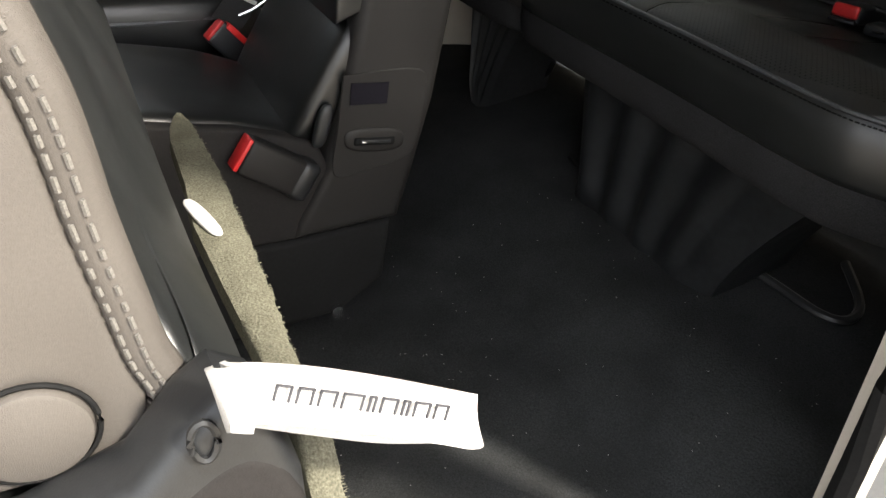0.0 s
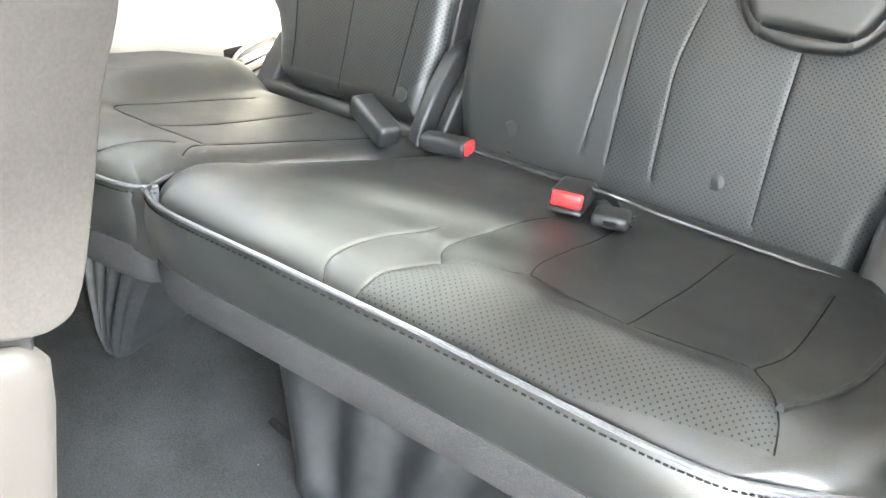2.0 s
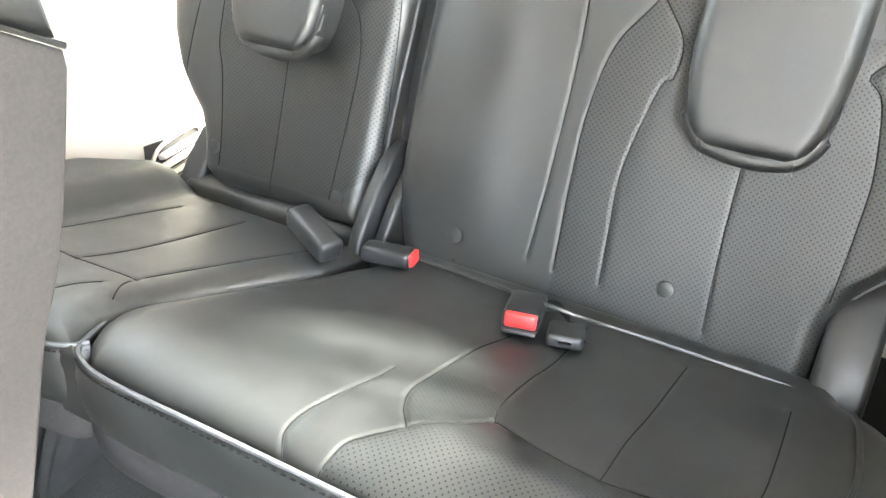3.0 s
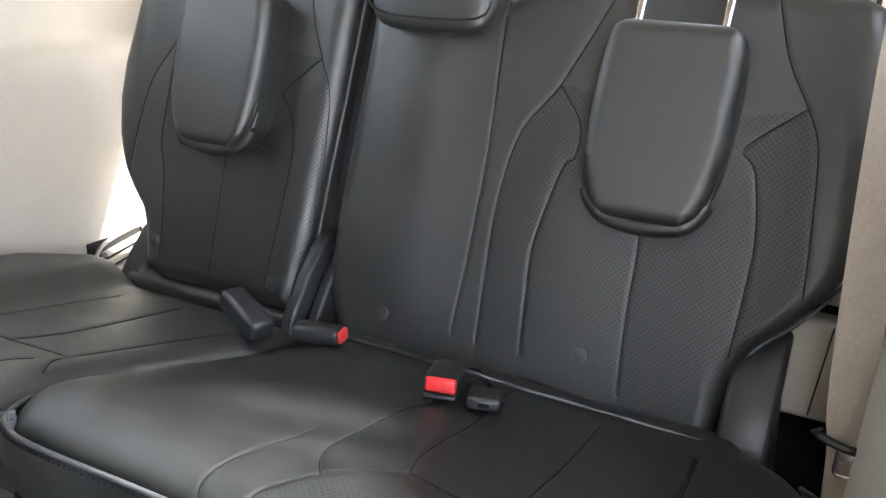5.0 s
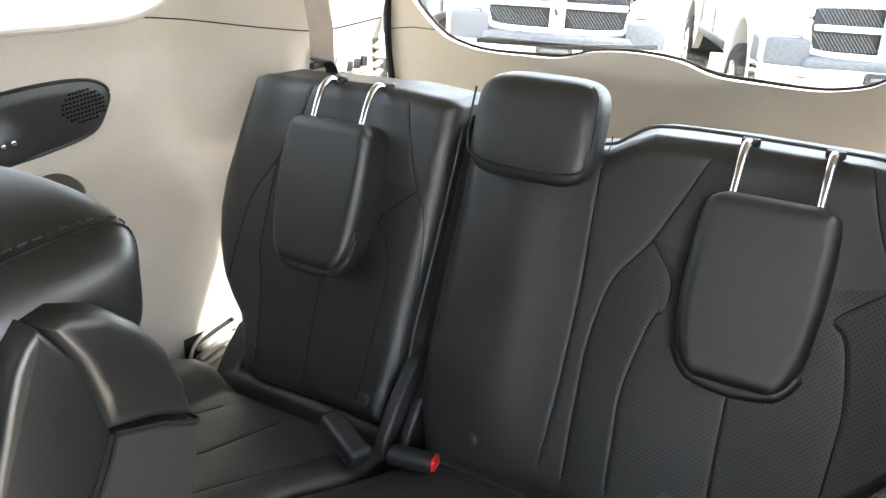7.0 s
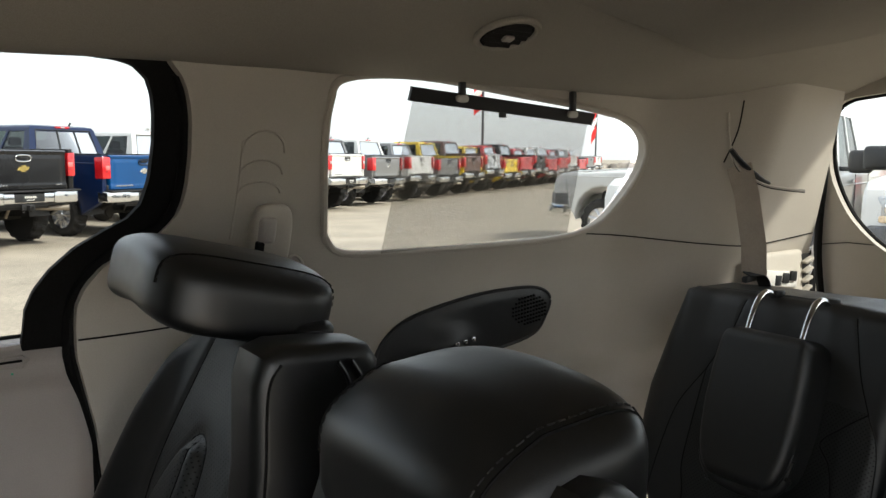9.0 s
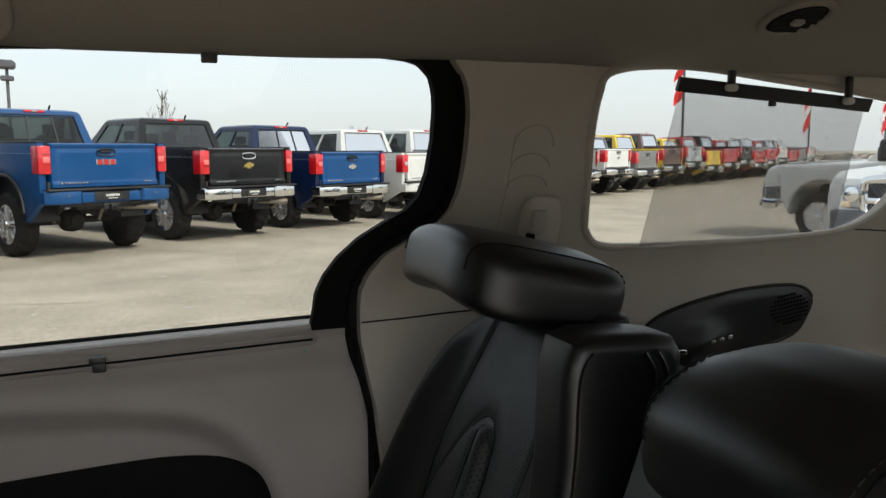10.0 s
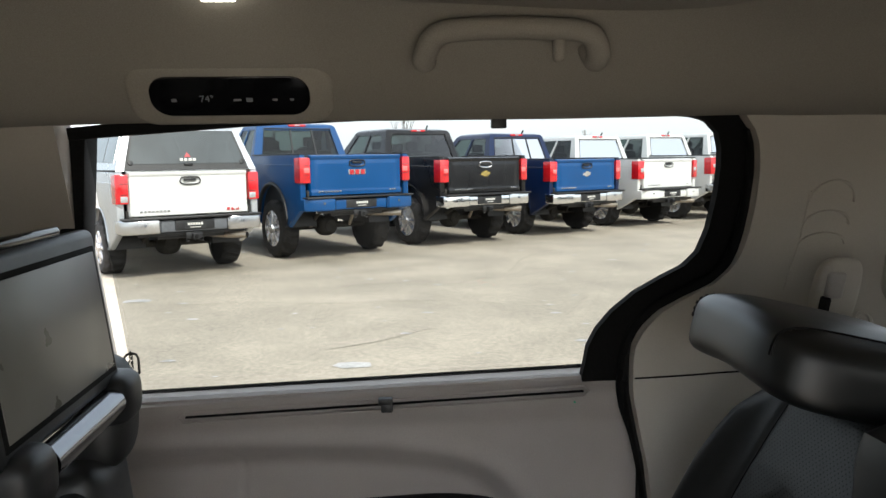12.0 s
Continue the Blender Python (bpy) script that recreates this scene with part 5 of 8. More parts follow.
riser(bench_r, (0.055, -0.43), (0.018, -0.303), -0.70, "scuffed ribbed black plastic seat riser")
riser(bench_l, (0.47, 0.27), (0.43, 0.395), -0.72, "scuffed ribbed black plastic seat riser")
part("under_pan", rbox(0.70, 0.34, 0.05, 0.015, 3, pose(-0.18, -0.98, 0.315)), BLACKPLASTIC, bench_r)
part("under_pan", rbox(0.42, 0.34, 0.05, 0.015, 3, pose(0.46, -0.98, 0.315)), BLACKPLASTIC, bench_l)
part("latch_loop", tube(smooth_path([(-0.25, -0.80, 0.105), (-0.33, -0.818, 0.096), (-0.40, -0.825, 0.095), (-0.425, -0.85, 0.095), (-0.405, -0.895, 0.096), (-0.33, -0.95, 0.10)], 6), 0.007, 8), BLACKPLASTIC, bench_r)
part("seat_rail", rbox(0.03, 0.50, 0.035, 0.006, 2, pose(-0.47, -1.10, 0.11, 0, 0, 8)), BLACKPLASTIC, bench_r)
part("foot_rail", tube([(0.12, -0.76, 0.10), (0.05, -0.75, 0.10), (0.02, -0.73, 0.12)], 0.006, 8), RUBBER, bench_r)

# Belt buckles lying on the bench.
def buckle(label, at, size=(0.040, 0.022, 0.066), button=True, red_end=False):
    o = thing("belt_buckle", label, "buckle", "belt buckles", at=at.translation)
    part("case", rbox(size[0], size[2], size[1], 0.006, 3, at), BLACKPLASTIC, o)
    if button:
        part("button", rbox(size[0] * 0.86, 0.012, size[1] * 0.72, 0.004, 3, at @ pose(0, size[2] / 2 - 0.002, 0.003)), RED, o, "red release button")
        part("slot", rbox(size[0] * 0.9, 0.016, size[1] * 0.2, 0.002, 2, at @ pose(0, size[2] / 2 - 0.002, -size[1] * 0.42)), BLACKPLASTIC, o)
    return o
buckle("black belt buckle with a red button facing out of the bench", pose(-0.120, -1.082, 0.399, 10, 0, 14), (0.047, 0.027, 0.080))
o = buckle("small black belt tongue holder without a button", pose(-0.180, -1.074, 0.390, 8, 0, 16), (0.046, 0.018, 0.046), False)
part("webbing_loop", ribbon(smooth_path([(-0.122, -1.130, 0.380), (-0.143, -1.130, 0.390), (-0.162, -1.124, 0.385), (-0.182, -1.108, 0.375), (-0.20, -1.098, 0.366)], 6), 0.020, 0.0016, (0, 0.35, 0.94)), BLACKBELT, o, "curled black webbing")
part("slot", rbox(0.016, 0.006, 0.004, 0.001, 1, pose(-0.187, -1.0515, 0.393, 8, 0, 16)), RUBBER, o)
def lying(p, q, w=0.040, h=0.028, red=True, label=""):
    """A long buckle stalk from p to q, its button at q."""
    p, q = Vector(p), Vector(q)
    M = Matrix.Translation((p + q) / 2) @ (q - p).to_track_quat("Y", "Z").to_matrix().to_4x4()
    o = thing("belt_buckle", label, "buckle", "belt buckles", at=(p + q) / 2)
    ln = (q - p).length
    part("case", rbox(w, ln, h, 0.009, 3, M), BLACKPLASTIC, o)
    if red:
        part("button", rbox(w * 0.8, 0.008, h * 0.72, 0.003, 2, M @ pose(0, ln / 2, 0.001)), RED, o, "red release button")
    else:
        part("end_cap", rbox(w * 0.8, 0.006, h * 0.72, 0.003, 2, M @ pose(0, ln / 2, 0.001)), SHELL, o)
    return o
lying((0.150, -1.116, 0.387), (0.073, -1.128, 0.391), 0.034, 0.026, True, "black belt buckle stalk with a red end between the seats")
lying((0.164, -1.060, 0.401), (0.254, -1.096, 0.424), 0.040, 0.034, False, "black belt buckle lying across the cushion")
part("label_tag", rbox(0.006, 0.001, 0.002, 0.0002, 1, pose(0.03, -1.168, 0.385)), SHELL, bench_r)

# Left rear belt with its tongue, beside the bench.
lb = thing("seat_belt", "beige seat belt with a steel tongue beside the bench", "seat belt", "rear seat belts", at=(-0.62, -1.15, 0.4))
part("webbing", ribbon(smooth_path([(-0.560, -1.20, 1.10), (-0.566, -1.165, 0.85), (-0.579, -1.16, 0.636), (-0.593, -1.158, 0.47), (-0.604, -1.155, 0.41), (-0.612, -1.15, 0.33), (-0.620, -1.14, 0.25), (-0.628, -1.12, 0.12)], 5), 0.047, 0.0014, (1, -0.15, 0)), BELT, lb)
part("tongue_grip", tube(smooth_path([(-0.566, -1.148, 0.432), (-0.574, -1.144, 0.424), (-0.604, -1.142, 0.418), (-0.634, -1.144, 0.418), (-0.641, -1.148, 0.428)], 5), [0.0075] * 3 + [0.0055] * 15 + [0.0075] * 3, 8), BLACKPLASTIC, lb)
part("tongue_plate", tube([(-0.592, -1.141, 0.416), (-0.593, -1.139, 0.388), (-0.596, -1.139, 0.384), (-0.612, -1.139, 0.384), (-0.615, -1.139, 0.388), (-0.617, -1.141, 0.414)], 0.0028, 6), STEEL, lb, "steel belt tongue")
part("tongue_neck", rbox(0.028, 0.002, 0.014, 0.0008, 1, pose(-0.604, -1.141, 0.410)), STEEL, lb)
# Lower trim beside the bench; black blocks paint the shaded gap and stowage hole.
lw = thing("cargo_trim_box", "cream trim box with black blocks for the shade below it", "trim box", at=(-0.55, -1.45, 0.5))
part("box", rbox(0.26, 0.22, 0.146, 0.012, 4, pose(-0.60, -1.40, 0.436)), CREAM, lw)
part("box_seam", tube([(-0.567, -1.2895, 0.502), (-0.559, -1.2895, 0.372)], 0.0012, 5), SHELL, lw)
part("upper_panel", rbox(0.26, 0.20, 0.11, 0.014, 3, pose(-0.60, -1.412, 0.575)), CREAM, lw)
part("gap_shade_strip", rbox(0.24, 0.16, 0.02, 0.002, 1, pose(-0.60, -1.40, 0.514)), RUBBER, lw)
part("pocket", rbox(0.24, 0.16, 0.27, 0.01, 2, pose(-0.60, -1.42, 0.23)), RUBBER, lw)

# ---------- second row, middle seat ----------
mid = thing("second_row_middle_seat", "narrow black leather middle seat with taupe plastic shell", "car seat", "second row seats", at=(0.09, -0.2, 0.0))
XL, XR = -0.058, 0.235
XC, XW = (XL + XR) / 2, XR - XL
shell = [(-0.19, 0.172), (-0.343, 0.174), (-0.363, 0.238), (-0.393, 0.343), (-0.418, 0.471), (-0.421, 0.503), (-0.402, 0.524), (-0.37, 0.535), (-0.339, 0.541), (-0.314, 0.531), (-0.300, 0.505), (-0.285, 0.44), (-0.267, 0.37), (-0.240, 0.272), (-0.197, 0.20)]
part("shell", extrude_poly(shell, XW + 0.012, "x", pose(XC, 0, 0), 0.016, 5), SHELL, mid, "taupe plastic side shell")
part("plinth", extrude_poly([(-0.10, 0.025), (-0.25, 0.03), (-0.322, 0.075), (-0.335, 0.172), (-0.19, 0.172), (0.18, 0.20), (0.2, 0.03)], XW, "x", pose(XC, 0, 0), 0.012, 3), RUBBER, mid, "black plastic seat plinth")
part("bolt", cyl(0.010, 0.014, 8, at=pose(XL - 0.002, -0.246, 0.040, 0, 90, 0)), STEEL, mid)
part("latch_panel", extrude_poly(curve2([(-0.268, 0.395), (-0.33, 0.395), (-0.372, 0.388), (-0.379, 0.362), (-0.368, 0.30), (-0.352, 0.272), (-0.30, 0.262), (-0.25, 0.262), (-0.258, 0.33)] + [(-0.268, 0.395)], 4)[:-1], 0.003, "x", pose(XL - 0.0068, 0, 0), 0.001, 1), SHELL, mid)
part("latch_dish", pillow(0.010, 0.034, 0.082, 3.0, 16, lambda x, y, z: (x + XL - 0.0075, y - 0.306, z + 0.304 + 0.14 * y)), SHELL, mid)
part("latch_slot", rbox(0.006, 0.056, 0.011, 0.0028, 3, pose(XL - 0.0115, -0.305, 0.3035, 8, 0, 0)), RUBBER, mid)
part("latch_lever", rbox(0.004, 0.042, 0.005, 0.0015, 2, pose(XL - 0.014, -0.306, 0.304, 8, 0, 0)), BLACKPLASTIC, mid)
part("latch_pin", rbox(0.004, 0.008, 0.004, 0.0012, 2, pose(XL - 0.0155, -0.290, 0.306, 8, 0, 0)), STEEL, mid, "bright pin end")
part("sticker", rbox(0.0012, 0.050, 0.028, 0.0004, 1, pose(XL - 0.0105, -0.300, 0.3685, 6, 0, 0)), STICKER, mid, "dark square sticker")
part("recline_knob", pillow(0.014, 0.056, 0.020, 3, 10, lambda x, y, z: (x + XL - 0.005, y - 0.239 - 0.3 * z, z + 0.333)), BLACKPLASTIC, mid)
# Upper back: leather front, vinyl rear.
seam_line = [(-0.312, 0.578), (-0.334, 0.590), (-0.347, 0.608), (-0.364, 0.649), (-0.382, 0.698), (-0.396, 0.735), (-0.425, 0.79), (-0.452, 0.83), (-0.466, 0.86)]
cover = curve2(seam_line, 3) + [(-0.501, 0.849), (-0.532, 0.834)] + curve2([(-0.533, 0.825), (-0.522, 0.775), (-0.507, 0.72), (-0.490, 0.68), (-0.474, 0.625), (-0.458, 0.572), (-0.446, 0.542), (-0.434, 0.530), (-0.41, 0.529), (-0.364, 0.550), (-0.328, 0.566)], 3)
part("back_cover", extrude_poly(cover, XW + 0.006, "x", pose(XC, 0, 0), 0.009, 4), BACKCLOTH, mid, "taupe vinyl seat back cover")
shoulder = [(-0.462, 0.863), (-0.460, 0.885), (-0.450, 0.912), (-0.432, 0.944), (-0.448, 0.948), (-0.473, 0.940), (-0.495, 0.922), (-0.514, 0.897), (-0.527, 0.866), (-0.533, 0.838), (-0.501, 0.853)]
part("shoulder", extrude_poly(shoulder, XW + 0.004, "x", pose(XC, 0, 0), 0.012, 4), SHADED_LEATHER, mid, "rounded leather shoulder")
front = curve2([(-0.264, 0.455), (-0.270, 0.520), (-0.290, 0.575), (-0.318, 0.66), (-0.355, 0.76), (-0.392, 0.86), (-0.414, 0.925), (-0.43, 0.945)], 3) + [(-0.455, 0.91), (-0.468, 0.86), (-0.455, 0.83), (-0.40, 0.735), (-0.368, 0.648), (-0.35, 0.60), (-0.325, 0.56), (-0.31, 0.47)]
part("backrest", extrude_poly(front, XW - 0.002, "x", pose(XC, 0, 0), 0.018, 5), SHADED_LEATHER, mid)
for s in (XL - 0.0035, XR + 0.0035):
    part("cover_seam", tube([(s, y - 0.001, z) for y, z in curve2(seam_line, 4)], 0.0016, 6), RUBBER, mid)
    part("shoulder_seam", tube([(s + (0.001 if s < 0 else -0.001), y, z + 0.001) for y, z in ((-0.466, 0.861), (-0.501, 0.850), (-0.532, 0.835))], 0.0016, 6), RUBBER, mid)
part("cover_gap", extrude_poly([(-0.31, 0.50), (-0.41, 0.49), (-0.42, 0.54), (-0.36, 0.56), (-0.31, 0.57)], XW - 0.016, "x", pose(XC, 0, 0), 0.004, 1), RUBBER, mid)
part("shoulder_seam", tube([(XL, -0.534, 0.836), (XR, -0.534, 0.836)], 0.0014, 6), RUBBER, mid)
part("lumbar_pad", pillow(XW - 0.008, 0.175, 0.07, 5, 20, lambda x, y, z: (x + XC, y - 0.262 - 0.62 * z, z + 0.375)), SHADED_LEATHER, mid)
# Headrest resting back over the shoulder.
def mid_head(x, y, z):
    t = (y + 0.09) / 0.18
    return (x + XC + 0.004, y - 0.456, z + 0.929 - 0.018 * t + 0.014 * math.cos(min(1, abs(x) / 0.14) * math.pi / 2) - 0.06 * max(0, t - 0.6))
part("headrest", pillow(0.262, 0.10, 0.172, 4.2, 30, mid_head), SHADED_LEATHER, mid, "thick rounded leather headrest")
def head_line(f, w=0.262, h=0.10, d=0.172, p=4.2, grow=1.0, lay=mid_head):
    """A seam line over the headrest at the fraction f of its half width."""
    out = []
    for k in range(25):
        q = math.pi * (0.04 + 0.92 * k / 24)
        u, v = math.cos(q), math.sin(q)
        s = ((1 - abs(f) ** p) / (abs(u) ** p + abs(v) ** p)) ** (1 / p)
        out.append(lay(f * w / 2, u * s * d / 2 * grow, v * s * h / 2 * grow))
    return out
for f in (-0.80, 0.80):
    part("head_seam", tube(head_line(f), 0.0014, 6), RUBBER, mid)
    part("stitching", stitches(head_line(f - 0.045 * f / abs(f), grow=1.004), 0.0008, 0.005, 0.003), SHELL, mid)
for x in (XC - 0.05, XC + 0.05):
    part("post", cyl(0.006, 0.06, 12, at=pose(x, -0.47, 0.915, -12, 0, 0)), CHROME, mid)
part("post_collar", pillow(0.16, 0.03, 0.06, 3, 12, lambda x, y, z: (x + XC, y - 0.462, z + 0.935)), STEEL, mid, "bright post collar")
# Cushion and buckle.
def mid_cushion(x, y, z):
    return (x + XC, y + 0.01, z + float(np.interp(y + 0.01, [-0.26, -0.22, -0.135, -0.035, 0.10, 0.26], [0.275, 0.292, 0.323, 0.345, 0.358, 0.360])))
part("cushion", pillow(XW - 0.022, 0.066, 0.50, 6, 30, mid_cushion), SHADED_LEATHER, mid)
part("cushion_side", extrude_poly([(-0.21, 0.172), (-0.25, 0.26), (-0.235, 0.302), (-0.22, 0.313), (-0.135, 0.345), (-0.035, 0.367), (0.10, 0.380), (0.245, 0.382), (0.245, 0.19)], XW, "x", pose(XC, 0, 0), 0.006, 3), BACKCLOTH, mid, "dark cloth seat side")
o = thing("belt_buckle", "grey belt buckle with a red end on the middle seat", "buckle", "belt buckles", at=(-0.07, -0.17, 0.30))
Mb = Matrix.Translation((-0.074, -0.168, 0.298)) @ pose(0, 0, 0, 36, 0, 4)
part("case", rbox(0.030, 0.085, 0.048, 0.006, 3, Mb), SHELL, o)
part("button", rbox(0.024, 0.006, 0.044, 0.002, 2, Mb @ pose(0, 0.044, 0)), RED, o, "red release button")
part("sleeve", rbox(0.034, 0.030, 0.054, 0.010, 3, Mb @ pose(0, -0.045, 0)), BLACKPLASTIC, o)

# ---------- second row, right seat ----------
rs = thing("outer_passenger_seat", "black perforated leather outer seat with a tilted headrest", "car seat", "second row seats", at=(0.53, -0.2, 0.0))
def rs_pt(x, z, off=0.0):
    return (x, -0.376 - (z - 0.822) * 0.42 + 0.92 * off, z + 0.38 * off)
RS_SEAMS = [curve2(s) for s in (
    [(0.393, 0.50), (0.392, 0.70), (0.393, 0.95)],
    [(0.62, 0.56), (0.60, 0.66), (0.58, 0.74), (0.545, 0.805), (0.512, 0.824), (0.482, 0.80), (0.47, 0.72), (0.465, 0.60)],
    [(0.512, 0.815), (0.508, 0.72), (0.505, 0.56)],
    [(0.60, 0.66), (0.615, 0.76), (0.60, 0.86), (0.575, 0.95)],
)]
RS_B = [(0.40, 0.31, 0.72), (0.5, 0.31, 0.735), (0.60, 0.31, 0.735), (0.70, 0.31, 0.72), (0.80, 0.31, 0.70), (0.88, 0.31, 0.675), (0.93, 0.313, 0.645), (0.958, 0.32, 0.62)]
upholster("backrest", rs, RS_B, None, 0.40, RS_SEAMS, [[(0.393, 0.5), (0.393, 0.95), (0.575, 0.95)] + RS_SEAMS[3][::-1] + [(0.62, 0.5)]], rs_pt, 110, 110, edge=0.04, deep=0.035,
          swell=lambda X, Z: 0.010 * np.exp(-((X - 0.345) / 0.04) ** 2) * smoothstep(0.97, 0.9, Z) + 0.035 * np.exp(-((X - 0.685) / 0.04) ** 2) + 0.012 * inside(X, Z, RS_SEAMS[1]) * smoothstep(0.0, 0.018, seg_dist(X, Z, RS_SEAMS[1])), back=(0, -0.06, -0.03), plain=SHADED_LEATHER)
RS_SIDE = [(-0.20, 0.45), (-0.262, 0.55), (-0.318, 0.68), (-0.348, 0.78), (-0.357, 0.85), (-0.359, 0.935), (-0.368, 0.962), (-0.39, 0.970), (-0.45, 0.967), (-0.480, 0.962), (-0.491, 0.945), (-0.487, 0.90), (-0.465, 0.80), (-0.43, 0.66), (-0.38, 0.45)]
part("side_bolster", extrude_poly(RS_SIDE, 0.075, "x", pose(0.325, 0, 0), 0.016, 4), SHADED_LEATHER, rs)
part("side_seam", tube([(0.2885, y, z) for y, z in curve2([(-0.272, 0.55), (-0.328, 0.68), (-0.358, 0.78), (-0.368, 0.85), (-0.372, 0.93), (-0.385, 0.955)], 5)], 0.0016, 6), RUBBER, rs)
for dy in (0.022, 0.036):
    line = [(0.2868, y + dy, z) for y, z in ((-0.43, 0.66), (-0.465, 0.80), (-0.487, 0.90), (-0.489, 0.93), (-0.478, 0.950))]
    part("side_seam", tube(smooth_path(line, 4), 0.0022, 6), SHADED_LEATHER, rs)
part("stitching", stitches([(0.2860, y + 0.029, z) for y, z in ((-0.43, 0.66), (-0.465, 0.80), (-0.487, 0.90), (-0.489, 0.93))], 0.0008, 0.004, 0.003), SHELL, rs)
part("back_shell", rbox(0.38, 0.05, 0.44, 0.02, 4, pose(0.50, -0.355, 0.60, 22, 0, 0)), BACKCLOTH, rs)
def rs_head(x, y, z):
    r = Matrix.Rotation(radians(13), 3, "X") @ Vector((x, y, z))
    return (r.x + 0.512, r.y - 0.400, r.z + 1.003 - 0.016 * (x / 0.13) ** 2)
part("headrest", pillow(0.270, 0.084, 0.205, 4.6, 30, rs_head), SHADED_LEATHER, rs, "thick black headrest tilted back flat")
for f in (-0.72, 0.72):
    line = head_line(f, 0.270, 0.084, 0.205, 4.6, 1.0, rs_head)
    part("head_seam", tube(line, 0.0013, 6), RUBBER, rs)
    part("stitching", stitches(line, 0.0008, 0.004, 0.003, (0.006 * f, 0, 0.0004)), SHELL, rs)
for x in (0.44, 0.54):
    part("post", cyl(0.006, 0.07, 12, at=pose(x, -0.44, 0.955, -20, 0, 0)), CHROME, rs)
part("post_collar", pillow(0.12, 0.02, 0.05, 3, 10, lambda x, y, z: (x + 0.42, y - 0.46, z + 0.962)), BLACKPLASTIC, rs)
part("cushion", pillow(0.44, 0.16, 0.54, 4.5, 26, lambda x, y, z: (x + 0.51, y - 0.02, z + 0.33 + 0.05 * y + 0.02 * (abs(x) / 0.22) ** 3)), SHADED_LEATHER, rs)
part("piping", tube(smooth_path([(0.305, -0.24, 0.362), (0.293, -0.1, 0.368), (0.294, 0.08, 0.378), (0.305, 0.22, 0.372), (0.38, 0.255, 0.37), (0.6, 0.255, 0.37)], 6), 0.004, 8), PIPING, rs)
part("base", rbox(0.40, 0.44, 0.24, 0.03, 3, pose(0.51, -0.02, 0.13)), BACKCLOTH, rs)
o = thing("belt_buckle", "red ended belt buckle beside the outer seat cushion", "buckle", "belt buckles", at=(0.26, -0.15, 0.40))
Mb = pose(0.268, -0.205, 0.33, 50, 0, 10)
part("case", rbox(0.022, 0.075, 0.040, 0.006, 3, Mb), BLACKPLASTIC, o)
part("button", rbox(0.018, 0.008, 0.036, 0.002, 2, Mb @ pose(0, 0.036, 0)), RED, o, "red release button")
part("side_strip", rbox(0.020, 0.06, 0.010, 0.003, 2, Mb @ pose(-0.004, 0.0, 0.018)), RED, o)
sb = thing("seat_belt", "black seat belt with a white printed label on the outer seat", "seat belt", at=(0.29, -0.25, 0.42))
part("webbing", ribbon(smooth_path([(0.27, -0.20, 0.36), (0.262, -0.24, 0.42), (0.27, -0.29, 0.55), (0.29, -0.36, 0.70)], 5), 0.046, 0.0016, (0.2, 1, 0.4)), BLACKBELT, sb)
for p0, p1 in (((0.2525, -0.232, 0.398), (0.2535, -0.235, 0.403)), ((0.2545, -0.248, 0.436), (0.2555, -0.251, 0.441))):
    part("label_bar", ribbon([p0, p1], 0.030, 0.0022, (0.2, 1, 0.4)), WHITEWEB, sb, "white printed bar on the belt")
part("buckle_frame", tube([(0.250, -0.262, 0.398), (0.252, -0.240, 0.385), (0.252, -0.218, 0.378)], 0.0025, 6), STEEL, sb)

# ---------- second row, left seat, folded forward ----------
fs = thing("folded_second_row_seat", "second row seat folded forward with a carpeted back", "car seat", "second row seats", at=(-0.5, 0.1, 0.0))
panel_pts = [(0.070, 0.70), (0.057, 0.647), (0.053, 0.619), (0.050, 0.582), (0.044, 0.535), (0.040, 0.505), (0.034, 0.484), (0.036, 0.466), (0.050, 0.450), (0.075, 0.444), (0.115, 0.446), (0.40, 0.46), (0.40, 0.72)]
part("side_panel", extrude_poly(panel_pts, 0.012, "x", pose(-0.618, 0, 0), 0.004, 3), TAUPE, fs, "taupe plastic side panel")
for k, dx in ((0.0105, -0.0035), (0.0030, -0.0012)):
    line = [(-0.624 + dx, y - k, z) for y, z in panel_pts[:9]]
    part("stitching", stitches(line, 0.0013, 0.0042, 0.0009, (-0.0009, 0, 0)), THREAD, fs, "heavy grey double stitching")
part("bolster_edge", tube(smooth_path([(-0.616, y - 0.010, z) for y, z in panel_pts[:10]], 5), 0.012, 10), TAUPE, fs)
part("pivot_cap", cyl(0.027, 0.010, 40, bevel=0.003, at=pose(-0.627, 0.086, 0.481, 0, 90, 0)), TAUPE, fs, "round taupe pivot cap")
part("cap_ring", tube([(-0.6275, 0.086 + 0.0295 * math.cos(q), 0.481 + 0.0295 * math.sin(q)) for q in np.linspace(0, 2 * math.pi, 36)[:-1]], 0.0014, 6, closed=True), RUBBER, fs)
# Leather bolster between side panel and carpeted back.
n = 40
A = smooth_path([(-0.606, 0.075, 0.715), (-0.606, 0.057, 0.647), (-0.606, 0.050, 0.60), (-0.606, 0.044, 0.55), (-0.606, 0.030, 0.50), (-0.606, 0.024, 0.470)], 8)
C = smooth_path([(0.05, -0.020, 0.47), (-0.152, -0.018, 0.462), (-0.30, -0.018, 0.44), (-0.45, -0.018, 0.44), (-0.578, -0.018, 0.452), (-0.62, -0.015, 0.448)], 8)
m = len(A)
P = np.zeros((m, n, 3))
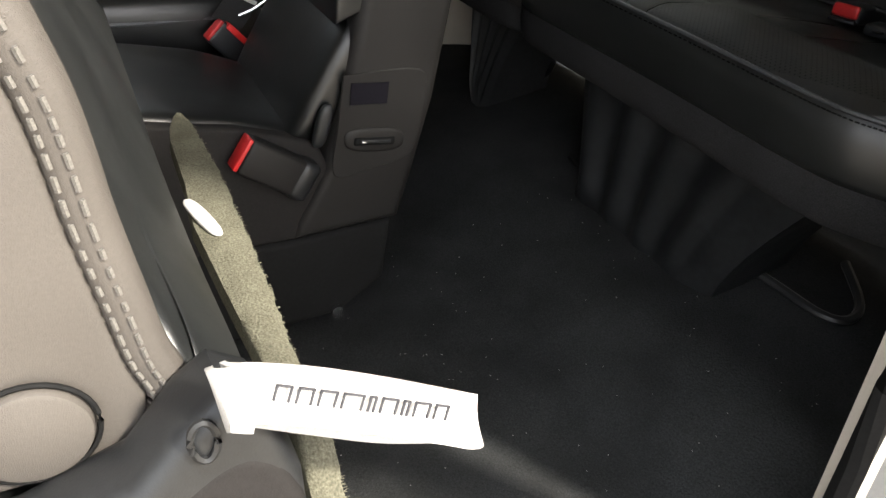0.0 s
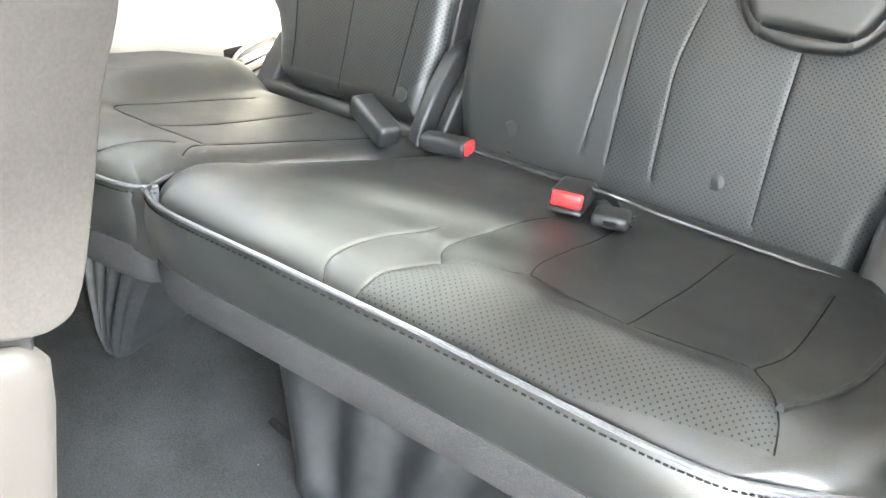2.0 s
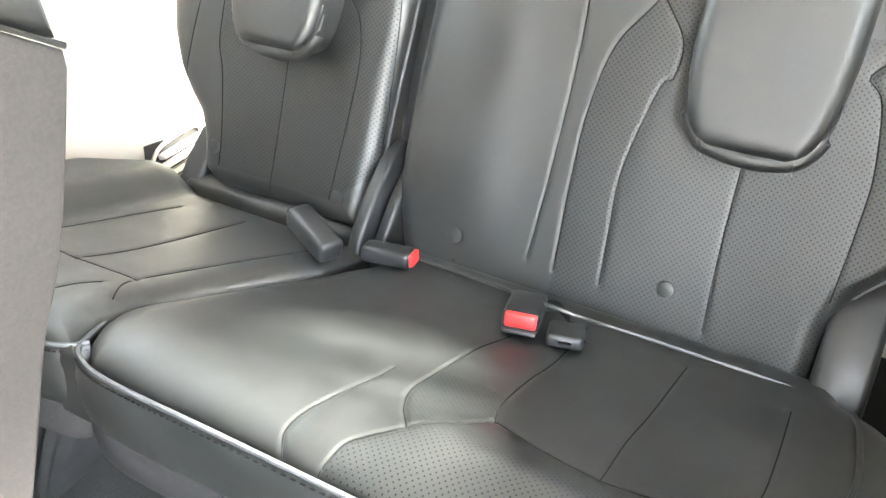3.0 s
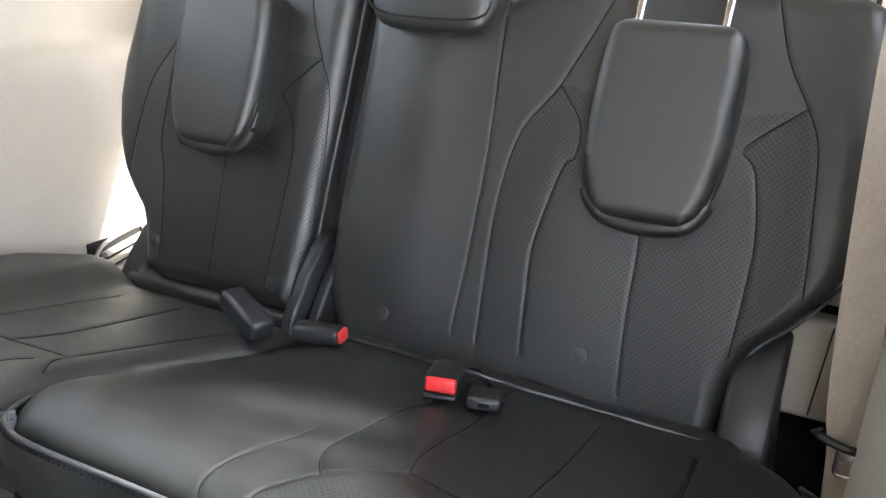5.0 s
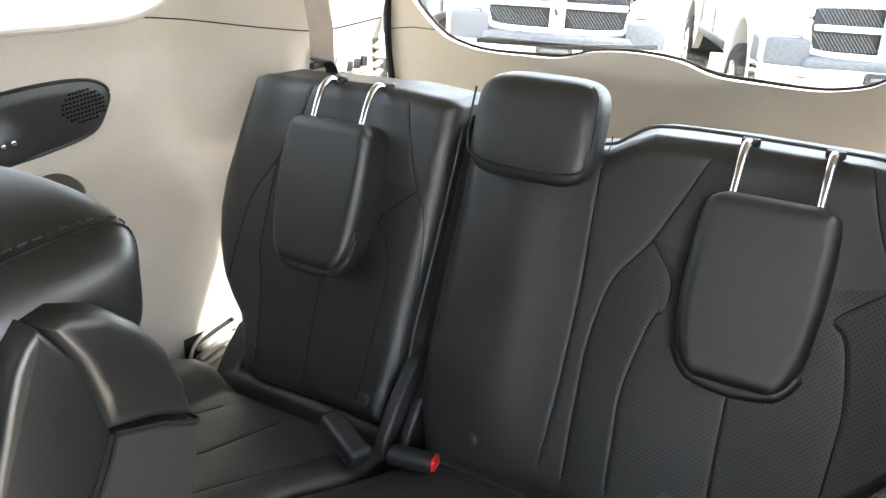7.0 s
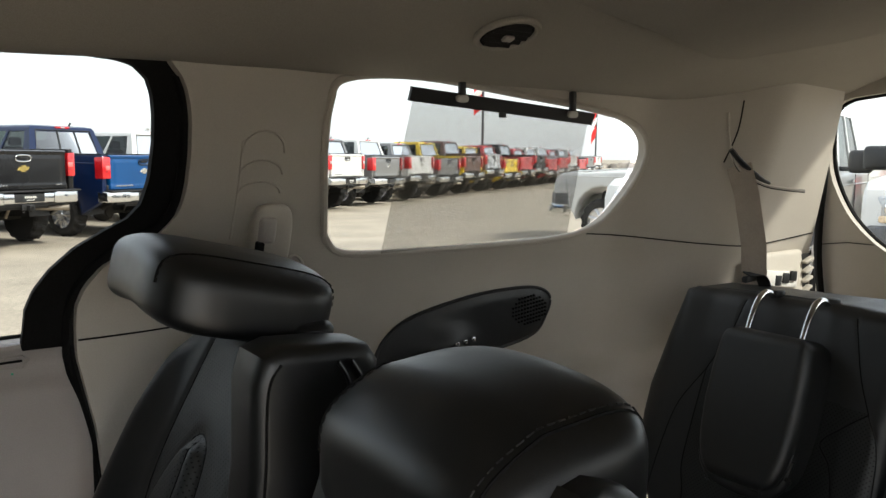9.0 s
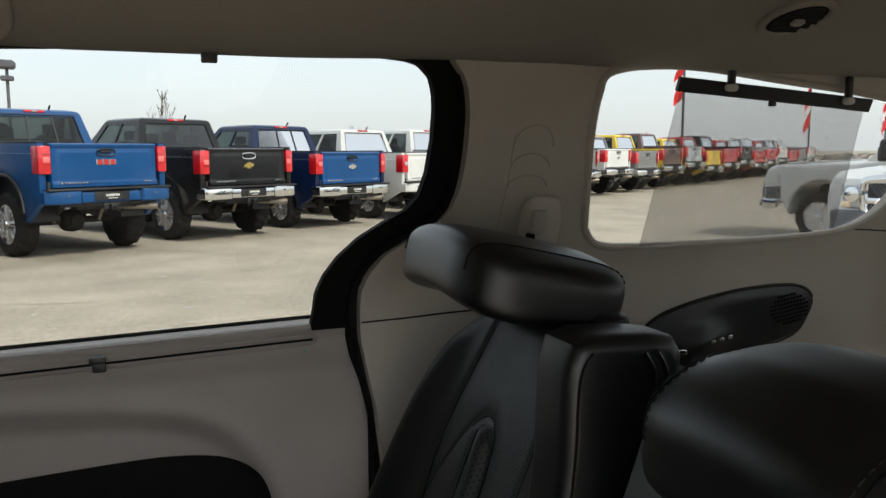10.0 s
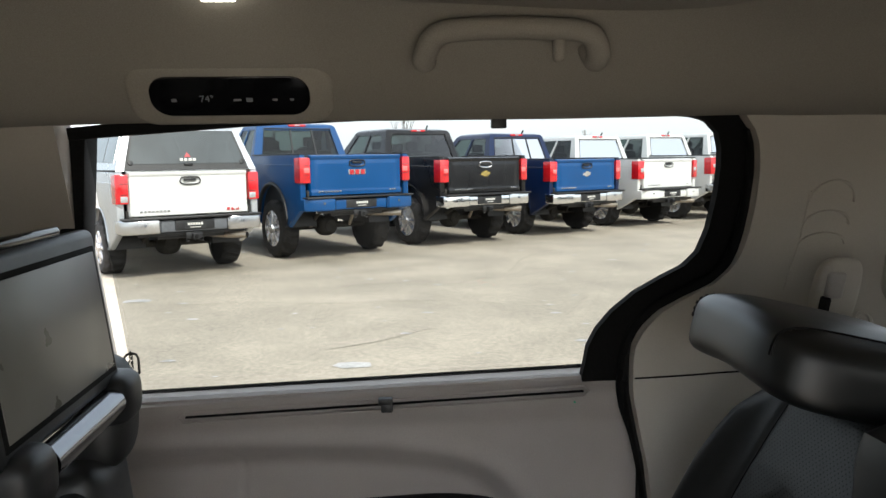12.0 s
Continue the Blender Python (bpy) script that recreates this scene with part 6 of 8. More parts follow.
for i in range(m):
    for j in range(n):
        t = j / (n - 1)
        p = Vector(A[i]).lerp(Vector(C[i]), t)
        lift = 0.035 * math.sin(math.pi * t) - 0.012 * math.exp(-((t - 0.55) / 0.05) ** 2) - 0.010 * math.exp(-((t - 0.25) / 0.05) ** 2)
        P[i, j] = (p.x, p.y + 0.3 * lift - 0.002, p.z + 0.8 * lift)
V, F, _ = grid_mesh(P, closed_back=np.array((0, 0.06, -0.05)))
under(mesh_ob("bolster", V, F, LEATHER, angle=60), fs)
rc = random.Random(5)
rows = [(-0.145, -0.066, -0.056), (-0.17, -0.069, -0.048), (-0.20, -0.070, -0.043), (-0.30, -0.070, -0.038), (-0.37, -0.068, -0.031), (-0.45, -0.066, -0.034), (-0.55, -0.060, -0.039), (-0.62, -0.058, -0.039), (-0.70, -0.054, -0.034)]
n, m = 80, 7
P = np.zeros((n, m, 3))
for i in range(n):
    x = -0.145 - 0.555 * i / (n - 1)
    y0 = np.interp(-x, [-r[0] for r in rows], [r[1] for r in rows]) + rc.uniform(-0.0012, 0.0012)
    y1 = np.interp(-x, [-r[0] for r in rows], [r[2] for r in rows])
    z = 0.415 - 0.8 * max(0.0, -x - 0.62) + 0.003 * math.sin(14 * x)
    for j in range(m):
        t = j / (m - 1)
        P[i, j] = (x, y0 + (y1 - y0) * t, z + 0.003 * math.sin(math.pi * t) + rc.uniform(-0.0006, 0.0006))
V, F, _ = grid_mesh(P, closed_back=np.array((0, 0.002, -0.014)))
under(mesh_ob("carpet_edge", V, F, PILE, angle=60), fs, "sunlit olive grey carpet edge")
fz = bmesh.new()
for i in range(420):
    x = rc.uniform(-0.68, -0.15)
    y = np.interp(-x, [-r[0] for r in rows], [r[1] for r in rows])
    z = 0.413 - 0.8 * max(0.0, -x - 0.62) + 0.003 * math.sin(14 * x)
    q = Vector((rc.uniform(-0.5, 0.5), -1, rc.uniform(-0.4, 0.5))).normalized() * rc.uniform(0.0015, 0.004)
    p0 = Vector((x, y + 0.001, z + rc.uniform(-0.008, 0.002)))
    join(fz, tube([p0, p0 + q], [0.0004, 0.0002], 3))
ob = part("carpet_fuzz", fz, PILE, fs)
ob["kind"] = "stuff"
part("price_tag", pillow(0.066, 0.005, 0.013, 2.6, 10, lambda x, y, z: (x - 0.365, y - 0.0395 + 0.2 * x, z + 0.4205)), WHITEWEB, fs, "white oval tag")
part("frame_base", extrude_poly([(0.20, 0.30), (0.20, 0.450), (0.10, 0.450), (0.05, 0.466), (0.024, 0.496), (0.004, 0.510), (-0.014, 0.497), (-0.03, 0.44), (-0.035, 0.30)], 0.05, "x", pose(-0.648, 0, 0), 0.014, 4), BLACKPLASTIC, fs)
part("base_cover", extrude_poly([(0.30, 0.2), (0.30, 0.41)] + curve2([(0.12, 0.422), (0.045, 0.452), (0.010, 0.472), (-0.012, 0.468), (-0.028, 0.43), (-0.034, 0.36)], 5) + [(-0.03, 0.2)], 0.020, "x", pose(-0.664, 0, 0), 0.008, 4), BACKCLOTH, fs, "taupe plastic base cover")
part("folded_back", rbox(0.50, 0.42, 0.10, 0.03, 4, pose(-0.345, 0.19, 0.40)), LEATHER, fs)
part("folded_cushion", rbox(0.48, 0.42, 0.12, 0.04, 4, pose(-0.345, 0.19, 0.29)), LEATHER, fs)
part("leg", rbox(0.05, 0.38, 0.24, 0.01, 2, pose(-0.55, 0.19, 0.12)), BLACKPLASTIC, fs)
part("leg", rbox(0.05, 0.38, 0.24, 0.01, 2, pose(-0.15, 0.19, 0.12)), BLACKPLASTIC, fs)
st = thing("pull_strap", "white woven pull strap with grey print, looped at its end", "strap", at=(-0.67, -0.03, 0.48))
SX = -0.68
face = Vector((-0.89, 0.14, 0.43)).normalized()
def strap_pt(y, z, off=0.0):
    return Vector((SX - 0.010 * max(0.0, -y) / 0.1, y * 0.80 - 0.0165, z + 0.009 + 0.145 * (0.02 - y))) + face * off
upw = Vector((0.30, 0.10, 0.95))
front = [strap_pt(y, z, o) for y, z, o in ((0.022, 0.512, -0.004), (0.016, 0.5105, 0.002), (-0.02, 0.494, 0.004), (-0.06, 0.473, 0.004), (-0.10, 0.450, 0.003), (-0.118, 0.439, 0.001))]
back = [strap_pt(y, z, o) for y, z, o in ((-0.121, 0.4355, -0.006), (-0.110, 0.4375, -0.013), (-0.07, 0.453, -0.015), (-0.03, 0.476, -0.012), (0.005, 0.498, -0.008), (0.022, 0.508, -0.008))]
part("webbing", ribbon(smooth_path(front + back, 6), 0.0275, 0.0024, upw), WHITEWEB, st)
part("fold", ribbon(smooth_path([strap_pt(0.030, 0.508, -0.012), strap_pt(0.028, 0.512, 0.003), strap_pt(0.018, 0.509, 0.006), strap_pt(0.010, 0.505, 0.005)], 5), 0.029, 0.0035, upw), WHITEWEB, st)
along = (strap_pt(-0.10, 0.450) - strap_pt(0.016, 0.5105)).normalized()
wide = (upw - along * upw.dot(along)).normalized()
M0 = Matrix((along, wide, along.cross(wide))).transposed().to_4x4()
s0 = 0.012
for wd in (0.008, 0.008, 0.009, 0.011, 0.004, 0.009, 0.004, 0.009, 0.008):
    p = strap_pt(0.016, 0.5105, 0.0080) + along * (s0 + wd / 2) + wide * 0.0035
    for ds, w, h, up in ((-wd / 2 + 0.0006, 0.0011, 0.0078, 0.0), (wd / 2 - 0.0006, 0.0011, 0.0078, 0.0), (0.0, wd, 0.0010, 0.0034)):
        part("print_bar", rbox(w, h, 0.0012, 0.0001, 1, Matrix.Translation(p + along * ds + wide * up) @ M0), PRINT, st)
    s0 += wd + 0.0024
part("grommet", tube([(-0.6745, 0.016 + 0.006 * math.cos(q), 0.492 + 0.012 * math.sin(q)) for q in np.linspace(0, 2 * math.pi, 16)[:-1]], 0.002, 6, closed=True), BLACKPLASTIC, st)

# ---------- front passenger seat with its screen ----------
fr = thing("front_passenger_seat", "black leather front seat with a screen folded up behind it", "car seat", at=(0.45, 0.6, 0.0))
part("backrest", pillow(0.50, 0.66, 0.15, 4, 28, lambda x, y, z: (x + 0.44, y + 0.50 + 0.25 * z, z + 0.645 - 0.10 * (x / 0.25) ** 4)), LEATHER, fr)
part("shoulder_pad", pillow(0.10, 0.14, 0.09, 3, 18, lambda x, y, z: (x + 0.652, y + 0.425, z + 0.915)), LEATHER, fr)
part("shoulder_seam", tube(smooth_path([(0.655, 0.372, 0.96), (0.675, 0.38, 0.978), (0.69, 0.40, 0.972), (0.70, 0.41, 0.93)], 5), 0.0016, 6), THREAD, fr)
part("side_bolster", rbox(0.13, 0.11, 0.46, 0.03, 4, pose(0.625, 0.43, 0.64, -6, 0, 0)), LEATHER, fr)
for dx in (0.0, 0.008):
    part("stitching", stitches([(0.640 + dx, 0.380 - 0.4 * dx, 0.968), (0.665 + dx, 0.385, 0.985 - dx), (0.690 + 0.5 * dx, 0.392, 0.968), (0.703, 0.396, 0.93)], 0.0008, 0.004, 0.0025), THREAD, fr)
part("back_cover", rbox(0.44, 0.04, 0.46, 0.018, 4, pose(0.43, 0.405, 0.62, -6, 0, 0)), BLACKPLASTIC, fr)
part("cushion", rbox(0.50, 0.50, 0.16, 0.05, 4, pose(0.44, 0.85, 0.36)), LEATHER, fr)
part("base", rbox(0.44, 0.44, 0.28, 0.03, 3, pose(0.44, 0.85, 0.14)), BACKCLOTH, fr)
scr = Matrix.Translation((0.462, 0.402, 1.053)) @ pose(0, 0, 0, -7, 0, 0)
part("screen_frame", rbox(0.30, 0.024, 0.180, 0.010, 4, scr), BLACKPLASTIC, fr)
part("screen", rbox(0.262, 0.006, 0.134, 0.002, 2, scr @ pose(0, -0.0112, -0.002)), SCREEN, fr, "video screen with its pale grey reflection in the base colour")
part("screen_bezel", rbox(0.274, 0.004, 0.146, 0.0018, 2, scr @ pose(0, -0.0112, -0.002)), RUBBER, fr)
part("screen_top", rbox(0.20, 0.016, 0.012, 0.005, 3, scr @ pose(-0.03, 0.0, 0.094)), DISPLAY, fr)
part("side_button", rbox(0.004, 0.008, 0.024, 0.001, 1, scr @ pose(0.1505, 0.0, 0.045)), RUBBER, fr)
part("hinge_bar", tube([(0.383, 0.377, 0.950), (0.566, 0.377, 0.950)], 0.016, 18), DARKCHROME, fr, "smoked chrome hinge bar")
part("hinge_arm", pillow(0.07, 0.06, 0.06, 3.5, 14, lambda x, y, z: (x + 0.600, y + 0.388, z + 0.948)), BLACKPLASTIC, fr)
part("hinge_arm", pillow(0.07, 0.06, 0.06, 3.5, 14, lambda x, y, z: (x + 0.350, y + 0.388, z + 0.948)), BLACKPLASTIC, fr)
part("headrest", pillow(0.26, 0.18, 0.10, 3.5, 20, lambda x, y, z: (x + 0.44, y + 0.58, z + 1.10)), LEATHER, fr)

# ---------- outside: the lot ----------
ASPHALT = material("worn_pale_asphalt", (0.34, 0.298, 0.238), 0.9, 0, 0.25, (0.034, 0.24), (1.1, 0.21), (0.03, 0.006, "noise"))
b = bmesh.new()
bmesh.ops.create_grid(b, x_segments=40, y_segments=40, size=900, matrix=Matrix.Translation((0, 0, GROUND)))
ground = tagged(part("ground", b, ASPHALT, None, "", False), "worn pale sunlit asphalt lot with cracks and salt stains", "ground", "", "structure")
CRACK = material("dark_crack_sealer", (0.22, 0.195, 0.155), 0.9, 0, 0.2, (0.05, 0.4))
SALT = material("dried_salt_stain", (0.42, 0.41, 0.39), 0.95, 0, 0.1, (0.03, 0.3), (0.3, 0.25))
rng = random.Random(4)


def crack(x, y, ang, ln):
    bm = bmesh.new()
    pts = []
    for i in range(int(ln / 0.25) + 2):
        pts.append(Vector((x, y, GROUND + 0.004)))
        ang += rng.uniform(-0.25, 0.25)
        x, y = x + 0.25 * math.cos(ang), y + 0.25 * math.sin(ang)
    rows = []
    for i, p in enumerate(pts):
        d = (pts[min(i + 1, len(pts) - 1)] - pts[max(i - 1, 0)]).normalized()
        n = Vector((-d.y, d.x, 0)) * rng.uniform(0.002, 0.007)
        rows.append((bm.verts.new(p - n), bm.verts.new(p + n)))
    for (a, b2), (c, d2) in zip(rows, rows[1:]):
        bm.faces.new((a, c, d2, b2))
    return bm


cr = bmesh.new()
for x, y, a, ln in ((8.8, 2.4, -1.1, 3.5), (9.8, -0.6, -1.2, 4.0), (11.2, 0.4, -1.0, 3.0), (12.0, -6.0, -1.0, 5.0), (6.5, 0.6, -1.3, 1.2), (15.0, -9.0, -1.0, 5.0), (7.6, -2.4, -0.8, 1.6)):
    join(cr, crack(x, y, a, ln))
ob = part("crack", cr, CRACK, ground, "", False)
ob["kind"] = "stuff"
sp = bmesh.new()
for i in range(240):
    x, y = rng.uniform(3, 22), rng.uniform(-14, 5)
    r = rng.uniform(0.015, 0.06) * (3 if i % 11 == 0 else 1)
    vs = [sp.verts.new((x + r * rng.uniform(0.5, 1.2) * math.cos(q), y + 1.6 * r * rng.uniform(0.5, 1.2) * math.sin(q), GROUND + 0.005)) for q in [k * math.pi / 4 for k in range(8)]]
    sp.faces.new(vs)
ob = part("salt_spot", sp, SALT, ground, "", False)
ob["kind"] = "stuff"

# ---------- pickup trucks ----------
def paint(name, color, coat=0.8, rough=0.35, metal=0.0, spec=0.5):
    return material(name, color, rough, metal, spec, (0.002, 0.04), (0.5, 0.08), None, coat)


WHITE = paint("white_paint", (0.62, 0.62, 0.60), 0.6)
SILVER = paint("silver_paint", (0.55, 0.57, 0.60), 0.8, 0.3, 0.5)
BLUE = paint("metallic_blue_paint", (0.001, 0.055, 0.185), 0.25, 0.35, 0.0, 0.35)
# Darker copy of the blue; the truck body's shade is put into its colour.
SHADED_BLUE = paint("shaded_blue_paint", (0.002, 0.012, 0.055), 0.3, 0.35, 0.0, 0.35)
BLACKPAINT = paint("black_paint", (0.008, 0.008, 0.009), 0.4, 0.3, 0.0, 0.25)
GREY = paint("grey_paint", (0.16, 0.16, 0.16), 0.8, 0.35, 0.3)
YELLOW = paint("yellow_paint", (0.72, 0.50, 0.02))
REDPAINT = paint("red_paint", (0.45, 0.02, 0.025))
BROWN = paint("bronze_paint", (0.13, 0.06, 0.045), 0.8, 0.35, 0.3)
TAIL = material("red_tail_lamp", (0.55, 0.01, 0.015), 0.15, 0, 0.6, (0.02, 0.3), (0.08, 0.2), None, 0.8)
LAMPGLASS = material("clear_lamp", (0.45, 0.46, 0.47), 0.12, 0.3, 0.6, (0.03, 0.25), None, None, 0.8)
CARGLASS = material("dark_car_glass", (0.045, 0.055, 0.057), 0.06, 0, 0.7, None, (0.6, 0.3), None, 0.5)
TYRE = material("tyre_rubber", (0.022, 0.021, 0.02), 0.85, 0, 0.3, (0.02, 0.35), (0.2, 0.3), (0.03, 0.01, "cells"))
UNDER = material("dusty_underbody", (0.035, 0.032, 0.028), 0.8, 0, 0.3, (0.05, 0.4), (0.3, 0.3))
PIPE = material("dull_exhaust", (0.32, 0.28, 0.23), 0.45, 0.8, 0.5, (0.03, 0.3))
GRILLE = material("black_grille_mesh", (0.010, 0.010, 0.011), 0.5, 0, 0.5, (0.03, 0.3))
CLAD = material("grey_bumper_plastic", (0.10, 0.105, 0.115), 0.6, 0, 0.4, (0.03, 0.2))
GOLD = material("gold_badge", (0.65, 0.48, 0.16), 0.25, 0.9)
TAILPALE = material("pale_red_lens", (0.72, 0.16, 0.15), 0.15, 0, 0.6, (0.02, 0.3), None, None, 0.8)
AMBER = material("pale_amber_lens", (0.8, 0.62, 0.42), 0.2, 0, 0.5, (0.02, 0.2))
TRUCKGLASS = glass("truck_glass", (0.27, 0.33, 0.315))
_tyres = {}


def wheel_meshes(R):
    """Tyre and rim meshes about the axle along x; outer face to +x."""
    if R in _tyres:
        return _tyres[R]
    w = 0.30
    prof = [(-w / 2, R * 0.62), (-w / 2, R * 0.86), (-w / 2 + 0.02, R * 0.95), (-w / 2 + 0.05, R * 0.99), (0, R), (w / 2 - 0.05, R * 0.99), (w / 2 - 0.02, R * 0.95), (w / 2, R * 0.86), (w / 2, R * 0.62)]
    n = 60
    V, F = [], []
    k = len(prof)
    for i in range(n):
        q = 2 * math.pi * i / n
        for j, (x, r) in enumerate(prof):
            lug = (0.022 if (i % 4 < 2) == (j < 5) else 0.0) if 2 <= j <= 6 else 0.0
            V.append((x, (r - lug) * math.cos(q), (r - lug) * math.sin(q)))
    for i in range(n):
        for j in range(k - 1):
            F.append((i * k + j, ((i + 1) % n) * k + j, ((i + 1) % n) * k + j + 1, i * k + j + 1))
    k0 = len(V)
    V.append((-0.127, 0, 0))
    for i in range(n):
        q = 2 * math.pi * i / n
        V.append((-0.127, R * 0.66 * math.cos(q), R * 0.66 * math.sin(q)))
    for i in range(n):
        F.append((k0, k0 + 1 + (i + 1) % n, k0 + 1 + i))
    me = bpy.data.meshes.new("tyre")
    me.from_pydata(V, [], F)
    me.materials.append(TYRE)
    rb = join(cyl(R * 0.63, 0.22, 40, at=pose(0, 0, 0, 0, 90, 0)))
    for i in range(8):
        q = 45 * i
        join(rb, rbox(0.05, 0.045, R * 0.56, 0.012, 2, pose(0, 0, 0, q, 0, 0) @ pose(0.125, 0, R * 0.33)))
    join(rb, cyl(R * 0.16, 0.08, 20, bevel=0.01, at=pose(0.14, 0, 0, 0, 90, 0)))
    join(rb, tube([(0.125, R * 0.60 * math.cos(q), R * 0.60 * math.sin(q)) for q in np.linspace(0, 2 * math.pi, 40)[:-1]], 0.018, 6, closed=True))
    rm = bpy.data.meshes.new("rim")
    rb.to_mesh(rm)
    rb.free()
    rm.shade_smooth()
    rm.set_sharp_from_angle(angle=radians(40))
    rm.materials.append(STEEL)
    _tyres[R] = (me, rm)
    return _tyres[R]


def prism(rings):
    """A body lofted through closed rings of points."""
    bm = bmesh.new()
    rows = [[bm.verts.new(p) for p in ring] for ring in rings]
    n = len(rows[0])
    for a, c in zip(rows, rows[1:]):
        for i in range(n):
            bm.faces.new((a[i], a[(i + 1) % n], c[(i + 1) % n], c[i]))
    bm.faces.new(rows[0][::-1])
    bm.faces.new(rows[-1])
    return bm


def sheet(w, h, nu, nv, fn):
    """A panel w wide by h high in (x, z) about its middle, pushed out along -y by fn(x, z), with a closed back."""
    X, Z = np.meshgrid(np.linspace(-w / 2, w / 2, nu), np.linspace(-h / 2, h / 2, nv), indexing="ij")
    return grid_mesh(np.stack([X, -fn(X, Z), Z], -1), closed_back=np.array((0, 0.07, 0)))


def inset(X, Z, w, h, soft):
    """1 inside a w by h field about the middle, 0 outside it, with a soft edge."""
    return smoothstep(w / 2 + soft, w / 2, np.abs(X)) * smoothstep(h / 2 + soft, h / 2, np.abs(Z))


def bar_glyphs(bm, x, y, z, n, w, h):
    """A row of n short upright bars that stands for lettering."""
    for i in range(n):
        k = w / n
        join(bm, rbox(k * 0.72, 0.012, h, 0.003, 1, pose(x - w / 2 + (i + 0.5) * k, y, z)))
    return bm


def truck(at, label, body, gate=None, cap=None, lift=0.0, R=0.40, badge=None, bumper=CHROME, detail=2, group="parked trucks", flare=None, front=False, up=0.13, cab=3.0, back_bar=False):
    """A pickup: local y ahead, origin on the ground under the rear axle; cab: where the windscreen meets the bonnet."""
    gate = gate or body
    t = thing("pickup_truck", label, "truck", group)
    L = lift
    def P(name, bm, mat, parent=None, label="", **kw):
        ob = part(name, bm, mat, None, label, **kw)
        ob.parent = parent or t
        return ob
    def M(name, vf, mat, parent=None, at=None, angle=35):
        ob = mesh_ob(name, vf[0], vf[1], mat, angle=angle)
        if at is not None:
            ob.data.transform(at)
        ob.parent = parent or t
        return ob
    def arch(yc, r, n=11):
        return [(yc + r * math.cos(q), R + 0.04 + L * 0.4 + 1.04 * r * math.sin(q)) for q in np.linspace(-0.12, math.pi + 0.12, n)]
    ra = R + 0.11
    lowz = 0.60 + L
    rail = 1.35 + L + up
    # Bed sides: skin with a wheel opening, a rail cap, a waist crease and a dark inner wheel house.
    side = [(-1.06, lowz + 0.02), (-1.10, 0.80 + L), (-1.11, rail - 0.03), (-1.08, rail), (0.79, rail + 0.012), (0.79, lowz - 0.06)] + arch(0.0, ra)
    for s in (-1, 1):
        bs = P("bed_side", extrude_poly(side, 0.10, "x", pose(s * 0.945, 0, 0), 0.022, 3), body)
        P("rail_cap", rbox(0.13, 1.88, 0.022, 0.008, 2, pose(s * 0.935, -0.15, rail + 0.008)), GRILLE, bs)
        P("waist_crease", tube([(s * 0.992, y, rail - 0.15 + 0.01 * y) for y in (-1.06, -0.5, 0.1, 0.75)], 0.014, 6, flat=0.6), body, bs)
        P("arch_lip", tube([(s * (0.992 if flare else 0.985), y, z) for y, z in arch(0.0, ra - 0.005, 16)], 0.040 if flare else 0.018, 8, flat=0.8), flare or body, bs)
        P("wheel_house", extrude_poly(arch(0.0, ra + 0.02), 0.42, "x", pose(s * 0.70, 0, 0), 0.0), GRILLE)
    P("bed_floor", rbox(1.75, 1.85, 0.12, 0.02, 2, pose(0, -0.16, 0.86 + L)), UNDER)
    if cap is None and not front:
        P("bed_cover", rbox(1.74, 1.86, 0.03, 0.01, 2, pose(0, -0.15, rail - 0.03)), GRILLE)
    # Tailgate: one pressed panel with a raised field, a spoiler lip and a lower fold.
    gh, gz = 0.52 + up, 1.085 + L + up / 2
    def press(X, Z):
        y = 0.012 * inset(X, Z + 0.015, 1.40, gh - 0.24, 0.05) + 0.020 * smoothstep(gh / 2 - 0.075, gh / 2 - 0.045, Z) + 0.016 * smoothstep(-gh / 2 + 0.10, -gh / 2 + 0.075, Z)
        y = y - 0.026 * inset(X, Z - gh / 2 + 0.135, 0.20, 0.055, 0.018) - 0.05 * (1 - inset(X, Z, 1.66, gh - 0.02, 0.014))
        return y
    tg = M("tailgate", sheet(1.68, gh, 84 if detail > 1 else 42, 36 if detail > 1 else 20, press), gate, at=pose(0, -1.115, gz))
    hz = gz + gh / 2 - 0.135
    hb = P("handle_bezel", tube(smooth_path([(sx * 0.115, -1.137, hz + sz * 0.042) for sx, sz in ((-1, -1), (1, -1), (1, 1), (-1, 1))], 4, True), 0.011, 6, closed=True), CHROME if badge == GOLD else GRILLE, tg)
    P("handle_grip", rbox(0.17, 0.026, 0.034, 0.010, 2, pose(0, -1.128, hz + 0.012)), GRILLE, hb)
    bz2 = gz + 0.02 * up
    if badge == "red":
        word = bar_glyphs(bmesh.new(), 0, -1.134, bz2 + 0.045, 3, 0.30, 0.075)
        P("badge_edge", rbox(0.318, 0.010, 0.088, 0.006, 1, pose(0, -1.130, bz2 + 0.045)), CHROME, tg)
        P("badge", word, REDPAINT, tg, "red badge of three plain blocks")
    elif badge == "smallred":
        P("badge", bar_glyphs(bmesh.new(), 0.60, -1.135, gz - gh / 2 + 0.065, 3, 0.20, 0.045), REDPAINT, tg, "small red badge")
    elif badge is not None:
        P("badge", join(extrude_poly([(-0.115, -0.030), (0.085, -0.030), (0.115, 0.030), (-0.085, 0.030)], 0.02, "y", pose(0, -1.132, bz2 + 0.02), 0.004, 1), extrude_poly([(-0.050, -0.055), (0.035, -0.055), (0.050, 0.055), (-0.035, 0.055)], 0.024, "y", pose(0, -1.132, bz2 + 0.02), 0.004, 1)), badge, tg, "slanted metal bar badge")
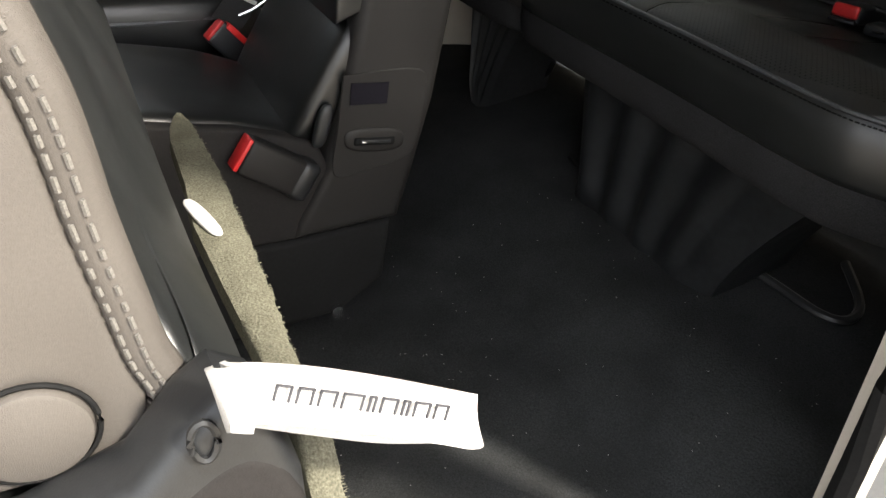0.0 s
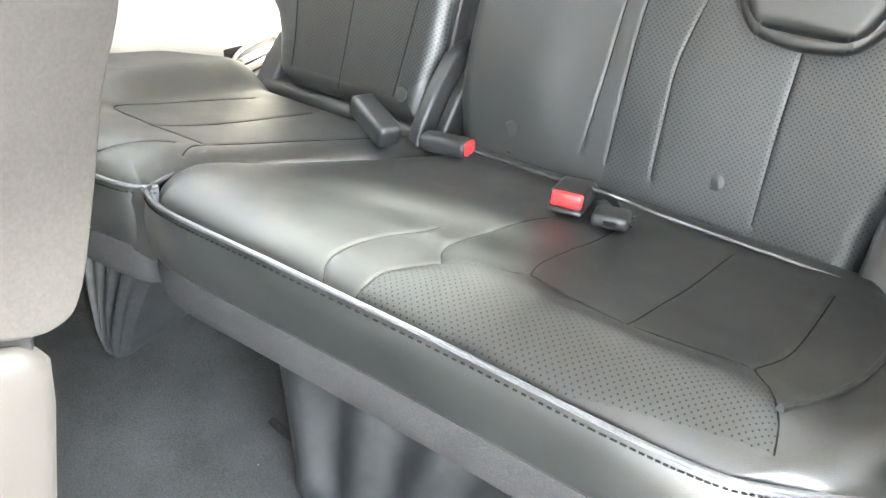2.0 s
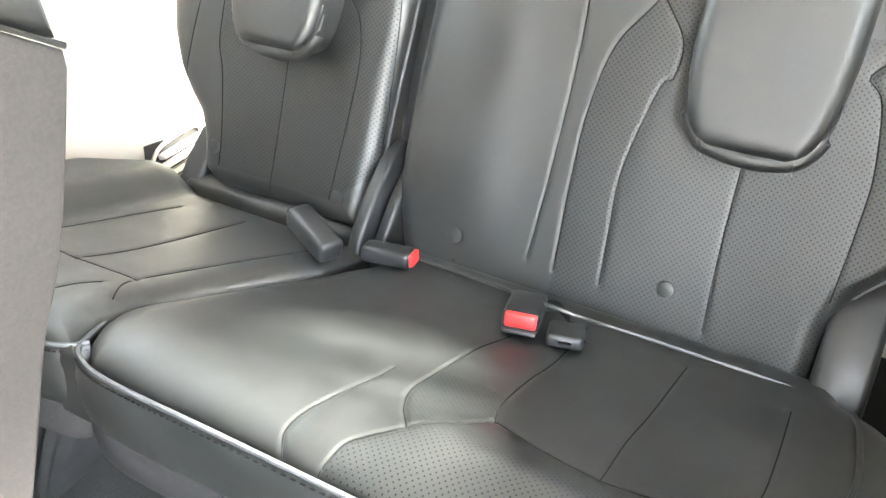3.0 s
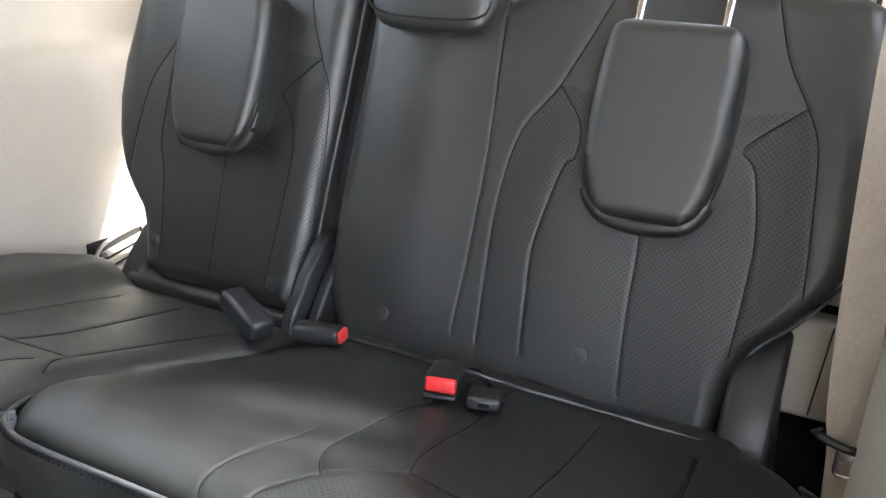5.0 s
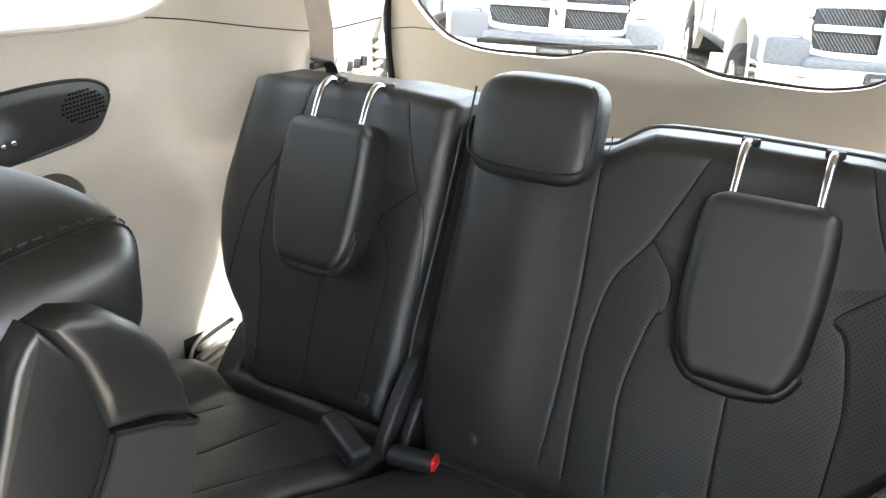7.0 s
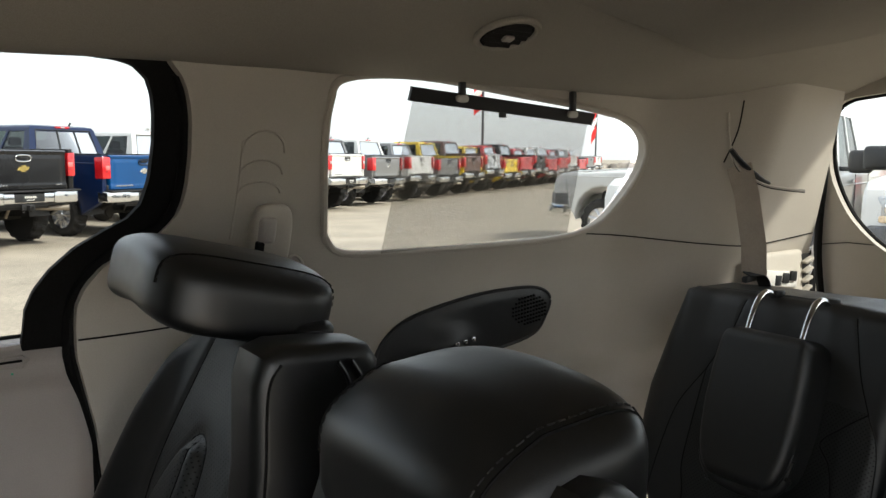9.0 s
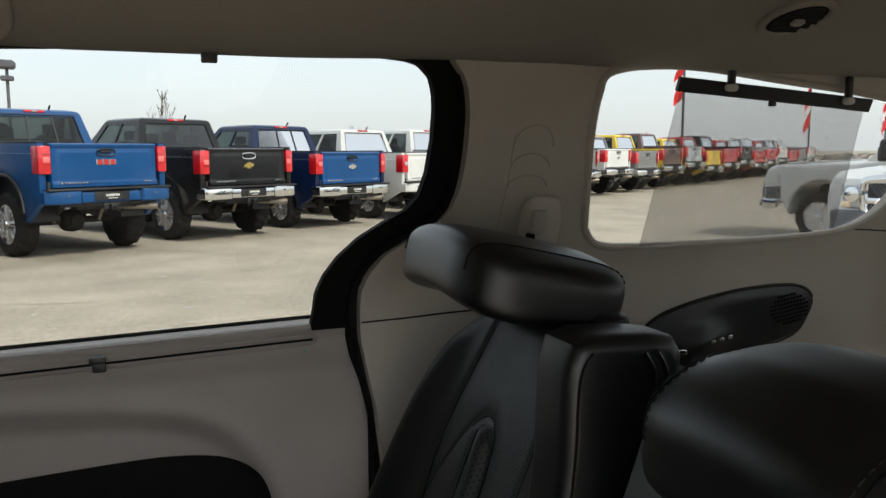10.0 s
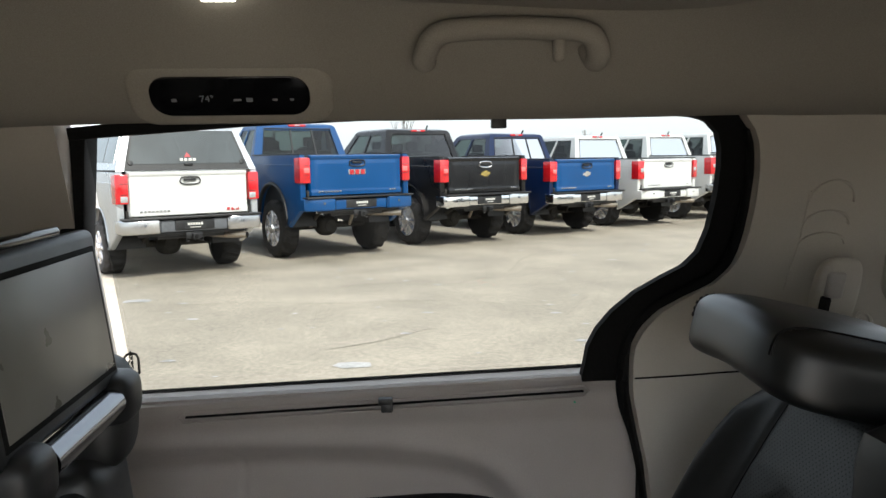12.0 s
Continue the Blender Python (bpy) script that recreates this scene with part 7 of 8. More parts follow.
    if detail > 1:
        P("name_strip", bar_glyphs(bmesh.new(), -0.50, -1.136, gz - gh / 2 + 0.075, 8, 0.42, 0.026), STEEL, tg, "row of plain metal letter bars")
        P("name_strip", bar_glyphs(bmesh.new(), 0.66, -1.136, gz - gh / 2 + 0.075, 3, 0.13, 0.024), STEEL if badge != "smallred" else gate, tg)
    # Tail lamps wrap round the corners.
    lz = 1.125 + L + 0.85 * up
    for s in (-1, 1):
        lp = P("tail_lamp", extrude_poly([(s * 0.845, -1.152), (s * 0.95, -1.152), (s * 1.004, -1.125), (s * 1.013, -1.02), (s * 1.010, -0.935), (s * 0.845, -1.0)], 0.40, "z", pose(0, 0, lz), 0.016, 2), TAIL)
        P("reverse_lens", rbox(0.10, 0.02, 0.085, 0.01, 2, pose(s * 0.90, -1.147, lz - (0.135 if badge == "smallred" else 0.0))), LAMPGLASS if badge in ("smallred", None) else TAILPALE, lp)
        for dz in (0.075, -0.07):
            P("lamp_rib", rbox(0.105, 0.012, 0.010, 0.003, 1, pose(s * 0.90, -1.149, lz + dz)), GRILLE, lp)
    # Bumper: centre bar with a plate recess, corner pads, step cover and lower valance.
    bz = 0.70 + L
    bp = P("rear_bumper", extrude_poly([(-0.50, -1.13), (-0.46, -1.25), (0.46, -1.25), (0.50, -1.13)], 0.165, "z", pose(0, 0, bz - 0.005), 0.02, 2), bumper if bumper is not STEEL else CLAD)
    for s in (-1, 1):
        P("corner_pad", extrude_poly([(s * 0.47, -1.255), (s * 0.50, -1.295), (s * 0.90, -1.275), (s * 0.985, -1.20), (s * 1.00, -0.98), (s * 0.95, -0.98), (s * 0.92, -1.15), (s * 0.50, -1.15)], 0.20, "z", pose(0, 0, bz), 0.028, 3), bumper, bp)
        P("sensor", cyl(0.018, 0.02, 12, at=pose(s * 0.68, -1.290, bz + 0.02, 90, 0, s * 3)), CLAD, bp)
    P("step_pad", rbox(1.94, 0.19, 0.030, 0.012, 2, pose(0, -1.205, bz + 0.107)), GRILLE, bp)
    P("plate_recess", rbox(0.56, 0.03, 0.145, 0.02, 3, pose(0, -1.243, bz)), GRILLE, bp)
    P("plate", rbox(0.31, 0.01, 0.12, 0.004, 1, pose(0, -1.262, bz)), BLACKPLASTIC, bp)
    if detail > 1:
        P("plate_mark", bar_glyphs(bmesh.new(), 0, -1.268, bz + 0.012, 6, 0.22, 0.036), WHITEPLASTIC, bp, "pale bars of a dealer plate")
        P("plate_mark", bar_glyphs(bmesh.new(), 0, -1.268, bz - 0.034, 8, 0.15, 0.014), WHITEPLASTIC, bp)
    P("valance", rbox(1.5, 0.05, 0.06, 0.015, 2, pose(0, -1.16, bz - 0.115)), GRILLE)
    ht = P("hitch", join(rbox(0.95, 0.07, 0.07, 0.012, 2, pose(0, -1.06, bz - 0.16)), rbox(0.085, 0.26, 0.085, 0.010, 2, pose(0, -1.17, bz - 0.165)), rbox(0.24, 0.03, 0.09, 0.01, 2, pose(0, -1.20, bz - 0.15))), GRILLE)
    P("receiver", rbox(0.055, 0.02, 0.055, 0.004, 1, pose(0, -1.296, bz - 0.165)), RUBBER, ht)
    for s in (-1, 1):
        P("chain_loop", tube([(s * 0.10 + 0.022 * math.cos(q), -1.215, bz - 0.21 + 0.026 * math.sin(q)) for q in np.linspace(0, 2 * math.pi, 12)[:-1]], 0.007, 5, closed=True), GRILLE, ht)
    ex = P("exhaust", tube(smooth_path([(0.30, -0.2, bz - 0.14), (0.36, -0.7, bz - 0.18), (0.50, -1.02, bz - 0.19), (0.74, -1.27, bz - 0.19)], 5), 0.048, 12), PIPE)
    P("exhaust_mouth", tube([(0.735, -1.265, bz - 0.19), (0.748, -1.278, bz - 0.19)], 0.040, 12), RUBBER, ex)
    # Chassis, axle with its housing, springs, dampers and spare.
    P("chassis", join(rbox(0.09, 4.8, 0.15, 0.02, 1, pose(-0.45, 1.4, 0.66 + L)), rbox(0.09, 4.8, 0.15, 0.02, 1, pose(0.45, 1.4, 0.66 + L)), rbox(1.3, 3.4, 0.26, 0.05, 1, pose(0, 2.1, 0.74 + L)), cyl(0.06, 2.2, 10, at=pose(-0.05, 1.2, 0.55 + L, 84, 0, 0))), UNDER)
    P("axle", join(cyl(0.055, 1.5, 14, at=pose(0, 0, R, 0, 90, 0)), pillow(0.38, 0.36, 0.36, 2.4, 12, lambda x, y, z: (x - 0.03, y - 0.02, z + R)), cyl(0.10, 0.05, 14, at=pose(-0.03, -0.19, R, 90, 0, 0))), UNDER)
    for s in (-1, 1):
        P("leaf_spring", tube(smooth_path([(s * 0.52, -0.82, 0.56 + L), (s * 0.52, -0.4, R + 0.07), (s * 0.52, 0, R + 0.045), (s * 0.52, 0.4, R + 0.07), (s * 0.52, 0.75, 0.56 + L)], 4), 0.032, 6, flat=0.8, up=(1, 0, 0)), UNDER)
        P("damper", cyl(0.030, 0.50, 10, at=pose(s * 0.40, -0.24, R + 0.22, 24, s * 8, 0)), PIPE if lift > 0.12 else UNDER)
        if lift > 0.12:
            P("traction_bar", tube([(s * 0.62, -0.02, R - 0.02), (s * 0.55, 1.2, 0.60 + L)], 0.028, 8), UNDER)
    P("spare_wheel", cyl(0.36, 0.22, 28, bevel=0.04, at=pose(0, -0.62, 0.66 + L * 0.9)), TYRE)
    tyre, rim = wheel_meshes(R)
    for s in (-1, 1):
        for yc in (0.0, 3.65):
            w = new("wheel")
            w.parent = t
            w.matrix_basis = pose(s * 0.865, yc, R, 20 * yc, 0, 0 if s > 0 else 180)
            for nm, me in (("tyre", tyre), ("rim", rim)):
                o2 = new(nm, me)
                o2.parent = w
    # Cab: lower body with bonnet, hollow glasshouse of posts, roof and panes.
    z0, z1 = 0.55 + L, 1.27 + L + 0.8 * up
    cabside = [(0.84, z0), (0.83, z1 - 0.05), (0.86, z1), (cab - 0.05, z1), (cab + 0.05, z1 - 0.02), (4.40, 1.20 + L), (4.56, 1.13 + L), (4.62, 1.0 + L), (4.62, 0.62 + L), (4.30, 0.55 + L)] + arch(3.65, ra) + [(2.9, z0 - 0.05)]
    cb = P("cab_body", extrude_poly(cabside, 1.98, "x", None, 0.06, 4), body)
    for s in (-1, 1):
        P("sill_trim", rbox(0.05, 2.0, 0.09, 0.02, 2, pose(s * 0.985, 1.9, z0 + 0.03)), CLAD, cb)
        P("waist_crease", tube([(s * 0.993, y, z1 - 0.13) for y in (0.9, 1.9, 2.9, 4.2)], 0.013, 6, flat=0.6), body, cb)
        P("door_gap", tube([(s * 0.992, 0.95, z0 + 0.12), (s * 0.992, 0.95, z1 - 0.02)], 0.005, 5), GRILLE, cb)
        P("door_gap", tube([(s * 0.992, (0.95 + cab) / 2, z0 + 0.08), (s * 0.992, (0.95 + cab) / 2, z1 - 0.02)], 0.005, 5), GRILLE, cb)
        P("door_handle", rbox(0.03, 0.20, 0.045, 0.012, 2, pose(s * 1.0, (0.95 + cab) / 2 + 0.22, z1 - 0.09)), body if bumper is not CHROME else CHROME, cb)
    P("seats", join(rbox(1.5, 0.16, 0.50, 0.06, 2, pose(0, 1.22, z1 - 0.05)), *[rbox(0.28, 0.10, 0.18, 0.04, 2, pose(x, 1.24, z1 + 0.30)) for x in (-0.42, 0.42)], *[rbox(0.50, 0.14, 0.62, 0.06, 2, pose(x, cab - 1.0, z1 - 0.05)) for x in (-0.42, 0.42)], *[rbox(0.28, 0.10, 0.18, 0.04, 2, pose(x, cab - 1.03, z1 + 0.36)) for x in (-0.42, 0.42)]), GRILLE)
    zr = 2.06 + L
    re = cab - 0.72
    ring0 = [(-0.945, 0.87, z1 - 0.03), (0.945, 0.87, z1 - 0.03), (0.945, cab, z1 - 0.04), (-0.945, cab, z1 - 0.04)]
    ring1 = [(-0.775, 1.06, zr - 0.075), (0.775, 1.06, zr - 0.075), (0.775, re, zr - 0.075), (-0.775, re, zr - 0.075)]
    ringm = [(-0.735, 1.09, zr - 0.028), (0.735, 1.09, zr - 0.028), (0.735, re - 0.06, zr - 0.025), (-0.735, re - 0.06, zr - 0.025)]
    ring2 = [(-0.62, 1.22, zr), (0.62, 1.22, zr), (0.62, re - 0.22, zr), (-0.62, re - 0.22, zr)]
    ct = P("roof", prism([[(x * 1.01, y + (0.01 if y > 1.5 else -0.01), z - 0.05) for x, y, z in ring1], ring1, ringm, ring2]), body, angle=45)
    def between(a, b2, t2):
        return Vector(a).lerp(Vector(b2), t2)
    def on_face(i, j, u, v, r0, r1):
        return between(between(r0[i], r0[j], u), between(r1[i], r1[j], u), v)
    def win(i, j, u0, u1, v0, v1, off, r0=None, r1=None, thick=0.02):
        r0, r1 = r0 or ring0, r1 or ring1
        pts = [on_face(i, j, u, v, r0, r1) for u, v in ((u0, v0), (u1, v0), (u1, v1), (u0, v1))]
        n = (pts[1] - pts[0]).cross(pts[3] - pts[0]).normalized()
        bm = bmesh.new()
        bm.faces.new([bm.verts.new(p + n * off) for p in pts])
        if thick:
            ext = bmesh.ops.extrude_face_region(bm, geom=list(bm.faces))
            for v in ext["geom"]:
                if isinstance(v, bmesh.types.BMVert):
                    v.co -= n * thick
        return bm
    # Posts are strips of each side between the panes.
    for i, j, cuts in ((0, 1, ((0, 0.085), (0.915, 1))), (2, 3, ((0, 0.06), (0.94, 1))), (1, 2, ((0, 0.10), (0.46, 0.50), (0.87, 1))), (3, 0, ((0, 0.13), (0.50, 0.54), (0.90, 1)))):
        for u0, u1 in cuts:
            P("post", win(i, j, u0, u1, 0, 1, 0.0, thick=0.05), body, ct)
        P("lower_frame", win(i, j, 0, 1, 0, 0.09, 0.0, thick=0.05), body, ct)
    P("rear_window", win(0, 1, 0.08, 0.92, 0.08, 0.97, -0.012, thick=0), TRUCKGLASS)
    P("window_gasket", tube([on_face(0, 1, u, v, ring0, ring1) + Vector((0, -0.006, 0)) for u, v in ((0.085, 0.09), (0.915, 0.09), (0.915, 0.965), (0.085, 0.965))], 0.012, 6, closed=True), GRILLE, ct)
    if back_bar:
        for u in (0.40, 0.66):
            P("slider_bar", win(0, 1, u, u + 0.018, 0.09, 0.96, 0.0, thick=0.02), GRILLE, ct)
    P("windscreen", win(2, 3, 0.06, 0.94, 0.06, 0.98, -0.012, thick=0), TRUCKGLASS)
    P("window_gasket", tube([on_face(2, 3, u, v, ring0, ring1) + Vector((0, 0.006, 0)) for u, v in ((0.06, 0.07), (0.94, 0.07), (0.94, 0.975), (0.06, 0.975))], 0.014, 6, closed=True), GRILLE, ct)
    for i, j, spans in ((1, 2, ((0.10, 0.46), (0.50, 0.87))), (3, 0, ((0.13, 0.50), (0.54, 0.90)))):
        for u0, u1 in spans:
            P("side_window", win(i, j, u0, u1, 0.09, 0.98, -0.012, thick=0), PRIVACY if (i, u0) in ((1, 0.10), (3, 0.54)) else TRUCKGLASS)
    sl = P("stop_lamp", rbox(0.34, 0.05, 0.045, 0.014, 2, pose(0, 1.075, zr - 0.040)), TAIL, ct)
    P("cargo_lens", rbox(0.10, 0.052, 0.030, 0.01, 2, pose(0, 1.072, zr - 0.040)), LAMPGLASS, ct)
    P("aerial", tube([(0.35, 1.3, zr), (0.35, 1.24, zr + 0.07)], 0.018, 6), GRILLE, ct)
    for s in (-1, 1):
        mr = P("mirror", rbox(0.25, 0.13, 0.25, 0.05, 3, pose(s * 1.13, cab - 0.35, z1 + 0.13)), body if detail > 1 and not front else BLACKPLASTIC)
        P("mirror_glass", rbox(0.20, 0.01, 0.20, 0.02, 2, pose(s * 1.13, cab - 0.418, z1 + 0.13)), CHROME, mr)
        P("mirror_arm", rbox(0.16, 0.06, 0.05, 0.015, 2, pose(s * 0.98, cab - 0.33, z1 + 0.05)), BLACKPLASTIC, mr)
    if cap:
        cz = rail
        c0 = [(-0.985, -1.10, cz), (0.985, -1.10, cz), (0.985, 0.80, cz + 0.02), (-0.985, 0.80, cz + 0.02)]
        c1 = [(-0.80, -0.90, cz + 0.56), (0.80, -0.90, cz + 0.56), (0.78, 0.78, cz + 0.58), (-0.78, 0.78, cz + 0.58)]
        c2 = [(-0.73, -0.84, cz + 0.60), (0.73, -0.84, cz + 0.60), (0.72, 0.74, cz + 0.62), (-0.72, 0.74, cz + 0.62)]
        c3 = [(-0.58, -0.70, cz + 0.625), (0.58, -0.70, cz + 0.625), (0.58, 0.64, cz + 0.645), (-0.58, 0.64, cz + 0.645)]
        cp = P("bed_cap", prism([c0, c1, c2, c3]), cap, None, "fibreglass bed cap", angle=30)
        P("cap_hatch", win(0, 1, 0.055, 0.945, 0.012, 0.985, 0.014, c0, c1), GRILLE, cp, "black framed hatch")
        P("cap_window", win(0, 1, 0.075, 0.925, 0.16, 0.96, 0.020, c0, c1), CARGLASS, cp)
        for i, j, u0, u1 in ((3, 0, 0.06, 0.58), (3, 0, 0.60, 0.92), (1, 2, 0.06, 0.40), (1, 2, 0.42, 0.92)):
            P("cap_side_window", win(i, j, u0, u1, 0.2, 0.86, 0.008, c0, c1), CARGLASS, cp)
        P("cap_handle", pillow(0.13, 0.05, 0.05, 3, 8, lambda x, y, z: (x, y - 1.085, z + cz + 0.085)), GRILLE, cp)
        P("cap_badge", bar_glyphs(bmesh.new(), 0.0, -1.078, cz + 0.150, 4, 0.24, 0.040), WHITEPLASTIC, cp, "white bars of a small emblem")
        P("cap_badge", extrude_poly([(-0.045, 0), (0.045, 0), (0, 0.075)], 0.01, "y", pose(0, -1.060, cz + 0.185, -20, 0, 0)), REDPAINT, cp, "small red emblem")
        for s in (-1, 1):
            P("cap_lock", cyl(0.036, 0.03, 14, bevel=0.006, at=pose(s * 0.78, -1.075, cz + 0.11, 70, 0, 0)), GRILLE, cp)
            P("cap_strut", tube([(s * 0.38, -0.905, cz + 0.55), (s * 0.37, -0.93, cz + 0.51)], 0.012, 6), GRILLE, cp)
    if front:
        # Grille with cross bars, wrapped lamps and a two-tone bumper.
        P("grille_back", rbox(1.22, 0.06, 0.42, 0.05, 3, pose(0, 4.63, 0.92 + L)), GRILLE)
        fp = [(-0.64, 1.06), (-0.55, 1.125), (0, 1.15), (0.55, 1.125), (0.64, 1.06), (0.62, 0.80), (0.52, 0.715), (0, 0.70), (-0.52, 0.715), (-0.62, 0.80)]
        gf = P("grille_frame", tube(smooth_path([(x, 4.70 - 0.10 * abs(x), z + L) for x, z in fp], 6, True), 0.038, 10, closed=True, flat=1.2), CHROME)
        P("grille_bar", rbox(1.2, 0.05, 0.062, 0.02, 3, pose(0, 4.69, 0.935 + L)), CHROME, gf)
        P("grille_bar", rbox(0.15, 0.06, 0.40, 0.03, 3, pose(0, 4.70, 0.925 + L)), CHROME, gf)
        P("grille_emblem", extrude_poly([(-0.065, 0.075), (0.065, 0.075), (0.06, -0.02), (0, -0.08), (-0.06, -0.02)], 0.03, "y", pose(0, 4.74, 0.985 + L), 0.01, 2), STEEL, gf, "plain metal shield emblem")
        lou = bmesh.new()
        for i in range(16):
            for s in (-1, 1):
                for zz in (1.03, 0.82):
                    join(lou, rbox(0.008, 0.02, 0.17, 0.002, 1, pose(s * (0.11 + 0.029 * i), 4.665, zz + L, 0, 38, 0)))
        P("grille_mesh", lou, CLAD, gf)
        for s in (-1, 1):
            hl = P("headlamp", extrude_poly([(s * 0.655, 4.66), (s * 0.84, 4.62), (s * 0.965, 4.52), (s * 0.995, 4.34), (s * 0.93, 4.34), (s * 0.66, 4.50)], 0.235, "z", pose(0, 0, 0.965 + L), 0.03, 3), LAMPGLASS)
            P("lamp_bowl", cyl(0.075, 0.03, 20, bevel=0.01, at=pose(s * 0.745, 4.645, 0.985 + L, 90, 0, s * -12)), CHROME, hl)
            P("indicator", rbox(0.15, 0.03, 0.06, 0.01, 2, pose(s * 0.83, 4.615, 0.89 + L, 0, 0, s * -24)), AMBER, hl)
            P("fascia", extrude_poly([(s * 0.60, 4.72), (s * 0.86, 4.70), (s * 0.99, 4.58), (s * 1.0, 4.32), (s * 0.9, 4.32), (s * 0.60, 4.5)], 0.235, "z", pose(0, 0, 0.72 + L), 0.03, 3), CLAD)
            P("fog_lamp", cyl(0.06, 0.05, 18, at=pose(s * 0.74, 4.755, 0.50 + L, 90, 0, 0)), LAMPGLASS)
            P("bonnet_crease", tube([(s * 0.50, 4.45, 1.215 + L), (s * 0.58, 3.8, 1.255 + L), (s * 0.62, 3.1, 1.30 + L)], 0.014, 6), body)
        P("bumper_top", rbox(1.30, 0.16, 0.10, 0.04, 4, pose(0, 4.70, 0.645 + L)), CLAD)
        fb = P("front_bumper", extrude_poly([(-1.0, 4.40), (-0.98, 4.62), (-0.80, 4.76), (0, 4.82), (0.80, 4.76), (0.98, 4.62), (1.0, 4.40), (0.9, 4.40), (0.75, 4.6), (-0.75, 4.6), (-0.9, 4.40)], 0.19, "z", pose(0, 0, 0.525 + L), 0.04, 4), CHROME)
        P("plate", rbox(0.32, 0.02, 0.10, 0.005, 1, pose(0, 4.83, 0.56 + L)), BLACKPLASTIC, fb)
        P("plate_mark", rbox(0.24, 0.01, 0.025, 0.002, 1, pose(0, 4.843, 0.56 + L)), CLAD, fb)
        P("bonnet", pillow(1.55, 0.16, 1.75, 4, 16, lambda x, y, z: (x, y + 3.72, z + 1.215 + L - 0.075 * (y + 0.65))), body)
        for x in (-0.62, 0.05):
            P("wiper", tube([(x, cab - 0.02, z1 + 0.01), (x + 0.55, cab - 0.07, z1 + 0.055)], 0.010, 6), GRILLE)
        P("inside_mirror", rbox(0.24, 0.03, 0.07, 0.015, 2, pose(0, re + 0.08, zr - 0.17)), GRILLE)
    t.matrix_basis = at
    return t


def bay(x, y, turn):
    return Matrix.Translation((x, y, GROUND)) @ pose(0, 0, 0, 0, 0, turn)


# The near row: parked nose-in, tails towards the van.
HEAD = -59.0
fwd = Vector((math.cos(radians(90 + HEAD)), math.sin(radians(90 + HEAD)), 0))
right = Vector((fwd.y, -fwd.x, 0))
first = Vector((12.6, 2.59, 0)) - right * 0.87
def row(k):
    p = first + Vector((1.565, -2.28, 0)) * k
    return bay(p.x, p.y, HEAD)
# SILVER on this truck's body and cap paints its white sides in shade.
truck(row(0), "white pickup truck, sides in silver for their shade, with a glazed bed cap", SILVER, WHITE, SILVER, 0.05, 0.40, "smallred", STEEL, up=0.10)
truck(row(1), "lifted bright blue pickup truck with large off-road tyres", BLUE, BLUE, None, 0.22, 0.49, "red", BLUE, flare=GRILLE, cab=2.45, back_bar=True)
truck(row(2), "lifted black pickup truck with chrome bumper", BLACKPAINT, BLACKPAINT, None, 0.15, 0.46, GOLD, CHROME)
truck(row(3), "blue pickup truck with chrome bumper and sliding rear window", SHADED_BLUE, BLUE, None, 0.08, 0.42, CHROME, CHROME, back_bar=True)
truck(row(4), "white pickup truck with white bumper", WHITE, WHITE, None, 0.05, 0.41, None, WHITE)
truck(row(5), "white pickup truck with dark wheel flares", WHITE, WHITE, None, 0.10, 0.44, None, CHROME, flare=GRILLE)
truck(row(6), "lifted white pickup truck further along the row", WHITE, WHITE, None, 0.16, 0.46, None, CHROME)
truck(row(7), "dark grey pickup truck with chrome bumper in the row", GREY, GREY, None, 0.10, 0.42, CHROME, CHROME, 1)
truck(row(8), "white pickup truck with chrome bumper in the row", WHITE, WHITE, None, 0.14, 0.42, CHROME, CHROME, 1)
for k, (pt, gt, txt) in enumerate(((GREY, GREY, "grey pickup truck far along the row"), (YELLOW, BROWN, "yellow pickup truck with a bronze tailgate"), (BROWN, SILVER, "bronze pickup truck with a pale tailgate"), (YELLOW, YELLOW, "bright yellow pickup truck far along the row"), (REDPAINT, REDPAINT, "red pickup truck far along the row"), (BLACKPAINT, BLACKPAINT, "black pickup truck far along the row"), (REDPAINT, REDPAINT, "dark red pickup truck far along the row"), (WHITE, REDPAINT, "white pickup truck with a red tailgate far along"), (WHITE, WHITE, "white pickup truck at the far end"), (REDPAINT, REDPAINT, "red pickup truck at the far end"), (GREY, GREY, "grey pickup truck at the far end"), (WHITE, WHITE, "pale pickup truck at the far end"))):
    truck(row(9 + k), txt, pt, gt, None, 0.05 + 0.1 * (k % 3), 0.42, CHROME, CHROME, 1)

# The row behind the van, noses towards it, and one more truck beyond it.
for x, y, turn, up_by in ((3.94, -11.41, 21, 0.20), (1.30, -12.35, 20, 0.16), (6.35, -10.85, 21, 0.16), (7.3, -13.2, -66, 0.10)):
    truck(bay(x, y, turn), "white pickup truck with a chrome cross-bar grille facing the van", WHITE, WHITE, None, up_by, 0.42, None, CHROME, 1, "trucks behind the van", None, True, 0.0)

# Flags, poles, bare trees and the far edge.
POLE = material("pole_grey", (0.10, 0.10, 0.11), 0.6, 0.3)
FLAGRED = material("red_flag_cloth", (0.55, 0.03, 0.03), 0.8, 0, 0.2, (0.1, 0.15))
FLAGWHITE = material("white_flag_cloth", (0.75, 0.75, 0.74), 0.8, 0, 0.2, (0.1, 0.1))


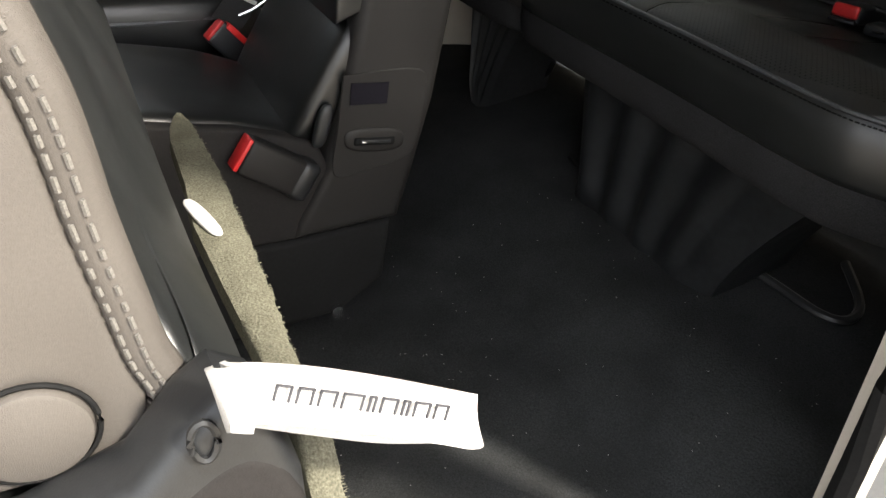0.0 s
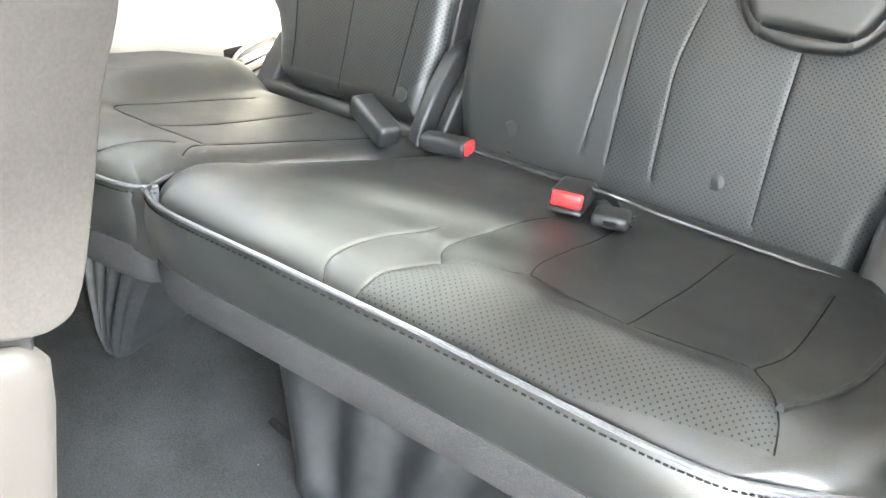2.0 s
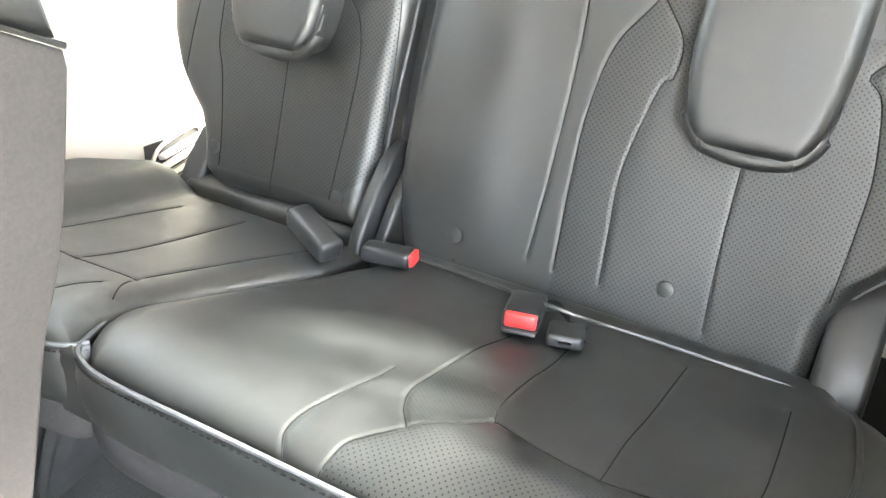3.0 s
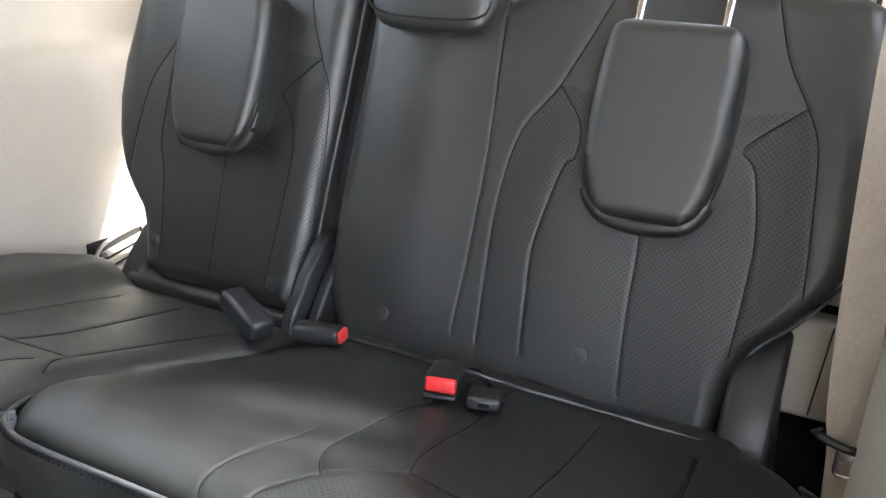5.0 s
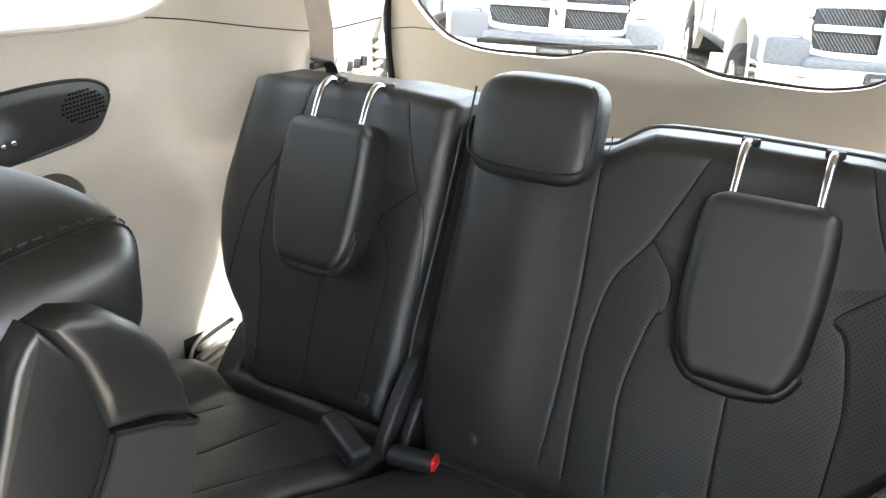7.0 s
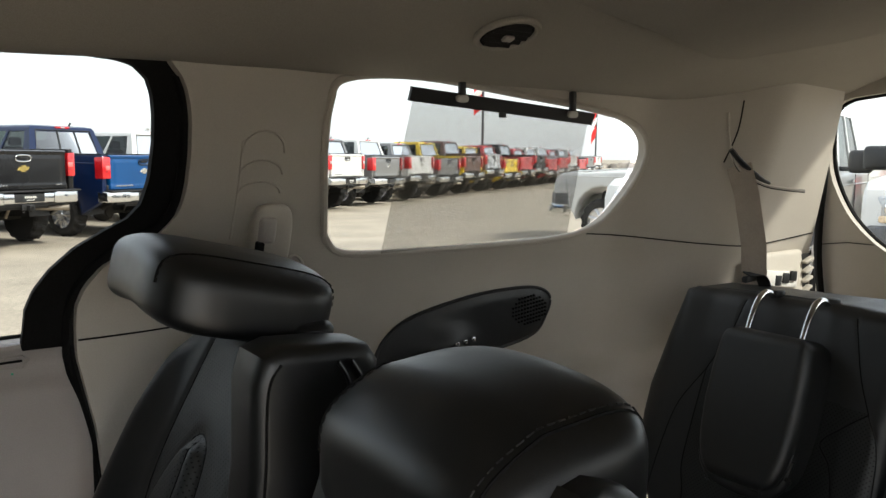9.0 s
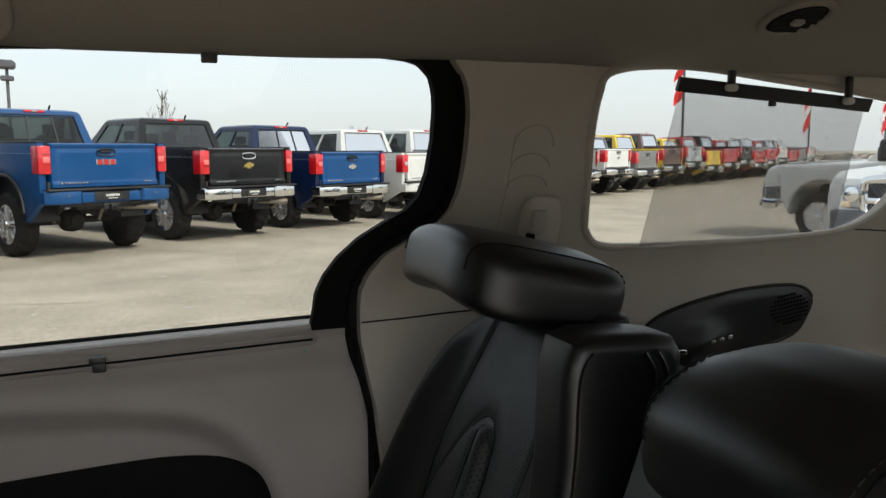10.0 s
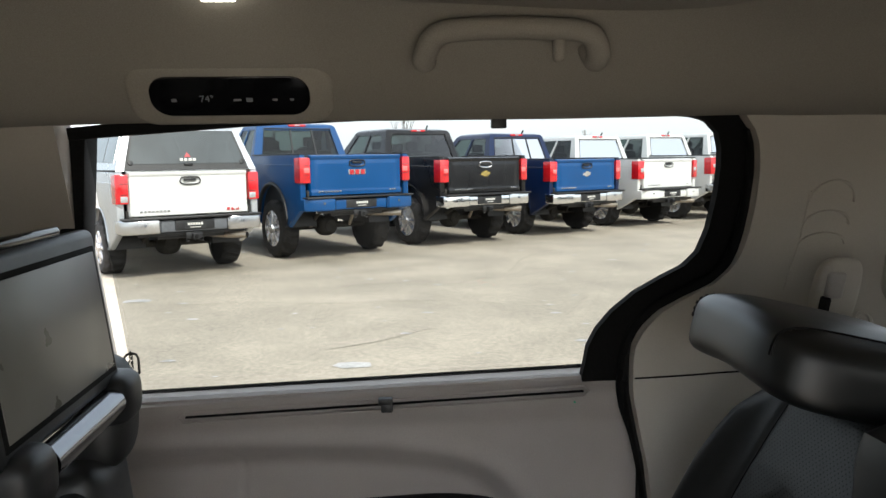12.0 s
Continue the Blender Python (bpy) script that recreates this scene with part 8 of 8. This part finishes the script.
def flag(x, y, h, s, turn):
    f = thing("flag", "red and white banner flag hanging from a tall pole", "flag", "lot flags", at=(x, y, GROUND))
    part("pole", cyl(0.07, h, 10, at=pose(x, y, GROUND + h / 2)), POLE, f)
    def cloth(z0, z1, mat, name):
        n, m = 14, 8
        P = np.zeros((n, m, 3))
        for i in range(n):
            for j in range(m):
                u, v = i / (n - 1), j / (m - 1)
                d = 1.5 * s * u
                P[i, j] = (x + d * math.cos(turn) + 0.1 * math.sin(6 * u + 3 * v), y + d * math.sin(turn) + 0.12 * math.sin(8 * u), GROUND + h - (z0 + (z1 - z0) * v) * s - 1.1 * s * u ** 1.4)
        V, F, _ = grid_mesh(P)
        under(mesh_ob(name, V, F, mat), f)
    cloth(0.1, 0.8, FLAGRED, "top_stripe")
    cloth(0.8, 1.4, FLAGWHITE, "middle_stripe")
    cloth(1.4, 2.4, FLAGRED, "bottom_stripe")


flag(34.6, -26.3, 6.3, 0.75, 2.2)
flag(48, -48, 6.3, 1.05, 2.2)
flag(49, -57, 6.3, 1.05, 2.2)
BARK = material("grey_bark", (0.11, 0.09, 0.075), 0.9, 0, 0.2, (0.05, 0.3))


def bare_tree(x, y, h, seed):
    r = random.Random(seed)
    t = thing("bare_tree", "leafless grey winter tree with thin upright twigs", "tree", "bare trees", at=(x, y, GROUND))
    bm = tube(smooth_path([(x, y, GROUND), (x + 0.1, y, GROUND + h * 0.3), (x, y + 0.1, GROUND + h * 0.6), (x + 0.1, y, GROUND + h)], 3), [0.16 * h / 8 * (1 - 0.8 * i / 9) for i in range(10)], 6)
    part("trunk", bm, BARK, t)
    cr2 = bmesh.new()
    for i in range(26):
        z = GROUND + h * r.uniform(0.25, 0.92)
        q, ln = r.uniform(0, 6.28), h * r.uniform(0.12, 0.34) * (1.15 - (z - GROUND) / h)
        p0 = Vector((x, y, z))
        p1 = p0 + Vector((math.cos(q) * ln * 0.5, math.sin(q) * ln * 0.5, ln * 0.7))
        p2 = p1 + Vector((math.cos(q) * ln * 0.35, math.sin(q) * ln * 0.35, ln * 0.8))
        join(cr2, tube([p0, p1, p2], [0.05 * h / 8, 0.03 * h / 8, 0.01], 4))
        for k in range(4):
            a = p1.lerp(p2, r.uniform(0, 0.9))
            join(cr2, tube([a, a + Vector((r.uniform(-0.3, 0.3), r.uniform(-0.3, 0.3), r.uniform(0.2, 0.6))) * ln], [0.02 * h / 8, 0.006], 3))
    part("crown", cr2, BARK, t)


bare_tree(59.6, -1.65, 5.8, 2)
bare_tree(57.8, -14.7, 3.4, 3)
bare_tree(58.7, -10.9, 3.2, 5)
bare_tree(75, -88, 8, 6)
WOOD = material("far_winter_woods", (0.42, 0.38, 0.34), 0.95, 0, 0.1, (0.7, 0.4), (6, 0.3))
fw = bmesh.new()
rw = random.Random(9)
for i in range(420):
    a = rw.uniform(-1.75, 0.75)
    d = rw.uniform(130, 170)
    x, y = d * math.cos(a), d * math.sin(a)
    h = rw.uniform(0.5, 1.5)
    for k in range(3):
        q = rw.uniform(0, 3.14)
        w = rw.uniform(1.5, 4.5)
        dx, dy = w * math.cos(q), w * math.sin(q)
        hh = h * rw.uniform(0.6, 1.0)
        fw.faces.new([fw.verts.new(p) for p in ((x - dx, y - dy, GROUND), (x + dx, y + dy, GROUND), (x + dx * 0.7, y + dy * 0.7, GROUND + hh * 0.8), (x + dx * 0.1, y, GROUND + hh), (x - dx * 0.6, y - dy * 0.6, GROUND + hh * 0.7))])
tagged(part("backdrop_woods", fw, WOOD, None, "", False), "distant low line of bare winter woods", "woods", "", "stuff")
mast = thing("lattice_mast", "distant grey antenna mast", "mast", at=(95, 12.5, GROUND))
part("pole", cyl(0.16, 11, 8, at=pose(95, 12.5, GROUND + 5.5)), POLE, mast)
part("antenna", join(rbox(1.6, 1.6, 0.9, 0.2, 1, pose(95, 12.5, GROUND + 10.6)), rbox(1.2, 1.2, 0.5, 0.1, 1, pose(95, 12.5, GROUND + 9.2))), POLE, mast)
